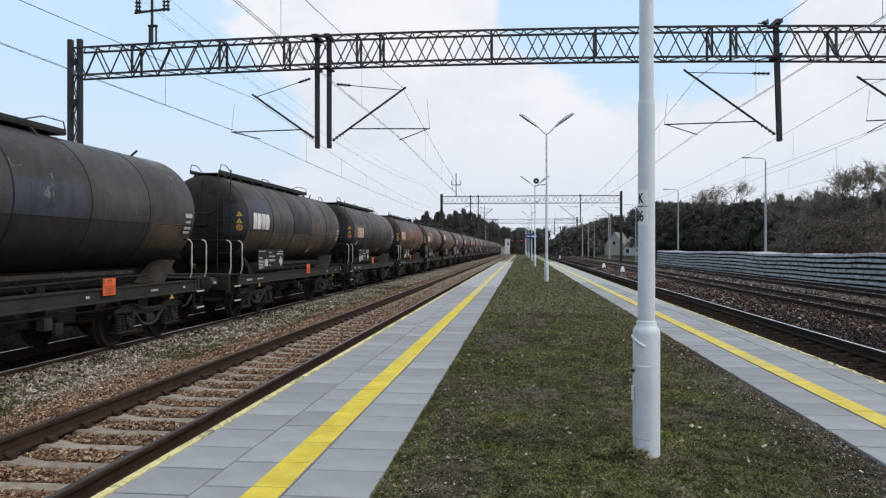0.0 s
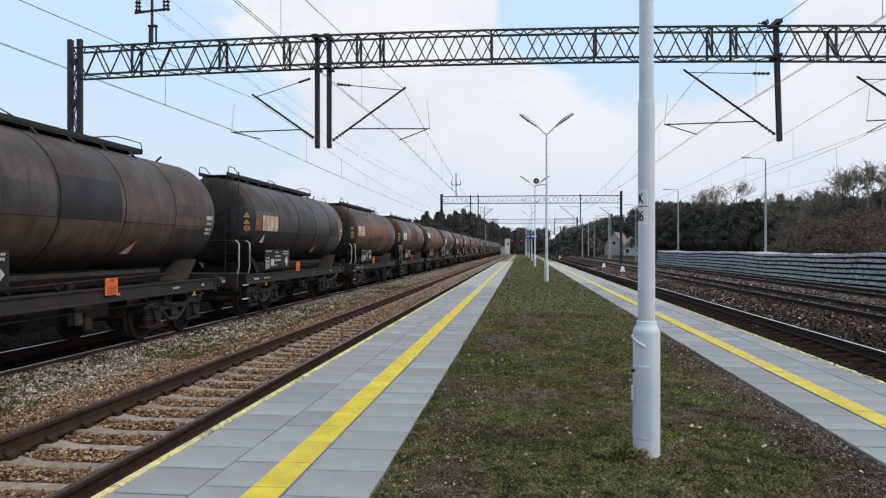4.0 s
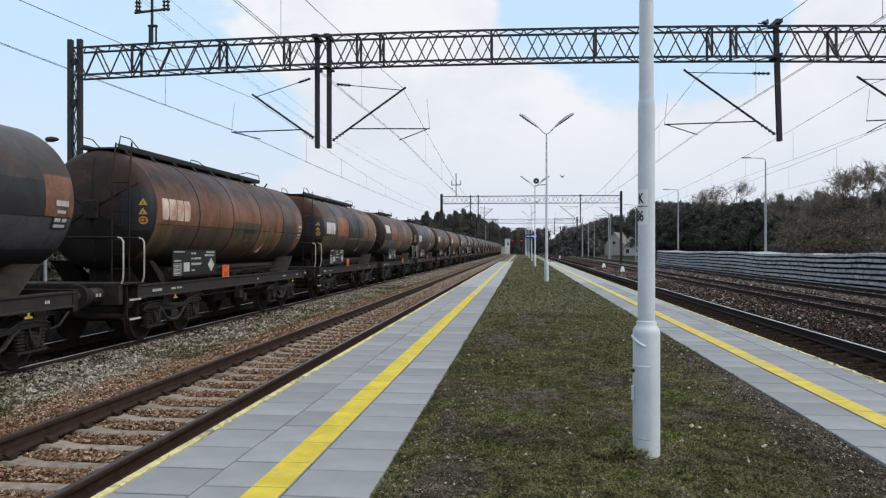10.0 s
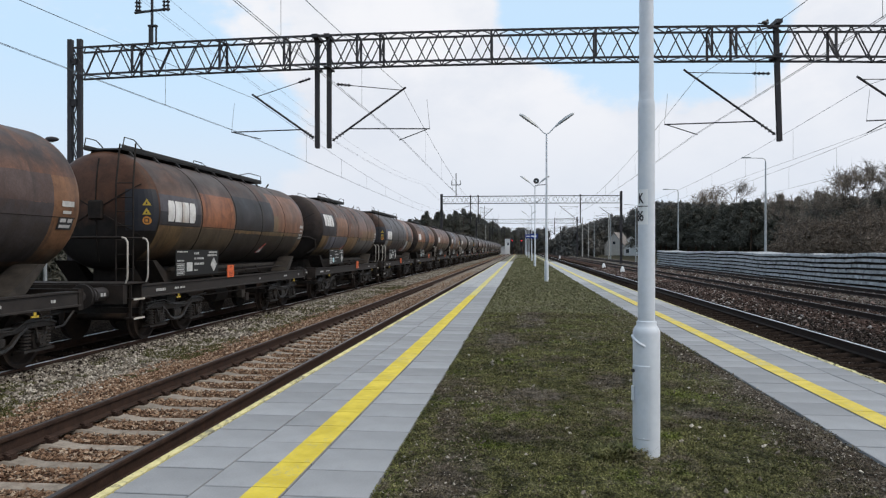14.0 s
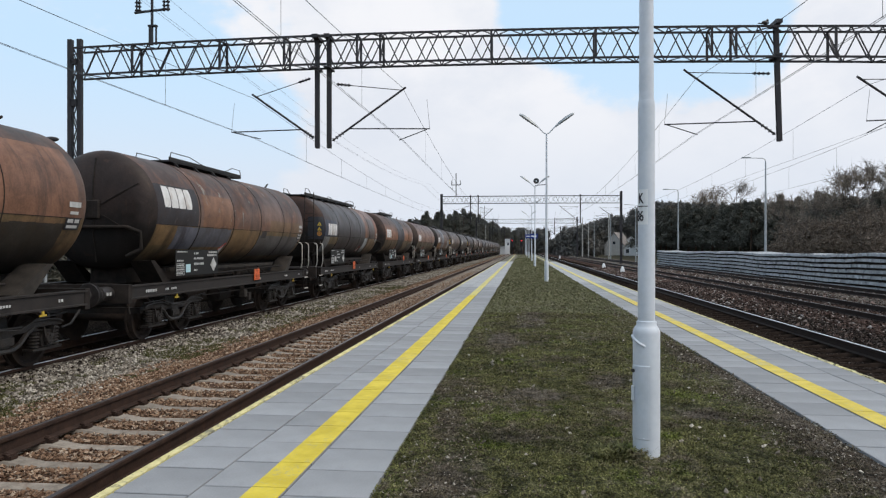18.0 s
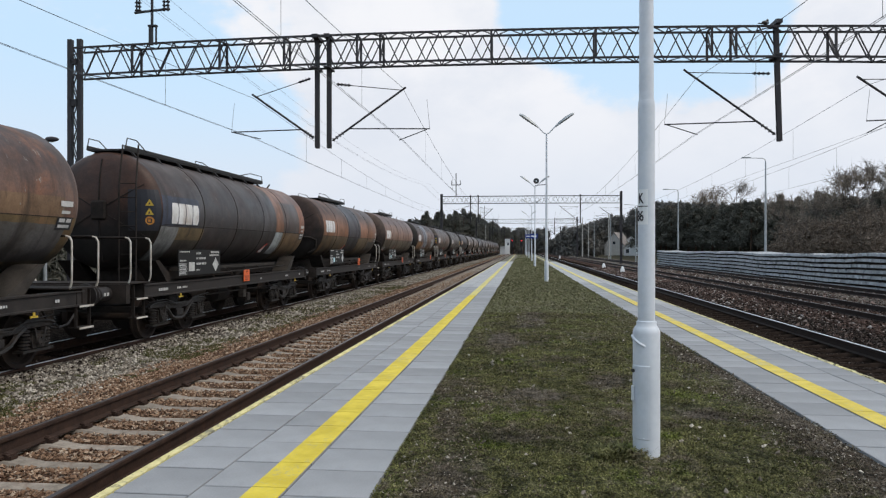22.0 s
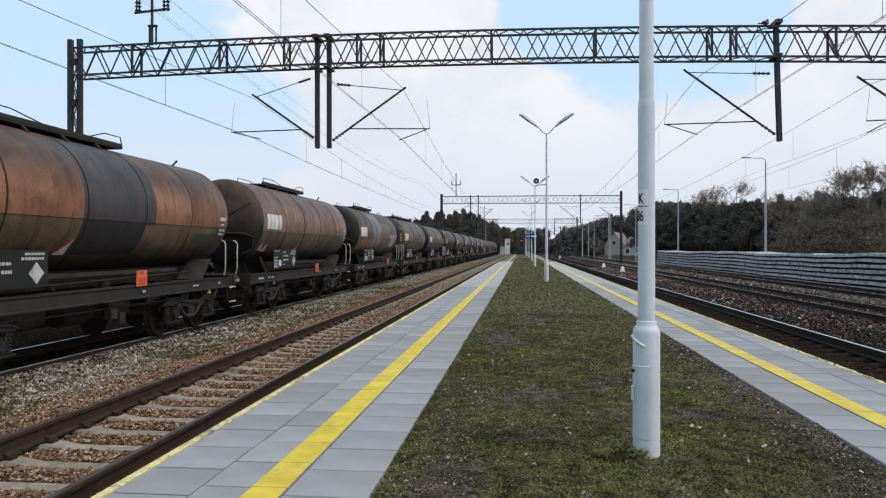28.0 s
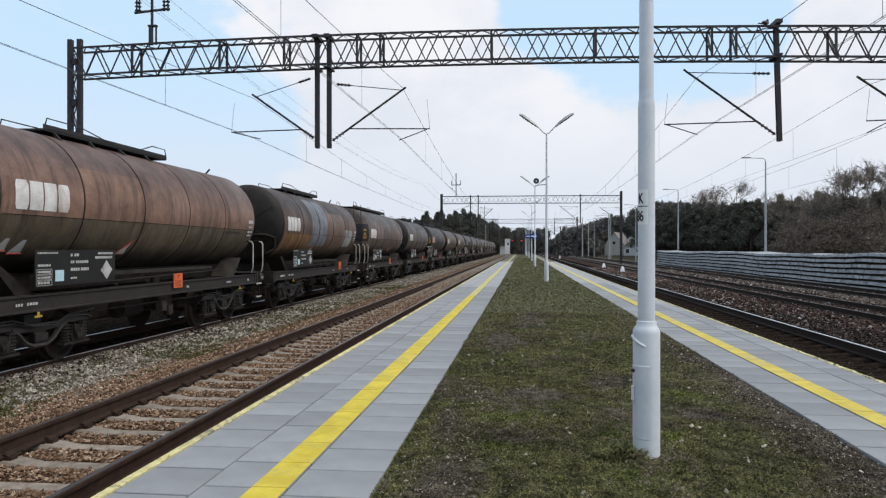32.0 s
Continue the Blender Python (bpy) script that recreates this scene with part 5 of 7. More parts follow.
M_AMBER = surface("orange_warning_sign", (0.42, 0.17, 0.03), (0.58, 0.25, 0.04), 8, 0.6, 0, 0.1, 0.001, stain=(0.25, 0.14, 0.05))
M_NAVY = surface("navy_warning_field", (0.007, 0.008, 0.013), (0.015, 0.016, 0.024), 4, 0.6, 0, 0.1, 0.001, stain=(0.03, 0.025, 0.025))
M_PALE_BLUE = surface("pale_blue_paper", (0.42, 0.62, 0.68), (0.52, 0.70, 0.75), 6, 0.7)
M_RED = surface("red_triangle_edge", (0.35, 0.03, 0.02), (0.5, 0.05, 0.03), 6, 0.6)
M_GREY_PLATE = surface("dusty_grey_plate", (0.018, 0.016, 0.014), (0.058, 0.049, 0.042), 4, 0.85, 0, 0.2, 0.002, spec=0.2)
M_TOPDECK = surface("black_walkway_steel", (0.012, 0.012, 0.013), (0.035, 0.032, 0.030), 6, 0.7, 0.2, 0.2, 0.002)


def skin(m, y0, y1, z0, z1, lift=0.008, slant=0.0, n=5):
    """A field that hugs the side of the tank."""
    vs = []
    for i in range(n + 1):
        z = z0 + (z1 - z0) * i / n
        x = math.sqrt(max(0.0, (TANK_R + lift) ** 2 - (z - TANK_Z) ** 2))
        s = slant * (i / n)
        vs += [(x, y0 + s, z), (x, y1 + s, z)]
    m.add(vs, [(2 * i, 2 * i + 1, 2 * i + 3, 2 * i + 2) for i in range(n)])


def barrel_mesh(y0, y1):
    prof = [(0.02, y0 - 0.31), (0.35, y0 - 0.30), (0.65, y0 - 0.275), (0.9, y0 - 0.235), (1.07, y0 - 0.185), (1.17, y0 - 0.125), (1.232, y0 - 0.05), (TANK_R, y0 + 0.03)]
    prof += [(TANK_R, y) for y in (y0 + 2, y0 + 4, y0 + 6, y0 + 8)]
    prof += [(TANK_R, y1 - 0.03), (1.232, y1 + 0.05), (1.17, y1 + 0.125), (1.07, y1 + 0.185), (0.9, y1 + 0.235), (0.65, y1 + 0.275), (0.35, y1 + 0.30), (0.02, y1 + 0.31)]
    return Mesh().lathe_axis(prof, "y", 56, (0, 0, TANK_Z))


def bogie(root, yc, name="bogie"):
    """A two-axle bogie with coil springs; the wheelsets are parts that turn."""
    bolster = Mesh().box(-0.95, yc - 0.20, 0.56, 0.95, yc + 0.20, 0.86).box(-0.3, yc - 0.3, 0.84, 0.3, yc + 0.3, 1.0)
    bo = part("bogie", bolster, M_BOGIE, root, "greasy two-axle bogie")
    for sx in (-1, 1):
        m = Mesh()
        x0, x1 = sx * 0.96, sx * 1.08
        # a fish-bellied beam: thin over the axle boxes, deep at the bolster
        top = [(-1.34, 0.70), (-1.20, 0.745), (-0.95, 0.765), (-0.60, 0.76), (-0.42, 0.70), (0.42, 0.70), (0.60, 0.76), (0.95, 0.765), (1.20, 0.745), (1.34, 0.70)]
        low = [(1.34, 0.645), (1.20, 0.655), (0.62, 0.645), (0.46, 0.60), (0.16, 0.585), (0.12, 0.40), (-0.12, 0.40), (-0.16, 0.585), (-0.46, 0.60), (-0.62, 0.645), (-1.20, 0.655), (-1.34, 0.645)]
        prof = [(yc + p, q) for p, q in low[::-1]] + [(yc + p, q) for p, q in top[::-1]]
        m.extrude_x(prof, min(x0, x1), max(x0, x1))
        part("side_frame", m, M_BOGIE, bo, bevel=0.012)
        rim = [(yc + p, q) for p, q in ((-0.66, 0.665), (-0.50, 0.58), (-0.33, 0.43), (-0.16, 0.365), (0.16, 0.365), (0.33, 0.43), (0.50, 0.58), (0.66, 0.665))]
        part("frame_flange", Mesh().pipe([(sx * 1.06, p, q) for p, q in rim], 0.042, 6), M_BOGIE, bo, smooth=50)
        part("top_flange", Mesh().pipe([(sx * 1.095, yc + p, q) for p, q in top], 0.022, 6), M_BOGIE, bo, smooth=50)
        part("brake_pipe", Mesh().pipe([(sx * 1.13, yc - 1.45, 0.80), (sx * 1.14, yc - 0.70, 0.82), (sx * 1.15, yc - 0.30, 0.70), (sx * 1.15, yc + 0.25, 0.66), (sx * 1.14, yc + 0.62, 0.80), (sx * 1.13, yc + 1.4, 0.84)], 0.014, 6), M_BOGIE, bo, smooth=50)
        for dy in (-0.9, 0.9):
            b = Mesh().extrude_x([(yc + dy - 0.13, 0.34), (yc + dy + 0.13, 0.34), (yc + dy + 0.16, 0.46), (yc + dy + 0.12, 0.60), (yc + dy - 0.12, 0.60), (yc + dy - 0.16, 0.46)], min(sx * 0.95, sx * 1.12), max(sx * 0.95, sx * 1.12))
            b.box(sx * 1.04 - 0.09, yc + dy - 0.36, 0.285, sx * 1.04 + 0.09, yc + dy + 0.36, 0.325)
            b.bar((sx * 1.15, yc + dy - 0.13, 0.66), (sx * 1.15, yc + dy - 0.05, 0.36), 0.03, 0.03).bar((sx * 1.15, yc + dy + 0.13, 0.66), (sx * 1.15, yc + dy + 0.06, 0.40), 0.03, 0.03)
            b.tube((sx * 1.10, yc + dy, 0.46), (sx * 1.19, yc + dy, 0.46), 0.105, 0.09, 14)
            for ba in range(3):
                b.tube((sx * 1.2, yc + dy + 0.06 * math.cos(ba * 2.1), 0.46 + 0.06 * math.sin(ba * 2.1)), (sx * 1.215, yc + dy + 0.06 * math.cos(ba * 2.1), 0.46 + 0.06 * math.sin(ba * 2.1)), 0.015, n=6)
            part("axle_box", b, M_BOGIE, bo, bevel=0.0)
            for ds in (-0.24, 0.24):
                s = Mesh()
                prof = []
                for k in range(6):
                    prof += [(0.052, 0.330 + k * 0.052), (0.088, 0.344 + k * 0.052), (0.088, 0.362 + k * 0.052), (0.052, 0.376 + k * 0.052)]
                s.lathe_z(prof, 12, sx * 1.05, yc + dy + ds)
                part("coil_spring", s, M_BOGIE, bo)
        part("pivot_guard", Mesh().box(sx * 1.09 - 0.02, yc - 0.16, 0.44, sx * 1.09 + 0.02, yc + 0.16, 0.56), M_BOGIE, bo, bevel=0.006)
        for dy in (-0.46, 0.46):
            part("brake_hanger", Mesh().bar((sx * 0.75, yc + dy * 0.87, 0.80), (sx * 0.75, yc + dy, 0.36), 0.06), M_BOGIE, bo)
            part("brake_shoe", Mesh().box(sx * 0.75 - 0.06, yc + dy - 0.05, 0.34, sx * 0.75 + 0.06, yc + dy + 0.04, 0.62), M_WHEEL, bo, bevel=0.02)
    for dy in (-1.3, 1.3):
        part("end_transom", Mesh().box(-1.0, yc + dy - 0.05, 0.58, 1.0, yc + dy + 0.05, 0.70), M_BOGIE, bo)
    for dy in (-0.9, 0.9):
        w = Mesh()
        w.lathe_axis([(0.075, -0.98), (0.08, 0.98)], "x", 12)
        for sx in (-1, 1):
            a, b = sx * 0.68, sx * 0.82
            prof = [(0.10, a), (0.12, a), (0.36, a + sx * 0.02), (0.42, a), (0.49, a), (0.488, a + sx * 0.03), (0.463, a + sx * 0.04), (0.458, b), (0.40, b), (0.36, a + sx * 0.07), (0.15, a + sx * 0.09), (0.13, b), (0.09, b)]
            w.lathe_axis(prof, "x", 28)
            # cast marks on the disc, which show its turning
            for ka in range(3):
                ang = ka * math.tau / 3
                w.tube((a + sx * 0.02, 0.26 * math.cos(ang), 0.26 * math.sin(ang)), (b - sx * 0.035, 0.26 * math.cos(ang), 0.26 * math.sin(ang)), 0.03, n=6)
        ws = part("wheelset", w, M_WHEEL, bo, "pair of steel wheels on an axle", smooth=30, at=pose(0, yc + dy, 0.46))
        SPIN.append(ws)
    return bo


SPIN = []


def buffer_pair(root, y_face, sign, stock):
    """Two buffers at one end; sign -1: the end towards -y."""
    for sx in (-1, 1):
        x, z = sx * 0.875, 1.05
        f = lambda d: y_face - sign * d
        b = part("buffer", Mesh().lathe_axis([(0.13, f(0.62)), (0.13, f(0.28)), (0.105, f(0.27)), (0.095, f(0.06))], "y", 18, (x, 0, z)), M_BUFFER, root, smooth=40)
        part("buffer_head", Mesh().lathe_axis([(0.10, f(0.06)), (0.22, f(0.05)), (0.225, f(0.035)), (0.15, f(0.008)), (0.02, f(0.0))], "y", 24, (x, 0, z)), M_BUFFER, b, smooth=40)
        if sx == 1:
            for d in (0.5, 0.40):
                part("buffer_mark", Mesh().box(x + 0.128, min(f(d), f(d - 0.06)), z - 0.03, x + 0.134, max(f(d), f(d - 0.06)), z + 0.03), M_MARK, b, "chalky white marking")
    m = Mesh().bar((0, y_face - sign * 0.62, 1.02), (0, y_face - sign * 0.30, 1.02), 0.07, 0.10).bar((0, y_face - sign * 0.30, 1.06), (0, y_face - sign * 0.22, 1.15), 0.06)
    m.bar((0.0, y_face - sign * 0.34, 0.98), (0.0, y_face - sign * 0.05, 0.80), 0.10, 0.05)
    part("coupling", m, M_BUFFER, root)
    for sx in (-1, 1):
        pts = [(sx * 0.38, y_face - sign * 0.60, 0.92), (sx * 0.38, y_face - sign * 0.44, 0.70), (sx * 0.34, y_face - sign * 0.26, 0.50), (sx * 0.30, y_face - sign * 0.04, 0.46)]
        part("brake_hose", Mesh().pipe(pts, 0.022, 8), M_BUFFER, root)
    part("headstock", Mesh().box(-1.28, min(y_face - sign * 0.62, y_face - sign * 0.76), 0.86, 1.28, max(y_face - sign * 0.62, y_face - sign * 0.76), 1.22), M_UNDER, root)


def handrail(root, y, lower=1.30, top=2.12):
    """A rail across the platform, bent down at its sides, where it is painted white."""
    part("handrail", Mesh().pipe([(-1.18, y, top), (1.18, y, top)], 0.02, 8), M_UNDER, root)
    for sx in (-1, 1):
        pts = [(sx * 1.18, y, top), (sx * 1.25, y, top - 0.02), (sx * 1.29, y, top - 0.09), (sx * 1.29, y + 0.0, lower + 0.14), (sx * 1.26, y + 0.04, lower + 0.03), (sx * 1.22, y + 0.04, lower - 0.08)]
        part("handrail_end", Mesh().pipe(pts, 0.018, 8), M_HAND, root, "grimy white handrail end", smooth=50)


def walkway(root, y0, y1, hoops):
    z = TANK_Z + TANK_R + 0.015
    part("walkway", Mesh().box(-0.42, y0, z, 0.42, y1, z + 0.035), M_TOPDECK, root, "black steel top walkway")
    for sx in (-1, 1):
        part("toe_board", Mesh().box(sx * 0.42 - 0.012, y0, z + 0.035, sx * 0.42 + 0.012, y1, z + 0.11), M_TOPDECK, root)
        y = y0 + 0.3
        while y < y1:
            m = Mesh().bar((sx * 0.40, y, z), (sx * 0.55, y, TANK_Z + math.sqrt(TANK_R ** 2 - 0.55 ** 2) - 0.02), 0.05, 0.04)
            part("walkway_bracket", m, M_TOPDECK, root)
            y += 1.05
    for ya, yb, h in hoops:
        for sx in (-1, 1):
            part("walkway_rail", Mesh().pipe([(sx * 0.43, ya, z + 0.02), (sx * 0.43, ya + 0.08 * (1 if yb > ya else -1), z + h), (sx * 0.43, (ya + yb) / 2, z + h), (sx * 0.43, yb, z + 0.06)], 0.012, 6), M_TOPDECK, root)
    m = Mesh().lathe_z([(0.30, TANK_Z + TANK_R - 0.08), (0.30, z + 0.06), (0.34, z + 0.07), (0.34, z + 0.10), (0.2, z + 0.14), (0.03, z + 0.15)], 18, 0.0, (y0 + y1) / 2 + 0.6)
    part("manhole", m, M_TOPDECK, root, smooth=40)


def lettering(body, size, mat):
    """Letters standing on the plane x = 0, read from the +x side."""
    cu = bpy.data.curves.new("lettering", "FONT")
    cu.body, cu.size, cu.align_x = body, size, "CENTER"
    cu.extrude, cu.offset = 0.001, 0.004
    tmp = bpy.data.objects.new("lettering", cu)
    scene.collection.objects.link(tmp)
    me = bpy.data.meshes.new_from_object(tmp.evaluated_get(bpy.context.evaluated_depsgraph_get()))
    bpy.data.objects.remove(tmp)
    for v in me.vertices:
        v.co = (0.001 + v.co.z, v.co.x * 0.92, v.co.y)
    me.materials.clear()
    me.materials.append(mat)
    return me


def logo_mesh(y0, z0, size=1.0):
    """Four plain blocks that hug the tank, the outer two with cut corners."""
    m = Mesh()
    w, h, n = 0.335 * size, 0.45 * size, 6
    cut = lambda f: 0.03 + 0.10 * max(0.0, abs(2 * f - 1) - 0.66) / 0.34
    shapes = (lambda f: (cut(f), 0.98 - cut(f)), lambda f: (0.0, 0.96), lambda f: (0.02, 0.97), lambda f: (cut(f), 0.98 - cut(f)))
    for k, sh in enumerate(shapes):
        vs = []
        for i in range(n + 1):
            f = i / n
            z = z0 + h * f
            x = math.sqrt((TANK_R + 0.008) ** 2 - (z - TANK_Z) ** 2)
            a, b = sh(f)
            vs += [(x, y0 + (k + a * 0.96) * w, z), (x, y0 + (k + b * 0.96) * w, z)]
        m.add(vs, [(2 * i, 2 * i + 1, 2 * i + 3, 2 * i + 2) for i in range(n)])
    return m.done("logo_field", M_LOGO)


def wagon(kind):
    """One tank wagon with its near buffers at y = 0. Kind 'A' has the brake platform at that end, 'B' at the other."""
    a = kind == "A"
    lob = 12.81 if a else 12.67
    root = thing("tank_wagon", "four-axle oil tank wagon, sooty and rust-stained", "tank wagon", group="tank wagons of the train")
    s0, s1 = (1.30, lob - 0.70) if a else (0.70, lob - 0.70)
    b0, b1 = (2.12, 12.10) if a else (1.82, 11.82)
    off = b0 - 2.0
    c0, c1 = (3.17, 10.37) if a else (2.90, 10.10)
    # frame
    for sx in (-1, 1):
        prof = [(sx * 1.06, 0.93), (sx * 1.29, 0.93), (sx * 1.29, 0.955), (sx * 1.265, 0.965), (sx * 1.265, 1.155), (sx * 1.29, 1.165), (sx * 1.29, 1.19), (sx * 1.06, 1.19)]
        part("sole_bar", Mesh().extrude_y(prof, s0, s1), M_SOLE, root)
    part("centre_sill", Mesh().box(-0.28, 0.7, 0.86, 0.28, lob - 0.7, 1.18).box(-1.06, c0 - 0.35, 1.0, 1.06, c0 + 0.35, 1.17).box(-1.06, c1 - 0.35, 1.0, 1.06, c1 + 0.35, 1.17), M_UNDER, root)
    part("cradle", Mesh().box(-0.40, b0 + 0.25, 1.18, 0.40, b1 - 0.25, 1.50), M_UNDER, root)
    part("brake_gear", Mesh().box(-0.42, c0 + 1.45, 0.52, 0.42, c1 - 1.45, 0.88).box(-0.95, c0 + 2.0, 0.62, -0.45, c1 - 2.2, 0.95), M_UNDER, root, bevel=0.03)
    buffer_pair(root, 0.0, -1, M_UNDER)
    buffer_pair(root, lob, 1, M_UNDER)
    bogie(root, c0)
    bogie(root, c1)
    # tank
    tank = part("tank", barrel_mesh(b0, b1), TANKS[0], root, smooth=30)
    tank.material_slots[0].link = "OBJECT"
    for ry in RINGS[1:-1]:
        w = 0.017 if ry < 7 else 0.009
        part("weld_belt", Mesh().lathe_axis([(TANK_R - 0.01, ry + off - w - 0.004), (TANK_R + 0.006, ry + off - w), (TANK_R + 0.006, ry + off + w), (TANK_R - 0.01, ry + off + w + 0.004)], "y", 56, (0, 0, TANK_Z)), M_UNDER, tank, smooth=30)
    for sx in (-1, 1):
        xs = sx * math.sqrt(TANK_R ** 2 - (2.42 - TANK_Z) ** 2)
        part("long_seam", Mesh().box(min(xs - 0.02, xs + 0.004 * sx), b0 + 0.06, 2.414, max(xs - 0.02, xs + 0.004 * sx), b1 - 0.06, 2.426), M_UNDER, tank)
        part("tank_bearer", Mesh().box(sx * 0.80 - 0.05, c0 + 0.2, 1.40, sx * 0.80 + 0.05, c1 - 0.2, 1.475), M_GREY_PLATE, root)
        for yy in (5.2, 6.4, 7.6, 8.6):
            part("bearer_stay", Mesh().bar((sx * 0.98, yy + 0.12, 1.19), (sx * 0.82, yy, 1.42), 0.035), M_UNDER, root)
    for k, ang in enumerate((90, 150, 210, 270, 330, 30)):
        ca, sa = math.cos(radians(ang)), math.sin(radians(ang))
        m = Mesh().bar((0.2 * ca, b0 - 0.31, TANK_Z + 0.2 * sa), (0.66 * ca, b0 - 0.28, TANK_Z + 0.66 * sa), 0.03, 0.02).bar((0.66 * ca, b0 - 0.28, TANK_Z + 0.66 * sa), (1.07 * ca, b0 - 0.19, TANK_Z + 1.07 * sa), 0.03, 0.02)
        part("end_seam", m, M_UNDER, tank)
    part("end_boss", Mesh().box(-0.16, b0 - 0.36, TANK_Z - 0.2, 0.16, b0 - 0.27, TANK_Z + 0.2), M_UNDER, tank, bevel=0.03)
    for sy, yy in ((1, c0 - 0.55), (-1, c1 + 0.55)):
        for sx in (-1, 1):
            ya, yb = (yy - sy * 0.55), (yy + sy * 0.25)
            prof = [(ya, 1.66), (ya + sy * 0.16, 1.66), (yb + sy * 0.10, 1.19), (yb - sy * 0.30, 1.19)]
            if sy > 0:
                prof = prof[::-1]
            part("saddle", Mesh().extrude_x(prof, min(sx * 0.62, sx * 1.10), max(sx * 0.62, sx * 1.10)), M_UNDER if sy > 0 else M_GREY_PLATE, root, "sloping saddle plate")
    # top
    if a:
        walkway(root, b0 - 0.05, b0 + 8.1, [(b0 - 0.05, b0 + 0.85, 0.27), (b0 + 3.2, b0 + 4.2, 0.17), (b0 + 8.1, b0 + 6.0, 0.24)])
    else:
        walkway(root, b0 + 2.1, b0 + 6.5, [(b0 + 2.1, b0 + 4.2, 0.22), (b0 + 6.5, b0 + 5.2, 0.24)])
    part("lamp_iron", Mesh().bar((0.25, b1 - 1.0, TANK_Z + TANK_R - 0.06), (0.25, b1 - 0.72, TANK_Z + TANK_R + 0.11), 0.035), M_UNDER, root)
    # platform end
    pe = 0.76 if a else lob - 1.07
    part("end_platform", Mesh().box(-1.28, pe - 0.06, 1.223, 1.28, pe + 0.82, 1.245), M_UNDER, root)
    handrail(root, pe)
    handrail(root, pe + 0.76)
    for sx in (-1, 1):
        ys = pe + 0.36
        for k, zz in enumerate((0.93, 0.56)):
            part("step", Mesh().box(sx * 1.22 - 0.10, ys - 0.20, zz - 0.012, sx * 1.22 + 0.10, ys + 0.20, zz + 0.012), M_UNDER, root)
            part("step_edge", Mesh().box(sx * 1.322, ys - 0.20, zz - 0.018, sx * 1.334, ys + 0.20, zz + 0.016), M_HAND, root, "white step edge")
        for dy in (-0.19, 0.19):
            part("step_hanger", Mesh().bar((sx * 1.25, ys + dy, 0.56), (sx * 1.25, ys + dy, 1.2), 0.02, 0.05), M_UNDER, root)
    if a:
        for dx in (0.55, 0.92):
            lad = Mesh().pipe([(dx, 1.62, 1.2), (dx, 1.62, 3.2), (dx * 0.92, 1.85, TANK_Z + TANK_R + 0.10)], 0.018, 6)
            part("ladder_rail", lad, M_UNDER, root)
        for k in range(7):
            part("ladder_rung", Mesh().tube((0.55, 1.62, 1.5 + k * 0.29), (0.92, 1.62, 1.5 + k * 0.29), 0.011, n=6), M_UNDER, root)
        # the signs follow the curve of the dished end
        rad, dep = (0.0, 0.35, 0.65, 0.9, 1.07, 1.17, 1.232, 1.255), (0.31, 0.30, 0.275, 0.235, 0.185, 0.125, 0.05, -0.03)

        def on_head(x, z, lift):
            return (x, b0 - float(np.interp(math.hypot(x, z - TANK_Z), rad, dep)) - lift, z)

        f, n = Mesh(), 9
        for i in range(n):
            for j in range(n):
                cells = [(i, j), (i + 1, j), (i + 1, j + 1), (i, j + 1)]
                quad = []
                for ci, cj in cells:
                    z = 2.28 + 0.86 * cj / n
                    xe = math.sqrt(1.235 ** 2 - (z - TANK_Z) ** 2)
                    quad.append(on_head(0.62 + (xe - 0.62) * ci / n, z, 0.010))
                f.add(quad, [(0, 1, 2, 3)])
        part("warning_field", f, M_NAVY, tank, "navy field with warning signs")
        for zz in (2.80, 2.61):
            part("warning_sign", Mesh().add([on_head(0.970, zz, 0.020), on_head(1.130, zz, 0.020), on_head(1.050, zz + 0.14, 0.020)], [(0, 1, 2)]), M_HAZARD, tank, "yellow triangular warning sign")
            part("sign_mark", Mesh().add([on_head(1.030, zz + 0.025, 0.026), on_head(1.070, zz + 0.025, 0.026), on_head(1.053, zz + 0.085, 0.026)], [(0, 1, 2)]), M_BLACK, tank)
        ring = [on_head(1.050 + 0.082 * math.cos(k * math.tau / 18), 2.49 + 0.086 * math.sin(k * math.tau / 18), 0.018) for k in range(18)]
        part("warning_disc", Mesh().add(ring, [tuple(range(18))]), M_AMBER, tank, "orange round warning sign")
        for h, lift, mt in ((0.044, 0.024, M_BLACK), (0.026, 0.029, M_AMBER)):
            part("disc_mark", Mesh().add([on_head(1.050 - h, 2.49 - h, lift), on_head(1.050 + h, 2.49 - h, lift), on_head(1.050 + h, 2.49 + h, lift), on_head(1.050 - h, 2.49 + h, lift)], [(0, 1, 2, 3)]), mt, tank)
    else:
        part("end_pipe", Mesh().pipe([(-0.9, b0 - 0.34, 2.35), (0.75, b0 - 0.34, 2.35), (0.98, b0 - 0.22, 2.25), (0.98, b0 - 0.2, 1.9), (0.7, b0 - 0.26, 1.75)], 0.040, 12), M_UNDER, root, smooth=50)
        part("uncoupling_rail", Mesh().pipe([(-1.2, 0.66, 0.80), (1.26, 0.66, 0.80), (1.30, 0.62, 0.66)], 0.018, 6), M_UNDER, root)
    # markings on both sides are alike; the camera's side is +x
    lg = part("logo_field", logo_mesh(2.45, 2.46), None, tank, "white block shapes of a painted logo")
    lg.material_slots[0].link = "OBJECT"
    bx = 1.295
    by = 2.66 if a else 2.45
    bd = part("data_board", Mesh().box(bx, by, 1.31, bx + 0.02, by + 2.2, 1.88), M_BOARD, root, "black data board with white markings", bevel=0.004)
    e0, e1 = bx + 0.021, bx + 0.024
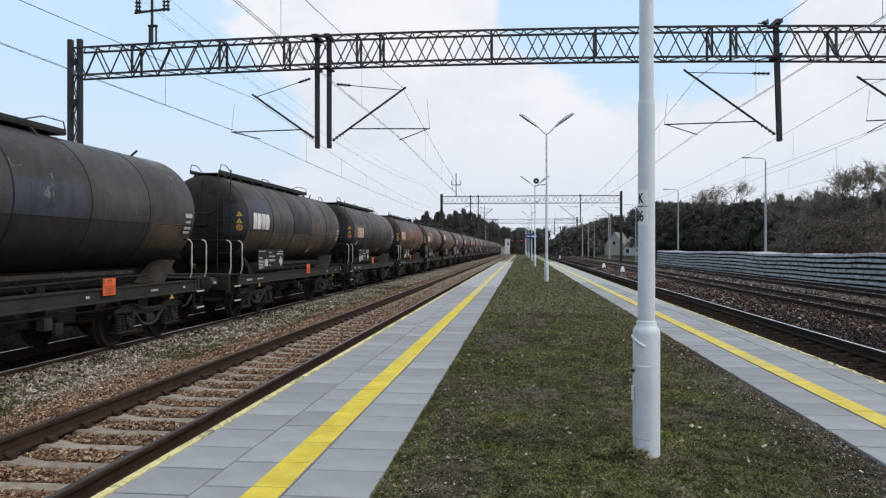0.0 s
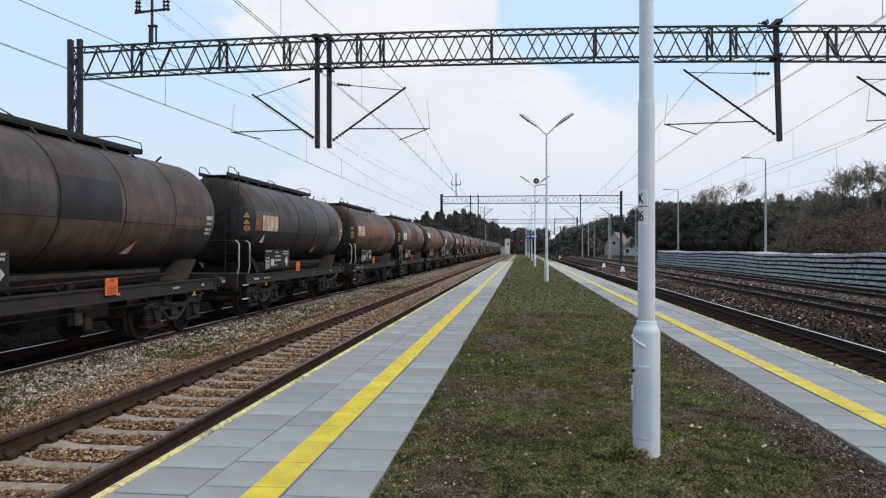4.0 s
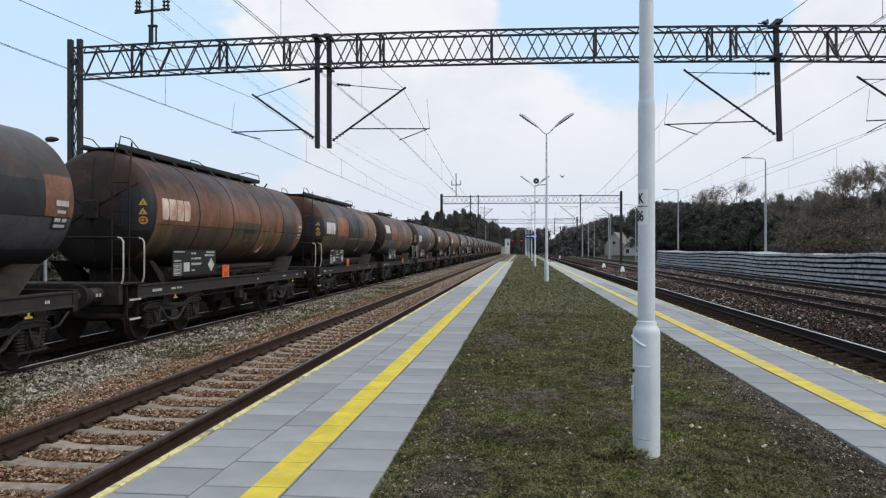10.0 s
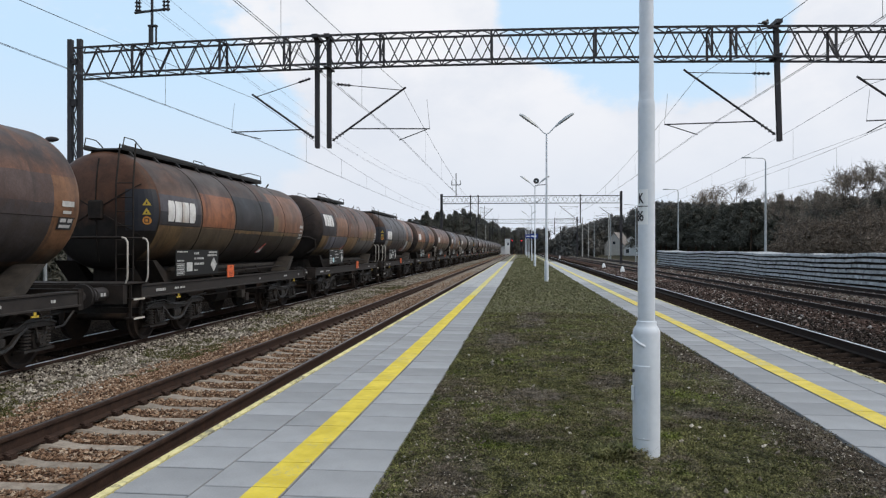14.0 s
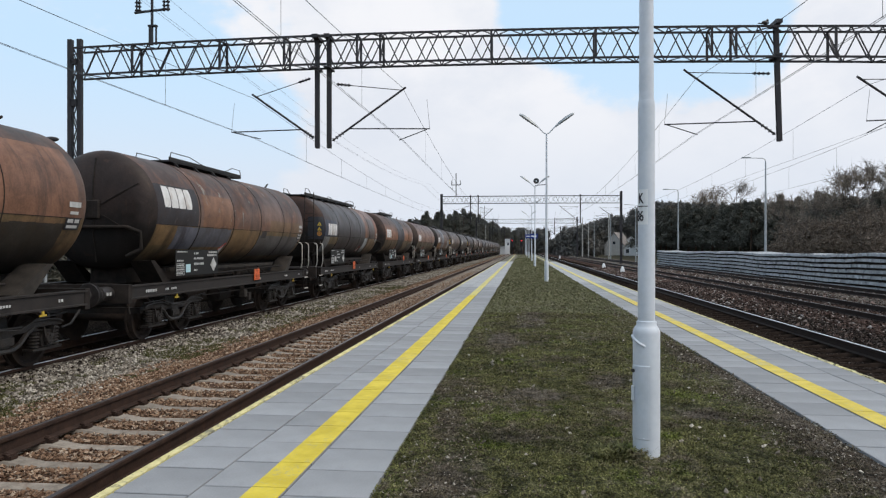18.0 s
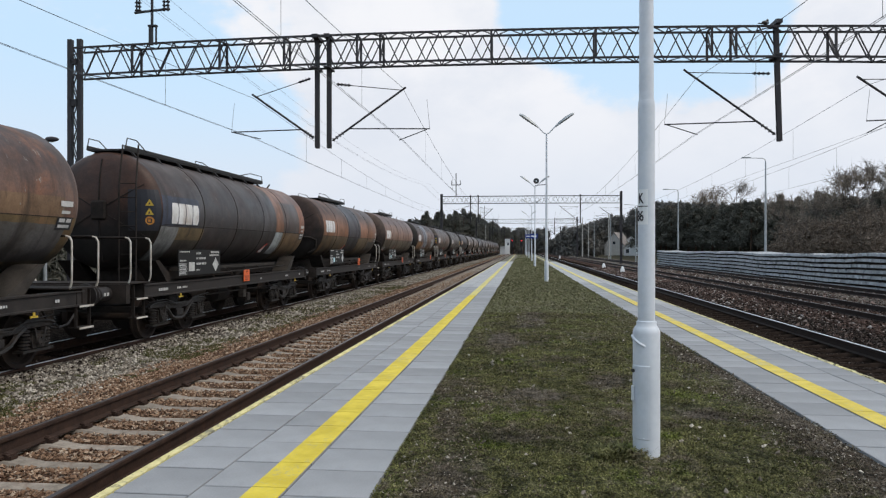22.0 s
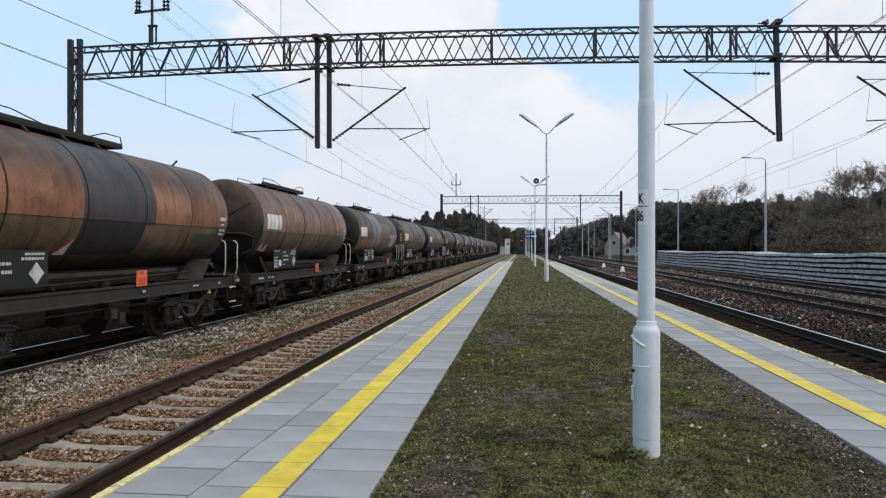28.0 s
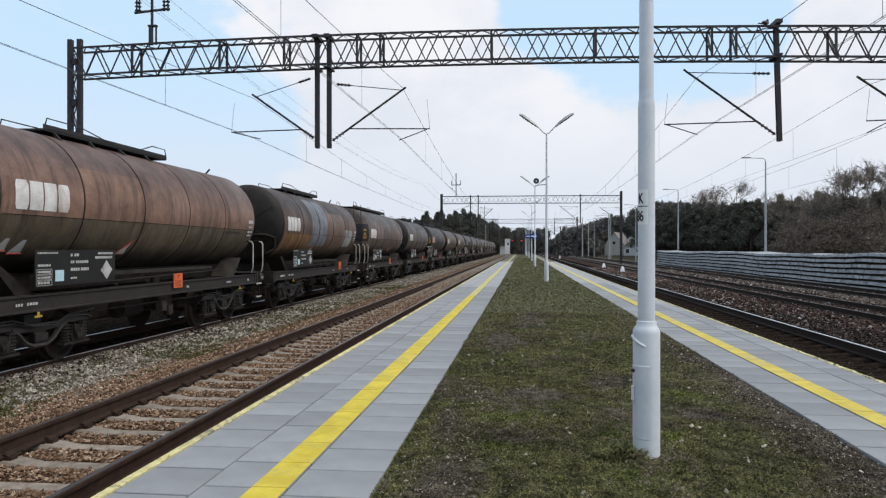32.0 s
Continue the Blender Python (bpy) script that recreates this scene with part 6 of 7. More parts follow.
    for y, z, ln, h in ((0.05, 1.82, 0.52, 0.035), (0.88, 1.77, 0.07, 0.06), (0.98, 1.77, 0.15, 0.06), (0.88, 1.655, 0.10, 0.06), (1.02, 1.655, 0.34, 0.06), (0.88, 1.53, 0.24, 0.065), (1.16, 1.53, 0.22, 0.065),
                        (0.88, 1.40, 0.17, 0.04), (1.66, 1.80, 0.46, 0.05), (1.58, 1.725, 0.54, 0.055), (0.06, 1.62, 0.30, 0.045), (0.06, 1.52, 0.30, 0.045), (0.06, 1.43, 0.30, 0.045), (0.06, 1.345, 0.30, 0.05)):
        bars, p = Mesh(), 0.0
        while p < ln - 0.02:
            q = min(ln, p + 0.03 + 0.035 * ((p * 37.0 + z * 11.0) % 1.0))
            bars.box(e0, by + y + p, z + h * 0.12, e1, by + y + q, z + h * 0.88)
            p = q + 0.016
        part("writing_line", bars, M_MARK, bd, "chalky white line of small writing")
    m = Mesh().add([(e1, by + 1.92, 1.36), (e1, by + 2.10, 1.53), (e1, by + 1.92, 1.70), (e1, by + 1.74, 1.53)], [(0, 1, 2, 3)])
    part("hazard_diamond", m, M_MARK, bd, "white diamond hazard label")
    m = Mesh().box(e0, by + 0.50, 1.40, e1, by + 0.78, 1.60) if a else Mesh().box(e0, by + 0.48, 1.38, e1, by + 0.70, 1.56)
    part("paper_label", m, M_MARK if a else M_PALE_BLUE, bd, "white paper label" if a else "pale blue paper label")
    for z0, z1 in ((1.325, 1.405), (1.415, 1.495), (1.505, 1.585)):
        m = Mesh()
        for p, q, u, v in ((0.03, z0, 0.40, z0 + 0.007), (0.03, z1 - 0.007, 0.40, z1), (0.03, z0, 0.037, z1), (0.393, z0, 0.40, z1)):
            m.box(e0, by + p, q, e1, by + u, v)
        part("box_outline", m, M_MARK, bd, "white outlined box")
    oy = 7.35 if a else 6.95
    op = part("hazard_plate", Mesh().box(1.30, oy - 0.20, 1.06, 1.315, oy + 0.20, 1.37), M_ORANGE, root, "orange hazard number plate", bevel=0.003)
    part("plate_divider", Mesh().box(1.3155, oy - 0.195, 1.21, 1.3175, oy + 0.195, 1.222), M_PLATE_MARK, op)
    for body, z in (("99", 1.242), ("3257", 1.088)):
        me = lettering(body, 0.155, M_PLATE_MARK)
        part("plate_number", me, None, op, "dark hazard number", at=pose(1.3155, oy, z))
    sm = Mesh()
    for y, ln, h in ((s0 + 0.55, 0.42, 0.07), (s0 + 1.35, 0.18, 0.05), (s0 + 1.6, 0.25, 0.05), (s1 - 4.4, 0.12, 0.06), (s1 - 2.2, 0.3, 0.05), (s1 - 0.8, 0.12, 0.06)):
        p = 0.0
        while p < ln - 0.015:
            q = min(ln, p + 0.03 + 0.03 * ((p * 29.0 + y) % 1.0))
            sm.box(1.2905, y + p, 1.06 - h * 0.4, 1.2925, y + q, 1.06 + h * 0.4)
            p = q + 0.018
    tagged(part("sole_marks", sm, M_MARK, root, "small chalky white markings"), kind="stuff")
    for y in (c0 - 0.35, c1 + 0.55):
        part("anchor_mark", Mesh().box(1.27, y, 0.86, 1.285, y + 0.05, 0.93).box(1.27, y - 0.06, 0.84, 1.285, y + 0.11, 0.87), M_HAZARD, root, "small yellow lifting mark")
    tri = Mesh()
    yy = 8.45 if a else 5.32
    x = math.sqrt((TANK_R + 0.012) ** 2 - (1.80 - TANK_Z) ** 2)
    x2 = math.sqrt((TANK_R + 0.012) ** 2 - (2.07 - TANK_Z) ** 2)
    tri.add([(x, yy, 1.80), (x, yy + 0.34, 1.80), (x2, yy + 0.34, 2.07)], [(0, 1, 2)])
    flag = part("warning_flag", tri, M_MARK, tank, "white and red triangular label")
    edge = Mesh()
    xa, xb = x + 0.004, x2 + 0.004
    edge.add([(xa, yy, 1.80), (xa, yy + 0.34, 1.80), (xa, yy + 0.32, 1.813), (xa, yy + 0.05, 1.813)], [(0, 1, 2, 3)])
    edge.add([(xa, yy, 1.80), (xa, yy + 0.035, 1.80), (xb, yy + 0.34, 2.045), (xb, yy + 0.34, 2.07)], [(0, 1, 2, 3)])
    part("flag_edge", edge, M_RED, flag, "red edge of the label")
    plate = Mesh()
    skin(plate, b1 - 0.50, b1 - 0.10, 2.22, 2.42, 0.010, n=2)
    part("class_plate", plate, M_BLACK, tank, "black plate with small white markings")
    for y0, y1, z0, z1 in ((0.46, 0.14, 2.60, 2.69), (0.42, 0.20, 2.48, 2.53), (0.45, 0.30, 2.34, 2.40), (0.26, 0.14, 2.34, 2.40), (0.45, 0.16, 2.25, 2.30)):
        ends = Mesh()
        skin(ends, b1 - y0, b1 - y1, z0, z1, 0.013, n=1)
        part("class_mark", ends, M_MARK, tank, "small white class marking")
    # gear between the bogies
    m = Mesh().lathe_axis([(0.03, 5.6), (0.19, 5.65), (0.19, 6.35), (0.03, 6.4)], "y", 16, (0.75, 0, 0.72))
    part("air_reservoir", m, M_UNDER, root, smooth=40)
    m = Mesh().lathe_axis([(0.16, 7.3), (0.16, 7.7), (0.06, 7.72), (0.05, 8.1)], "y", 14, (0.55, 0, 0.75))
    part("brake_cylinder", m, M_UNDER, root, smooth=40)
    part("outlet_valve", Mesh().tube((0.9, 6.9, 1.3), (0.9, 6.9, 0.62), 0.09, n=12).tube((0.9, 6.9, 0.66), (1.22, 6.9, 0.60), 0.075, n=12).box(1.2, 6.8, 0.5, 1.26, 7.0, 0.7), M_UNDER, root)
    part("valve_box", Mesh().box(1.10, 6.55, 0.60, 1.24, 6.75, 0.80), M_GREY_PLATE, root, "dusty grey brake changeover box")
    part("brake_rod", Mesh().tube((1.15, c0 + 1.2, 0.80), (1.15, c1 - 1.2, 0.80), 0.018, n=6).tube((0.3, c0 + 0.9, 0.55), (0.3, c1 - 0.9, 0.55), 0.02, n=6), M_UNDER, root)
    part("heating_pipe", Mesh().tube((1.12, b0 + 3.0, 1.30), (1.12, b1 - 1.8, 1.38), 0.02, n=6), M_UNDER, root)
    return root, lob


PAINTS = [8, 0, 1, 2, 3, 4, 5, 6, 7, 8, 9, 11, 10, 2, 11, 11, 0, 10, 10, 11, 10, 11, 1, 10, 11, 10]
KINDS = "AB" + "AAAA" + "B" + "A" + "BBB" + "ABABBAABABBAAB"
WAGON_LABELS = {0: "sooty near-black oil tank wagon with orange hazard plate", 1: "black-brown oil tank wagon with repainted black fields", 2: "charcoal oil tank wagon with a rusty logo field",
                3: "rusty orange-brown oil tank wagon with khaki belly", 4: "brown, black and khaki patchwork oil tank wagon", 5: "streaked brown oil tank wagon with grey patches",
                6: "dark grey oil tank wagon with pale repair patches", 7: "brown oil tank wagon with one black field", 8: "plain reddish brown oil tank wagon", 9: "dark brown oil tank wagon with a grey belt",
                10: "grey oil tank wagon with faded fields, dulled by painted haze", 11: "grey-brown oil tank wagon, dulled by painted haze"}
FIRST_FACE = 17.24     # near buffers of the first whole wagon at the start


# each wagon carries its hazard plate (y, rise) and logo (y, z) elsewhere
PLATE_AT = {1: (8.25, 0.0), 2: (7.52, 0.0), 3: (5.81, 0.11), 4: (5.47, 0.13), 5: (5.63, 0.12), 6: (7.30, -0.03), 7: (6.61, -0.03), 8: (7.50, 0.11), 9: (7.12, 0.0), 10: (8.6, 0.0)}
LOGO_AT = {2: (2.43, 2.47), 3: (2.64, 2.44), 4: (2.31, 2.52), 5: (2.42, 2.49), 6: (2.07, 2.79), 7: (2.48, 2.45), 8: (2.10, 2.56), 9: (2.08, 2.50), 10: (2.10, 2.50)}
EXTRA_FLAGS = {3: [(2.72, 2.10, 0.28, 0.22)], 9: [(1.98, 1.88, 0.26, 0.18), (2.34, 1.84, 0.30, 0.20)]}


def build_train():
    proto = {}
    spins = {}
    for kd in "AB":
        SPIN.clear()
        proto[kd] = wagon(kd)
        spins[kd] = [s.name for s in SPIN]
    cars = []
    y = FIRST_FACE - 12.67 - 12.81 - 0.4
    used = set()
    for k, kd in enumerate(KINDS):
        ob, lob = proto[kd]
        if kd in used:
            car = copy_thing(ob, pose(TRACK_T, y, DROP_T))
        else:
            car = ob
            car.matrix_basis = pose(TRACK_T, y, DROP_T)
            used.add(kd)
        p = PAINTS[k]
        tagged(car, WAGON_LABELS[p])
        for c in car.children_recursive:
            if c.name.split(".")[0] == "tank":
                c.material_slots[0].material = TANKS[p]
            elif c.name.startswith("logo_field"):
                if k in LOGO_AT:
                    c.data = logo_mesh(*LOGO_AT[k])
                    c.material_slots[0].link = "OBJECT"
                c.material_slots[0].material = M_LOGO_RUST if p in (2, 3) else M_LOGO
            elif c.name.startswith("hazard_plate") and k in PLATE_AT:
                c.location.y = PLATE_AT[k][0] - (7.35 if kd == "A" else 6.95)
                c.location.z = PLATE_AT[k][1]
        if k in EXTRA_FLAGS:
            hull = [c for c in car.children if c.name.split(".")[0] == "tank"][0]
            for fy, fz, w, h in EXTRA_FLAGS[k]:
                xa, xb = (math.sqrt((TANK_R + 0.012) ** 2 - (q - TANK_Z) ** 2) for q in (fz, fz + h))
                fl = part("warning_flag", Mesh().add([(xa, fy, fz), (xa, fy + w, fz), (xb, fy + w * 0.85, fz + h), (xb, fy + w * 0.55, fz + h)], [(0, 1, 2, 3)]), M_MARK, hull, "white and red warning label")
                part("flag_edge", Mesh().add([(xa + 0.003, fy - 0.02, fz - 0.02), (xa + 0.003, fy + w + 0.02, fz - 0.02), (xa + 0.003, fy + w + 0.02, fz), (xa + 0.003, fy, fz)], [(0, 1, 2, 3)]), M_RED, fl, "red edge of the label")
        cars.append((car, y))
        y += lob + (0.4 if k == 1 else 0.0)
    return cars


TRAIN = build_train()

# ---- stacked sleepers ----
M_STACK = surface("stacked_new_concrete", (0.33, 0.345, 0.365), (0.50, 0.515, 0.535), 3, 0.85, 0, 0.3, 0.004, vary=0.32, stain=(0.16, 0.16, 0.16))
M_TIMBER = surface("wet_spacer_timber", (0.02, 0.016, 0.013), (0.055, 0.042, 0.034), 5, 0.9)


def sleeper_stack():
    root = thing("sleeper_stack", "long stack of pale concrete sleepers in seven layers", "sleeper stack", pose(17.0, 0, -0.42))
    end = [(-0.147, 0.0), (0.147, 0.0), (0.143, 0.125), (0.125, 0.155), (-0.125, 0.155), (-0.143, 0.125)]
    me = Mesh()
    n = len(end)
    st = [(0.0, 1.0), (0.5, 1.0), (1.0, 0.84), (1.6, 0.84), (2.1, 1.0), (2.6, 1.0)]
    vs = [(x, y, z * s) for x, s in st for y, z in end]
    fs = []
    for k in range(len(st) - 1):
        fs += [(k * n + i, k * n + (i + 1) % n, (k + 1) * n + (i + 1) % n, (k + 1) * n + i) for i in range(n)]
    me.add(vs, fs + [tuple(range(n - 1, -1, -1)), tuple(range((len(st) - 1) * n, len(st) * n))])
    mesh = me.done("stacked_sleeper", M_STACK)
    base = np.array(me.v)
    wav = lambda y, lay: 0.05 * math.sin(y * 0.21 + 0.4) + 0.03 * math.sin(y * 0.55) + 0.012 * math.sin(y * 1.7 + lay)
    rest_v, rest_f, cnt, made = [], [], 0, 0
    for lay in range(7):
        y, z = 26.0, 0.12 + lay * 0.275
        while y < 94:
            jx = float(rng.normal(0, 0.032)) + 0.04 * math.sin(y * 0.13 + lay)
            zz = z + wav(y, lay) * (0.4 + 0.1 * lay)
            if y < 41 and made < 300:
                ob = new("stacked_sleeper", mesh)
                ob.parent = root
                ob.matrix_basis = pose(jx, y, zz)
                made += 1
            else:
                rest_v.append(base + np.array((jx, y, zz)))
                rest_f += [tuple(cnt + i for i in f) for f in me.f]
                cnt += len(base)
            y += 0.2975
    tagged(part("further_stack", raw_mesh("further_stack", np.concatenate(rest_v), rest_f, M_STACK), None, root), kind="stuff")
    for lay in range(7):
        for x in (0.32, 2.2):
            m = Mesh()
            ys = np.arange(25.8, 94.2, 2.0)
            h = [0.12 + lay * 0.275 + wav(y, lay) * (0.4 + 0.1 * lay) for y in ys]
            vs, fs = [], []
            for k, (y, zz) in enumerate(zip(ys, h)):
                vs += [(x - 0.05, y, zz - 0.118), (x + 0.05, y, zz - 0.118), (x + 0.05, y, zz - 0.002), (x - 0.05, y, zz - 0.002)]
                if k:
                    fs += [(4 * k - 4 + i, 4 * k - 4 + (i + 1) % 4, 4 * k + (i + 1) % 4, 4 * k + i) for i in range(4)]
            part("spacer_timber", m.add(vs, fs), M_TIMBER, root, "dark spacer timber")


sleeper_stack()

# ---- lamps and posts beyond the tracks ----
M_GALV = surface("galvanised_steel", (0.30, 0.32, 0.33), (0.44, 0.46, 0.47), 5, 0.5, 0.5, 0.1, 0.001)
M_CONCRETE_POST = surface("pale_concrete_post", (0.30, 0.29, 0.27), (0.44, 0.43, 0.40), 4, 0.85, 0, 0.3, 0.003)


def street_lamp(x, y, h, arm=-1.9):
    root = thing("street_lamp", "tall galvanised street lamp with a flat arm", "street lamp", pose(x, y, -0.47), "yard lamps")
    part("pole", Mesh().lathe_z([(0.11, 0), (0.10, 2.0), (0.055, h - 0.3)], 12), M_GALV, root, smooth=40)
    part("arm", Mesh().pipe([(0, 0, h - 0.35), (-0.04 * (1 if arm < 0 else -1), 0, h - 0.1), (math.copysign(0.25, arm), 0, h), (arm * 0.65, 0, h + 0.05)], 0.035, 8), M_GALV, root)
    part("lamp_head", Mesh().box(min(arm * 0.62, arm), -0.12, h + 0.02, max(arm * 0.62, arm), 0.12, h + 0.12), M_GALV, root, bevel=0.03)


for k, y in enumerate((62.5, 94.5, 126.5, 158.5, 190.5)):
    street_lamp(20.05 - 0.35 * k, y, 9.75)


def yard_lamp_left():
    root = thing("street_lamp", "grey street lamp with a rounded head beyond the train", "street lamp", pose(-26.15, 37.5, -0.47), "yard lamps")
    part("pole", Mesh().lathe_z([(0.10, 0), (0.06, 7.9)], 12), M_GALV, root, smooth=40)
    part("arm", Mesh().pipe([(0, 0, 7.85), (0.1, -0.1, 8.1), (0.35, -0.3, 8.22)], 0.035, 8), M_GALV, root)
    part("lamp_head", Mesh().lathe_axis([(0.03, -0.1), (0.14, 0.05), (0.16, 0.3), (0.10, 0.6), (0.02, 0.72)], "x", 14, (0.3, -0.3, 8.25)), M_GANTRY, root, smooth=40)


yard_lamp_left()


def yard_mast(x, y, h, mat, w=0.22):
    root = thing("catenary_mast", "slender concrete catenary mast beside a far track", "mast", pose(x, y, -0.47), "far masts")
    part("mast", Mesh().lathe_z([(w * 0.7, 0), (w * 0.42, h)], 10), mat, root, smooth=40)
    part("bracket", Mesh().bar((0, 0, h - 1.6), (-2.6, 0, h - 0.6), 0.07).bar((0, 0, h - 0.5), (-2.6, 0, h - 0.6), 0.05).bar((-0.6, 0, h - 1.9), (-3.0, 0, h - 1.95), 0.05), M_GANTRY, root)


for x, y, h in ((15.2, 215, 10.2), (14.8, 180, 10.0), (17.6, 150, 9.6), (14.4, 240, 10.0), (18.5, 205, 9.5), (13.6, 300, 10.0), (-11.0, 300, 10.0), (-11.0, 225, 9.8)):
    yard_mast(x, y, h, M_CONCRETE_POST)


def marker_block(x, y, h):
    m = Mesh().lathe_z([(0.26, 0), (0.22, h * 0.55), (0.10, h), (0.03, h + 0.02)], 4)
    solid("marker_block", m, M_WHITE, "small whitewashed concrete fouling marker between tracks", "marker", "fouling markers", at=pose(x, y, -0.30, 0, 0, 45))


marker_block(8.75, 64.5, 0.55)
marker_block(8.75, 79.0, 0.55)
marker_block(8.3, 160.0, 0.6)

# ---- signals, signs, buildings in the distance ----
M_PLASTER = surface("pale_plaster", (0.52, 0.48, 0.44), (0.66, 0.62, 0.57), 1.5, 0.9, 0, 0.2, 0.004)
M_ROOF = surface("weathered_roof", (0.17, 0.15, 0.14), (0.28, 0.255, 0.24), 2, 0.85)
M_GLASS_DARK = surface("dark_window_glass", (0.02, 0.025, 0.03), (0.04, 0.05, 0.06), 1, 0.1)
M_BLUE = surface("blue_enamel_sign", (0.012, 0.035, 0.20), (0.02, 0.05, 0.27), 3, 0.4)


def glow(name, colour, power):
    m, nt, b = shader(name)
    b.inputs["Base Color"].default_value = (*colour, 1)
    b.inputs["Emission Color"].default_value = (*colour, 1)
    b.inputs["Emission Strength"].default_value = power
    return m


M_RED_LIGHT = glow("red_signal_light", (1.0, 0.03, 0.04), 2.2)


def signal(x, y, z_light):
    root = thing("railway_signal", "colour-light railway signal showing red", "signal", pose(x, y, -0.47), "red signals")
    h = z_light + 0.47
    part("post", Mesh().lathe_z([(0.09, 0), (0.07, h + 0.9)], 10), M_GANTRY, root)
    part("signal_board", Mesh().box(-0.32, -0.10, h - 1.6, 0.32, -0.02, h + 0.8), M_BLACK, root, bevel=0.06)
    for k, dz in enumerate((0.45, 0.0, -0.45, -0.9)):
        part("lens_hood", Mesh().lathe_axis([(0.13, -0.36), (0.145, -0.36), (0.145, -0.10), (0.13, -0.10)], "y", 14, (0, 0, h + dz), caps=False), M_BLACK, root)
        part("lens", Mesh().lathe_axis([(0.02, -0.13), (0.125, -0.125)], "y", 16, (0, 0, h + dz)), M_RED_LIGHT if dz == 0 else M_GLASS_DARK, root, "glowing red lens" if dz == 0 else "")


signal(-2.35, 186.0, 3.95)
signal(0.0, 186.5, 3.95)


def station_board(x, y, z, w):
    root = thing("station_sign", "blue enamel station name board on a lamp post", "sign", pose(x, y, z), "station signs")
    part("board", Mesh().box(-w / 2, -0.04, -0.28, w / 2, 0.0, 0.28), M_BLUE, root, bevel=0.008)
    part("lettering_bar", Mesh().box(-w * 0.36, -0.046, -0.07, w * 0.36, -0.041, 0.07), M_WHITE, root, "white bar of lettering")


station_board(1.42, 83.85, 3.25, 0.85)
station_board(1.03, 110.25, 3.70, 0.95)


def signal_cabin():
    root = thing("signal_cabin", "small pale plastered lineside building with a flat roof", "building", pose(-5.3, 272, -0.47))
    part("wall", Mesh().box(-0.85, 0, 0, 0.95, 3.0, 6.0), M_WHITE, root)
    part("roof", Mesh().box(-1.0, -0.2, 6.0, 1.1, 3.2, 6.2), M_ROOF, root)
    part("annex", Mesh().box(-2.7, 0.4, 0, -0.86, 3.0, 3.6), M_WHITE, root, "low pale annex")
    part("annex_roof", Mesh().box(-2.8, 0.2, 3.6, -0.86, 3.2, 3.75), M_ROOF, root)
    w = part("window", Mesh().box(0.05, -0.03, 3.6, 0.6, 0.02, 4.6), M_GLASS_DARK, root)
    part("window_frame", Mesh().box(0.0, -0.05, 3.52, 0.65, -0.032, 3.6).box(0.0, -0.05, 4.6, 0.65, -0.032, 4.68), M_WHITE, w)


signal_cabin()


def house(x, y, rz, w, d, h, rise, mat, label, windows=2):
    root = thing("house", label, "house", pose(x, y, -0.47, 0, 0, rz))
    gable = [(-w / 2, 0), (w / 2, 0), (w / 2, h), (0, h + rise), (-w / 2, h)]
    part("wall", Mesh().extrude_y(gable, 0, d), mat, root)
    for sx in (-1, 1):
        part("roof", Mesh().extrude_y([(sx * (w / 2 + 0.4), h - 0.35), (sx * (w / 2 + 0.4), h - 0.17), (0, h + rise + 0.2), (0, h + rise + 0.02)], -0.4, d + 0.4), M_ROOF, root, "dark pitched roof slope")
    for wx in (-w / 4, w / 4)[:windows]:
        win = part("window", Mesh().box(wx - 0.5, -0.03, 0.9, wx + 0.5, 0.02, 2.2), M_GLASS_DARK, root)
        part("window_frame", Mesh().box(wx - 0.56, -0.06, 0.84, wx + 0.56, -0.032, 0.9).box(wx - 0.56, -0.06, 2.2, wx + 0.56, -0.032, 2.26), M_PLASTER, win)
    part("window", Mesh().box(-0.45, -0.03, h + 0.3, 0.45, 0.02, h + 1.3), M_GLASS_DARK, root)
    part("chimney", Mesh().box(0.6, d * 0.5, h + rise - 0.9, 1.1, d * 0.5 + 0.6, h + rise + 0.9), M_ROOF, root)


house(32.6, 262.0, -24, 7.0, 10.0, 3.6, 4.4, M_PLASTER, "pale plastered house with a steep pitched roof", 0)
house(36.4, 248.0, -10, 4.6, 7.0, 2.6, 2.0, M_WHITE, "small white plastered house with a pitched roof", 1)
house(39.5, 268.0, -10, 6.0, 6.0, 4.6, 2.4, M_WHITE, "white plastered house behind a smaller one")

# ---- trees ----
M_BARK = surface("grey_brown_bark", (0.055, 0.047, 0.040), (0.125, 0.108, 0.094), 3, 0.95, 0, 0.8, 0.02)
M_PINEBARK = surface("reddish_pine_bark", (0.04, 0.026, 0.018), (0.12, 0.075, 0.05), 3, 0.95, 0, 0.8, 0.02)
# needle tones lifted to stand in for haze over the wood
M_NEEDLES = scatter_mat("pine_needles", [(0, (0.085, 0.086, 0.072)), (0.5, (0.118, 0.117, 0.098)), (1, (0.150, 0.146, 0.126))], 0.9, 0.15)
M_TWIGS = scatter_mat("bare_twigs", [(0, (0.14, 0.115, 0.095)), (0.6, (0.25, 0.21, 0.175)), (1, (0.36, 0.31, 0.265))], 0.95, 0.1)
M_SCRUB = scatter_mat("dry_scrub", [(0, (0.115, 0.092, 0.072)), (0.5, (0.175, 0.140, 0.112)), (1, (0.260, 0.210, 0.176))], 0.95, 0.1)
M_PALE_SCRUB = scatter_mat("pale_dry_scrub", [(0, (0.16, 0.14, 0.11)), (1, (0.34, 0.31, 0.26))], 0.95, 0.1)


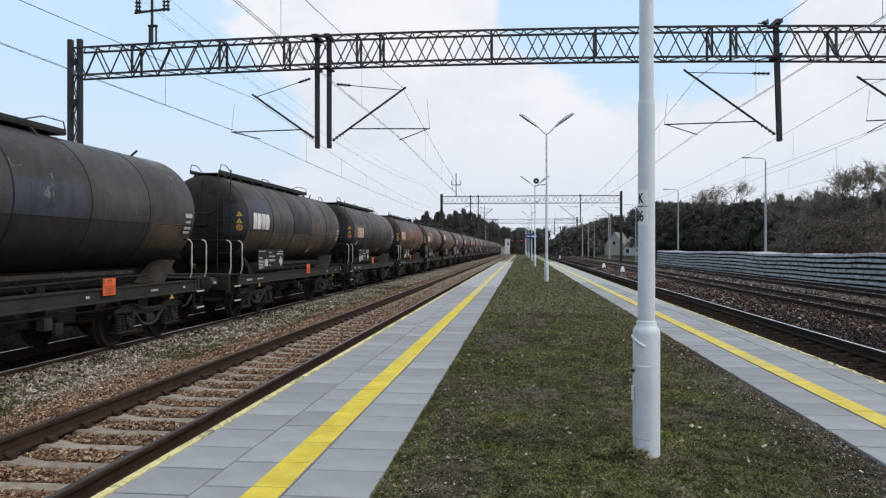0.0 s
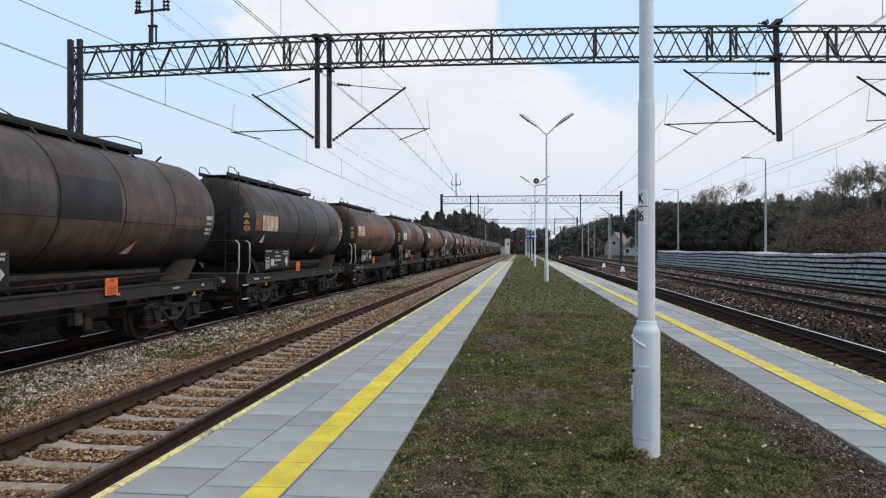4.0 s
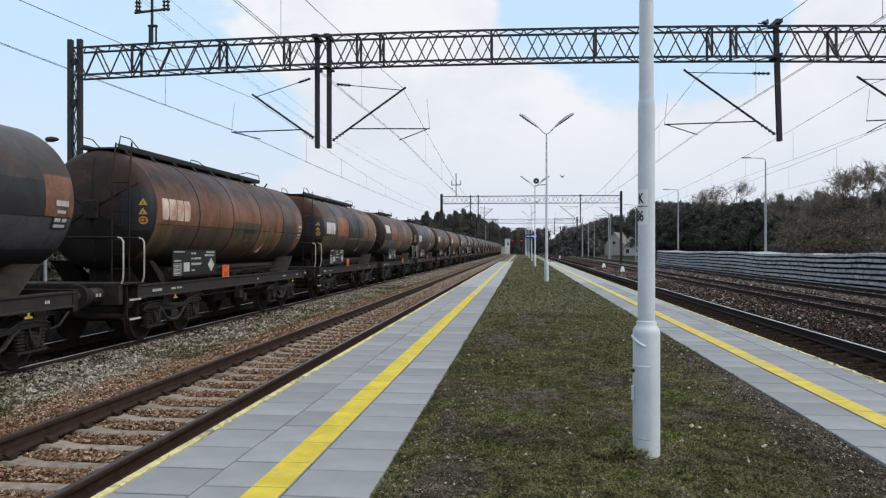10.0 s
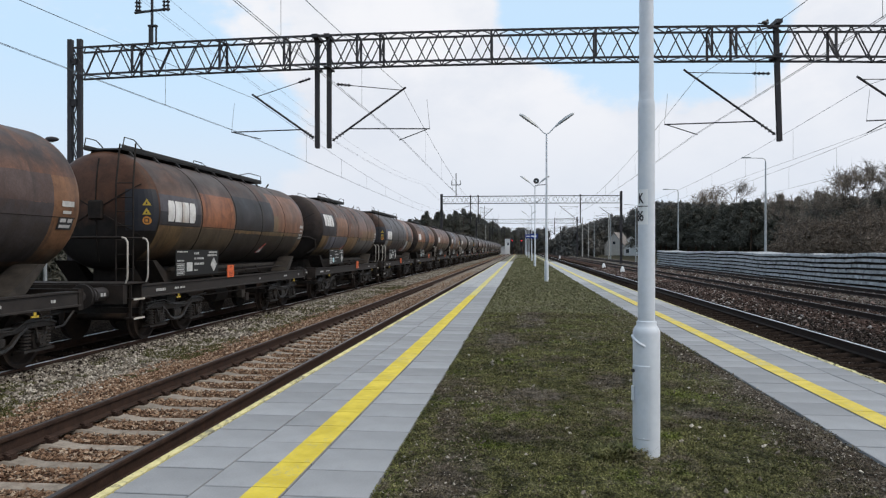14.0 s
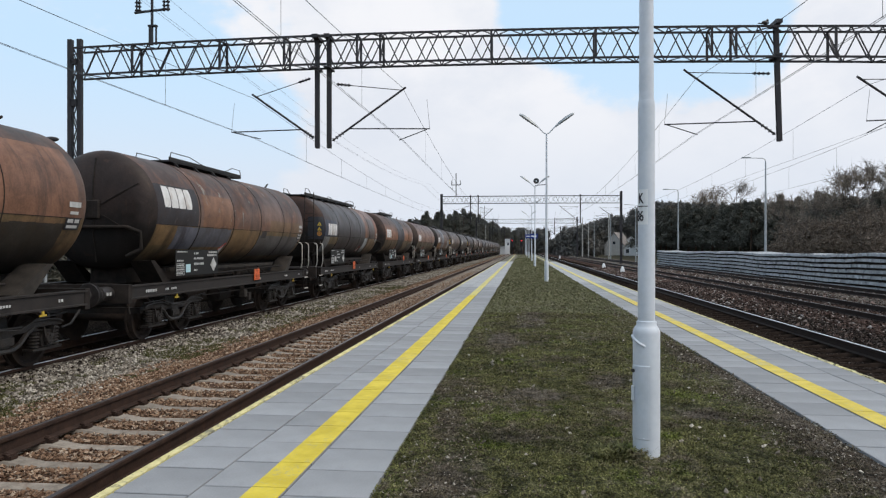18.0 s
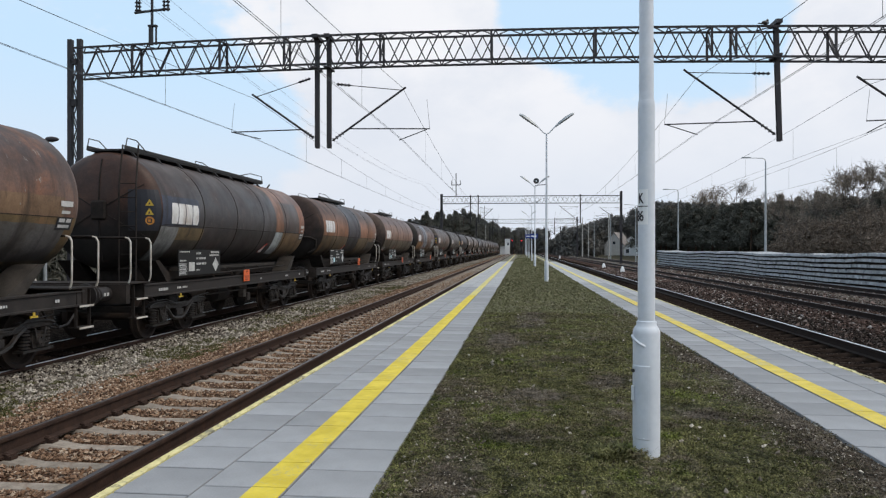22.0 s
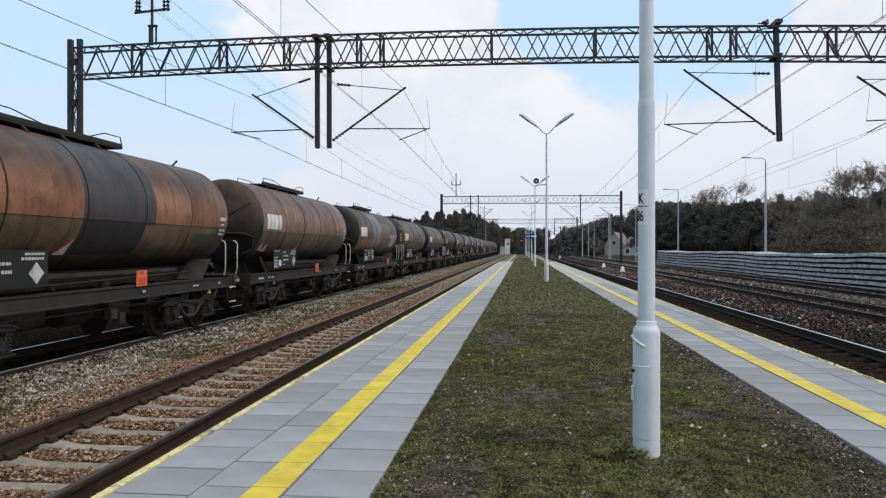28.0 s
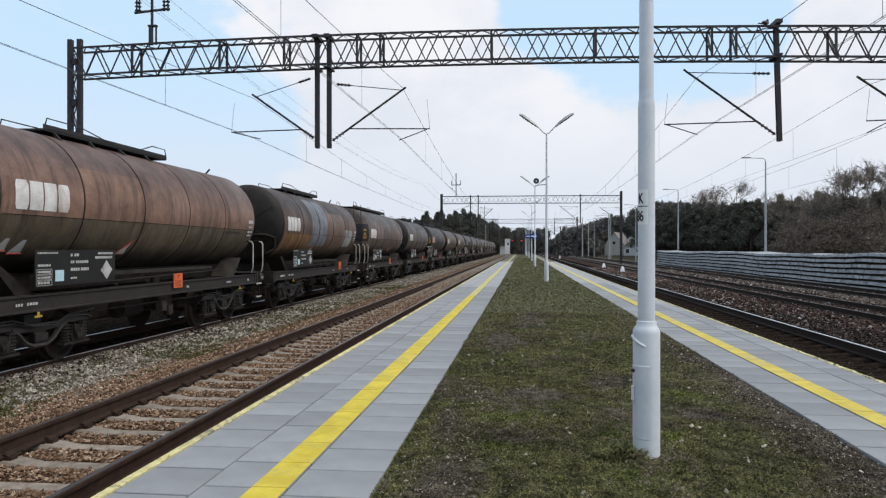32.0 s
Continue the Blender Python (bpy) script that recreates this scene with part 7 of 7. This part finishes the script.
def clump_cloud(r, centres, radii, per, size):
    """Tufts of three crossing slivers scattered in a set of ellipsoids."""
    vs, fs, n = [], [], 0
    for c, rad in zip(centres, radii):
        d = r.normal(0, 1, (per, 3))
        d /= np.linalg.norm(d, axis=1)[:, None]
        p = np.array(c) + d * (r.uniform(0.25, 1.0, (per, 1)) ** 0.6) * np.array(rad)
        for _ in range(3):
            a = r.normal(0, 1, (per, 3))
            a /= np.linalg.norm(a, axis=1)[:, None]
            b = np.cross(a, r.normal(0, 1, (per, 3)))
            b /= np.linalg.norm(b, axis=1)[:, None]
            s = size * r.uniform(0.5, 1.3, (per, 1))
            t = np.stack([p - a * s, p + b * s * 0.35, p + a * s], 1)
            vs.append(t.reshape(-1, 3))
            fs.append(np.arange(per * 3).reshape(-1, 3) + n)
            n += per * 3
    return np.concatenate(vs), np.concatenate(fs)


def pine_meshes(seed, h):
    r = np.random.default_rng(seed)
    m = Mesh()
    pts = [Vector((0, 0, 0))]
    for k in range(6):
        pts.append(Vector((float(r.normal(0, 0.06)) * (k + 1) * 0.4, float(r.normal(0, 0.06)) * (k + 1) * 0.4, h * (k + 1) / 6.2)))
    for k in range(6):
        m.tube(pts[k], pts[k + 1], 0.17 * (1 - k / 7), 0.17 * (1 - (k + 1) / 7), 7)
    cs, rs = [], []
    for k in range(17):
        f = k / 16
        z = h * (0.30 + 0.68 * f)
        reach = (1.0 - f) ** 0.7 * 2.3 + 0.35
        a = k * 2.4 + float(r.uniform(0, 0.8))
        d = reach * float(r.uniform(0.45, 0.85))
        c = (d * math.cos(a), d * math.sin(a), z + float(r.uniform(-0.3, 0.3)))
        m.tube((0, 0, z - 0.45), c, 0.045, 0.02, 5)
        cs.append(c)
        rs.append((reach * 0.52, reach * 0.52, 0.62 + 0.3 * (1 - f)))
    cs.append((0, 0, h))
    rs.append((0.45, 0.45, 0.8))
    v, f = clump_cloud(r, cs, rs, 120, 0.25)
    return m.done("trunk", M_PINEBARK), raw_mesh("crown", v, f, M_NEEDLES)


def bare_tree_meshes(seed, h, spread=0.5):
    """A leafless tree: limbs that fork five times, and fine twigs."""
    r = np.random.default_rng(seed)
    limbs, tv, tf = Mesh(), [], []

    def grow(p, d, ln, rad, depth):
        q = p + d * ln
        limbs.tube(p, q, rad, rad * 0.68, 6 if depth < 2 else 4, caps=False)
        if depth >= 4:
            for _ in range(24):
                e = (d + Vector(r.normal(0, 0.95, 3))).normalized()
                s = p + (q - p) * float(r.uniform(0.2, 1))
                t = s + e * ln * float(r.uniform(0.25, 0.75))
                side = e.orthogonal().normalized() * 0.011
                n = len(tv)
                tv.extend([tuple(s - side), tuple(s + side), tuple(t)])
                tf.append((n, n + 1, n + 2))
            return
        for _ in range(3 if depth < 3 else 4):
            e = (d + Vector(r.normal(0, spread, 3)) + Vector((0, 0, 0.12))).normalized()
            grow(p + (q - p) * float(r.uniform(0.6, 1.0)), e, ln * float(r.uniform(0.62, 0.82)), rad * 0.58, depth + 1)

    grow(Vector((0, 0, -0.1)), Vector((0, 0, 1)), h * 0.27, h * 0.0072, 0)
    return limbs.done("trunk", M_BARK), raw_mesh("crown", tv, tf, M_TWIGS)


def scrub_meshes(seed, h, mat):
    r = np.random.default_rng(seed)
    m = Mesh()
    for k in range(14):
        a = float(r.uniform(0, math.tau))
        e = Vector((math.cos(a) * h * 0.42 * float(r.uniform(0.2, 1)), math.sin(a) * h * 0.42 * float(r.uniform(0.2, 1)), h * float(r.uniform(0.6, 1.0))))
        m.tube((0, 0, 0), e, 0.05, 0.012, 5)
    cs = [(float(r.normal(0, h * 0.24)), float(r.normal(0, h * 0.24)), h * float(r.uniform(0.12, 0.85))) for _ in range(16)]
    v, f = clump_cloud(r, cs, [(h * 0.26, h * 0.26, h * 0.22)] * 16, 170, 0.15)
    return m.done("trunk", M_BARK), raw_mesh("crown", v, f, mat)


def tree(name, label, category, meshes, at, group):
    root = thing(name, label, category, at, group)
    part("trunk", meshes[0], None, root)
    part("crown", meshes[1], None, root)
    return root


PINES = [pine_meshes(20 + k, h) for k, h in enumerate((11.2, 11.8, 11.5, 12.1))]
BARES = [bare_tree_meshes(40, 12.0), bare_tree_meshes(41, 11.0, 0.42), bare_tree_meshes(43, 12.5, 0.46)]
SCRUBS = [scrub_meshes(60, 4.6, M_SCRUB), scrub_meshes(61, 5.2, M_SCRUB), scrub_meshes(62, 3.6, M_PALE_SCRUB)]


def wood_edge():
    r = random.Random(5)
    # pine wood beyond the yard: its edge drifts away from the line
    for k in range(58):
        f = k / 57
        x, y = 60.0 - 29.0 * f, 82.0 + 104.0 * f ** 1.1
        sc = r.uniform(0.74, 0.84) * (1 + 0.24 * f)
        m = pose(x + r.uniform(-2, 3), y + r.uniform(-2, 2), -0.47, 0, 0, r.uniform(0, 360)) @ Matrix.Diagonal((sc * 1.5, sc * 1.5, sc, 1))
        tree("pine_tree", "dark green pine tree at the edge of a wood", "tree", PINES[k % 4], m, "pine wood")
    for x, y, b, sc in ((30.6, 81, 0, 0.92), (32.8, 78, 1, 1.0), (35.2, 80, 2, 1.02), (37.6, 77, 0, 1.08), (28.6, 84, 1, 0.8), (34.0, 84, 0, 0.95), (40.5, 80, 2, 1.1), (46.2, 171, 1, 1.72), (42.6, 174, 2, 1.5), (50.2, 170, 0, 1.42), (35.0, 192, 1, 1.35)):
        m = pose(x, y, -0.47, 0, 0, r.uniform(0, 360)) @ Matrix.Diagonal((sc * 1.35, sc * 1.35, sc * 1.38, 1))
        tree("bare_tree", "leafless broad tree with fine brown twigs", "tree", BARES[b], m, "bare trees")
    for k in range(30):
        x, y = 28.3 + k * 0.50 + r.uniform(-0.8, 0.8), 77 + r.uniform(-3, 4)
        sc = r.uniform(0.95, 1.2) + 0.3 * k / 29
        tree("scrub_bush", "dense leafless olive-brown scrub bush", "bush", SCRUBS[k % 2], pose(x, y, -0.47, 0, 0, r.uniform(0, 360)) @ Matrix.Diagonal((sc, sc, sc, 1)), "scrub")
    # pines beyond the train
    for k in range(26):
        f = k / 25
        x, y = -32.0 + 31.0 * f + r.uniform(-2, 2), 215.0 + 85.0 * f + r.uniform(-6, 6)
        sc = float(np.interp(f, [0, 0.3, 0.48, 0.62, 0.76, 1.0], [1.04, 1.24, 1.36, 1.12, 0.92, 0.84])) * r.uniform(0.88, 1.04)
        tree("pine_tree", "dark green pine tree beyond the tracks", "tree", PINES[(k * 3) % 4], pose(x, y, -0.47, 0, 0, r.uniform(0, 360)) @ Matrix.Diagonal((sc * 1.5, sc * 1.5, sc, 1)), "pine wood")


wood_edge()


def deep_wood(name, spots, label, mat):
    """Rows of trees deep in the wood, too many to count."""
    r = np.random.default_rng(9)
    vs, fs, n = [], [], 0
    for x, y, h in spots:
        cs = [(x + r.normal(0, 0.9), y + r.normal(0, 0.9), -0.47 + h * q) for q in (0.12, 0.3, 0.45, 0.6, 0.75, 0.9)]
        rs = [(2.1 * (1.1 - 0.7 * q),) * 2 + (h * 0.13,) for q in (0.12, 0.3, 0.45, 0.6, 0.75, 0.95)]
        v, f = clump_cloud(r, cs, rs, 40 if y < 190 else 34, 0.5 if y < 190 else 1.1)
        vs.append(v)
        fs.append(f + n)
        n += len(v)
    ob = new(name, raw_mesh(name, np.concatenate(vs), np.concatenate(fs), mat))
    tagged(ob, label, "woods", kind="stuff")


def deep_spots():
    r = np.random.default_rng(11)
    out = []
    for k in range(720):
        f = r.uniform(0, 1)
        d = r.uniform(1, 26)
        out.append((61.0 - 29.0 * f + d * 0.85 + r.uniform(-1, 1), 84.0 + 106.0 * f ** 1.1 + d * 0.5, (8.7 + 0.05 * d + r.uniform(0, 0.9)) * (1 + 0.24 * f)))
    for k in range(150):
        f = r.uniform(0, 1)
        out.append((-31.0 + 30.0 * f - r.uniform(0, 4), 228.0 + 85.0 * f + r.uniform(0, 20), float(np.interp(f, [0, 0.3, 0.48, 0.62, 0.76, 1.0], [12.0, 14.4, 15.4, 12.8, 10.8, 9.6])) * r.uniform(0.85, 1.0)))
    for k in range(420):
        x = r.uniform(-70, 120)
        y = r.uniform(340, 420)
        low = 0.55 if 0.038 < x / y < 0.055 else 1.0     # a dip where the line leaves the wood
        out.append((x, y, low * (r.uniform(10.5, 12.3) + 2.0 * min(1.0, abs(x - 5.0) / 50.0))))
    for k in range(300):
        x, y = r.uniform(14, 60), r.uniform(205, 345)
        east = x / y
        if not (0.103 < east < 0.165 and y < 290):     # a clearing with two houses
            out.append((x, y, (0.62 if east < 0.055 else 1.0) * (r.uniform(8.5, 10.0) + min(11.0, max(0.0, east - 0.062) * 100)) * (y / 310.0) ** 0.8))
    # low trees added behind the train to darken the gaps between wagons
    for k in range(460):
        out.append((-28 - 70 * r.uniform(0, 1) ** 2, r.uniform(0, 330), r.uniform(4.5, 7.0)))
    return out


# paler, greyer tones stand in for the haze before the far wood
M_MIXED_HAZED = scatter_mat("hazed_mixed_far_wood", [(0, (0.105, 0.102, 0.094)), (0.5, (0.135, 0.130, 0.120)), (1, (0.170, 0.163, 0.152))], 0.95, 0.1)
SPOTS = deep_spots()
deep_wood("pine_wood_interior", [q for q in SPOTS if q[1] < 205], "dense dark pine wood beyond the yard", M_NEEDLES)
deep_wood("far_mixed_wood", [q for q in SPOTS if q[1] >= 205], "far wood of pines and leafless trees, paled by painted haze", M_MIXED_HAZED)


def perched_bird():
    root = thing("pigeon", "dark grey pigeon perched on the gantry beam", "bird", pose(7.75, 24.2, 8.93, 0, 0, 30))
    part("body", Mesh().lathe_axis([(0.01, -0.13), (0.05, -0.09), (0.075, 0.0), (0.06, 0.08), (0.02, 0.15)], "x", 12, (0, 0, 0.09)), M_BUFFER, root, smooth=60)
    part("head", Mesh().lathe_z([(0.01, 0.12), (0.035, 0.14), (0.04, 0.18), (0.02, 0.215), (0.005, 0.22)], 10, 0.10), M_BUFFER, root, smooth=60)
    part("tail", Mesh().box(-0.28, -0.03, 0.03, -0.10, 0.03, 0.05), M_GANTRY, root)
    part("legs", Mesh().tube((0.0, 0.02, 0.0), (0.0, 0.02, 0.05), 0.006, n=5).tube((0.0, -0.02, 0.0), (0.0, -0.02, 0.05), 0.006, n=5), M_RED, root)


perched_bird()



def flying_bird():
    root = thing("flying_bird", "small dark bird flying over the tracks with beating wings", "bird", pose(-97, 154, 14))
    part("body", Mesh().lathe_axis([(0.007, -0.13), (0.026, -0.10), (0.042, -0.013), (0.036, 0.05), (0.023, 0.09), (0.02, 0.12), (0.007, 0.15)], "x", 10), M_CROW, root, smooth=60)
    part("tail", Mesh().add([(-0.10, -0.013, 0), (-0.10, 0.013, 0), (-0.21, 0.04, 0.0), (-0.21, -0.04, 0.0), (-0.10, 0, 0.013), (-0.21, 0, 0.008)], [(0, 1, 2, 3), (0, 3, 5, 4), (1, 4, 5, 2), (3, 2, 5), (0, 4, 1)]), M_CROW, root)
    out = []
    for sy in (-1, 1):
        m = Mesh()
        vs = [(0.065, 0, 0.008), (-0.05, 0, 0.008), (0.08, sy * 0.13, 0.005), (-0.06, sy * 0.13, 0.005), (0.013, sy * 0.29, 0.003), (-0.05, sy * 0.27, 0.003)]
        vs += [(x, y, z - 0.009) for x, y, z in vs]
        fs = [(0, 2, 3, 1), (2, 4, 5, 3), (6, 7, 9, 8), (8, 9, 11, 10), (0, 6, 8, 2), (2, 8, 10, 4), (4, 10, 11, 5), (5, 11, 9, 3), (3, 9, 7, 1), (1, 7, 6, 0)]
        out.append((part("wing", m.add(vs, fs), M_CROW, root, at=pose(0, sy * 0.02, 0.013)), sy))
    return root, out


M_CROW = surface("sooty_feathers", (0.015, 0.015, 0.017), (0.045, 0.043, 0.043), 12, 0.8, 0, 0.2, 0.002)
BIRD, WINGS = flying_bird()


# ---- the mark on the first lamp post ----
def wrapped_text(body, size, radius, z, turn, mat, name, parent):
    cu = bpy.data.curves.new(name, "FONT")
    cu.body, cu.size, cu.align_x = body, size, "CENTER"
    cu.extrude, cu.offset = 0.0006, 0.002
    tmp = bpy.data.objects.new(name, cu)
    scene.collection.objects.link(tmp)
    me = bpy.data.meshes.new_from_object(tmp.evaluated_get(bpy.context.evaluated_depsgraph_get()))
    bpy.data.objects.remove(tmp)
    for v in me.vertices:
        a = turn + v.co.x * 0.62 / radius
        rr = radius + v.co.z
        v.co = (rr * math.sin(a), -rr * math.cos(a), z + v.co.y)
    me.materials.clear()
    me.materials.append(mat)
    part(name, me, mat, parent)


def post_mark():
    root = LAMPS[0]
    vs, fs, n = [], [], 10
    r, z0, z1 = 0.0566, 1.575, 1.81
    for k in range(n + 1):
        a = -1.60 + 1.62 * k / n
        vs += [(r * math.sin(a), -r * math.cos(a), z0), (r * math.sin(a), -r * math.cos(a), z1)]
        if k:
            fs.append((2 * k - 2, 2 * k, 2 * k + 1, 2 * k - 1))
    part("post_label", Mesh().add(vs, fs), M_WHITE, root, "white sticker with black characters")
    wrapped_text("K", 0.096, 0.0590, 1.718, -0.84, M_BLACK, "label_letter", root)
    wrapped_text("86", 0.096, 0.0590, 1.600, -0.98, M_BLACK, "label_number", root)
    line = Mesh()
    vs, fs = [], []
    for k in range(n + 1):
        a = -1.58 + 1.56 * k / n
        vs += [(0.0590 * math.sin(a), -0.0590 * math.cos(a), 1.694), (0.0590 * math.sin(a), -0.0590 * math.cos(a), 1.700)]
        if k:
            fs.append((2 * k - 2, 2 * k, 2 * k + 1, 2 * k - 1))
    part("label_line", line.add(vs, fs), M_BLACK, root)


post_mark()

# ---- paving ----
def paving():
    """Three rows of half-metre slabs on each side, the painted lines on them."""
    left = [(L_EDGE + 0.065, -1.905), (-1.905, -1.372), (-1.372, L_TURF)]
    right = [(R_TURF, 2.845), (2.845, 3.48), (3.48, R_EDGE - 0.045)]
    far = Mesh()
    made = 0
    for rows, near in ((left, 27.0), (right, 31.0)):
        for ri, (x0, x1) in enumerate(rows):
            w = x1 - x0 - 0.012
            me = Mesh().slab(-w / 2, -0.2405, -0.075, w / 2, 0.2405, 0.0, 0.004).done("slab", M_SLAB)
            y = -18.25 + (0.0, 0.17, 0.05)[ri]
            while y < PAVE_END - 0.3:
                if y < near and made < 300 and y > 2.2:
                    ob = new("slab", me)
                    ob.parent = PLATFORM
                    ob.matrix_basis = pose((x0 + x1) / 2, y, PLAT + float(rng.normal(0, 0.0012)), float(rng.normal(0, 0.10)), float(rng.normal(0, 0.10)), 0)
                    made += 1
                else:
                    far.slab((x0 + x1) / 2 - w / 2, y - 0.2405, PLAT - 0.075, (x0 + x1) / 2 + w / 2, y + 0.2405, PLAT + float(rng.normal(0, 0.001)), 0.004)
                y += 0.5
    v, f = far.v, far.f
    tagged(part("further_slabs", raw_mesh("further_slabs", v, f, M_SLAB_FAR), None, PLATFORM), kind="stuff")
    for name, x0, x1, lab in (("yellow_line", -1.592, -1.38, "bright yellow safety line"), ("yellow_line", 2.852, 3.052, "dulled yellow safety line")):
        line, mid, y = Mesh(), Mesh(), -18.08 + 0.25
        while y < PAVE_END:
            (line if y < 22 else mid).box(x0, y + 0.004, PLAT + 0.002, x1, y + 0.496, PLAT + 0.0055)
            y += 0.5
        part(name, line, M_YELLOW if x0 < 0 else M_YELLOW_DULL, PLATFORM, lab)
        part(name, mid, M_YELLOW_MID, PLATFORM, "yellow safety line paled to suggest glare")
        part("old_yellow_line", Mesh().box(x0, PAVE_END, PLAT - 0.03, x1, 178, PLAT - 0.025), M_YELLOW_FAR, PLATFORM, "pale worn yellow safety line")
    for x0, x1 in ((L_EDGE, L_EDGE + 0.062), (R_EDGE - 0.042, R_EDGE)):
        m, y = Mesh(), -18.5
        vs, fs, k = [], [], 0
        while y < PAVE_END:
            j = float(rng.normal(0, 0.017))
            j *= 1.0 if x0 < 0 else 0.45
            vs += [(x0 + j * (x0 < 0), y, PLAT - 0.09), (x1 + j * (x0 > 0), y, PLAT - 0.09), (x1, y, PLAT + 0.004 + j * 0.4), (x0 + j, y, PLAT + 0.002 + j * 0.6)]
            if k:
                fs += [(4 * k - 4 + i, 4 * k - 4 + (i + 1) % 4, 4 * k + (i + 1) % 4, 4 * k + i) for i in range(4)]
            k += 1
            y += 0.035 if 2.0 < y < 20 else 0.5
        part("edge_strip", m.add(vs, fs), M_YELLOW_OLD, PLATFORM, "flaking yellow painted platform edge")


def far_slab_mat():
    m, nt, b = shader("grey_paving_with_glare")
    vec = world_coords(nt)
    n = tex_noise(nt, vec, 2.2, 5, 0.6)
    # paler than the near slabs: glare put into the colour
    col = ramp(nt, n, [(0.36, (0.29, 0.292, 0.298)), (0.64, (0.375, 0.378, 0.386))])
    col = blend(nt, 1.0, col, ramp(nt, island(nt), [(0, grey(0.88)), (1, grey(1.06))]), "MULTIPLY")
    nt.links.new(col, b.inputs["Base Color"])
    b.inputs["Roughness"].default_value = 0.8
    return m


M_SLAB_FAR = far_slab_mat()
paving()


# ---- how the train moves: metres travelled towards the camera ----
TRAVEL = [(0.0, 0.0), (1.0, 3.05), (2.0, 6.12), (3.5, 10.74), (5.5, 16.81), (7.0, 21.37), (8.5, 26.02), (10.0, 30.70), (11.5, 35.41), (13.0, 40.22), (14.5, 44.92), (16.5, 51.20), (18.0, 55.98), (19.5, 60.75), (21.0, 65.52), (22.5, 70.34),
          (24.0, 75.13), (25.5, 79.91), (27.5, 86.32), (28.5, 89.48), (29.0, 91.04), (29.5, 92.57), (30.0, 94.04), (30.5, 95.36), (31.0, 96.55), (31.5, 97.66), (32.0, 98.68)]


def travelled(t):
    return float(np.interp(t, [r[0] for r in TRAVEL], [r[1] for r in TRAVEL]))


def motions():
    # the wagons
    for car, y in TRAIN:
        walk(car, [(t, pose(TRACK_T, y - d, DROP_T)) for t, d in TRAVEL])
    # the wheels of the wagons that pass close by
    for car, y in TRAIN[1:13]:
        for b in car.children:
            for ws in b.children:
                if ws.name.startswith("wheelset"):
                    c = ws.matrix_basis.translation.copy()
                    rows = []
                    for i in range(161):
                        t = i * 0.2
                        rows.append((t, pose(c.x, c.y, c.z, math.degrees(travelled(t) / 0.46))))
                    walk(ws, rows)
    # the crow crosses over the tracks
    def bird_at(t, z):
        r, f = 9.0 * (t - 8.9), 71.7 - 10.4 * (t - 8.9)
        return (t, pose(0.9942 * r - 0.1075 * f, 0.9942 * f + 0.1075 * r, z, 0, 3, -42.9))

    walk(BIRD, [bird_at(t, z) for t, z in ((0.0, 14.0), (7.5, 7.6), (8.3, 7.8), (8.9, 8.2), (9.4, 8.1), (10.0, 7.75), (10.8, 7.2), (11.5, 6.7), (13.0, 7.0), (32.0, 40.0))])
    for wing, sy in WINGS:
        c = wing.matrix_basis.translation.copy()
        beats = [(0.0, 0.0)] + [(7.6 + 0.1 * i, (30.0, 8.0, -28.0, -5.0)[i % 4]) for i in range(50)] + [(32.0, 0.0)]
        walk(wing, [(t, pose(c.x, c.y, c.z, sy * a)) for t, a in beats])


motions()
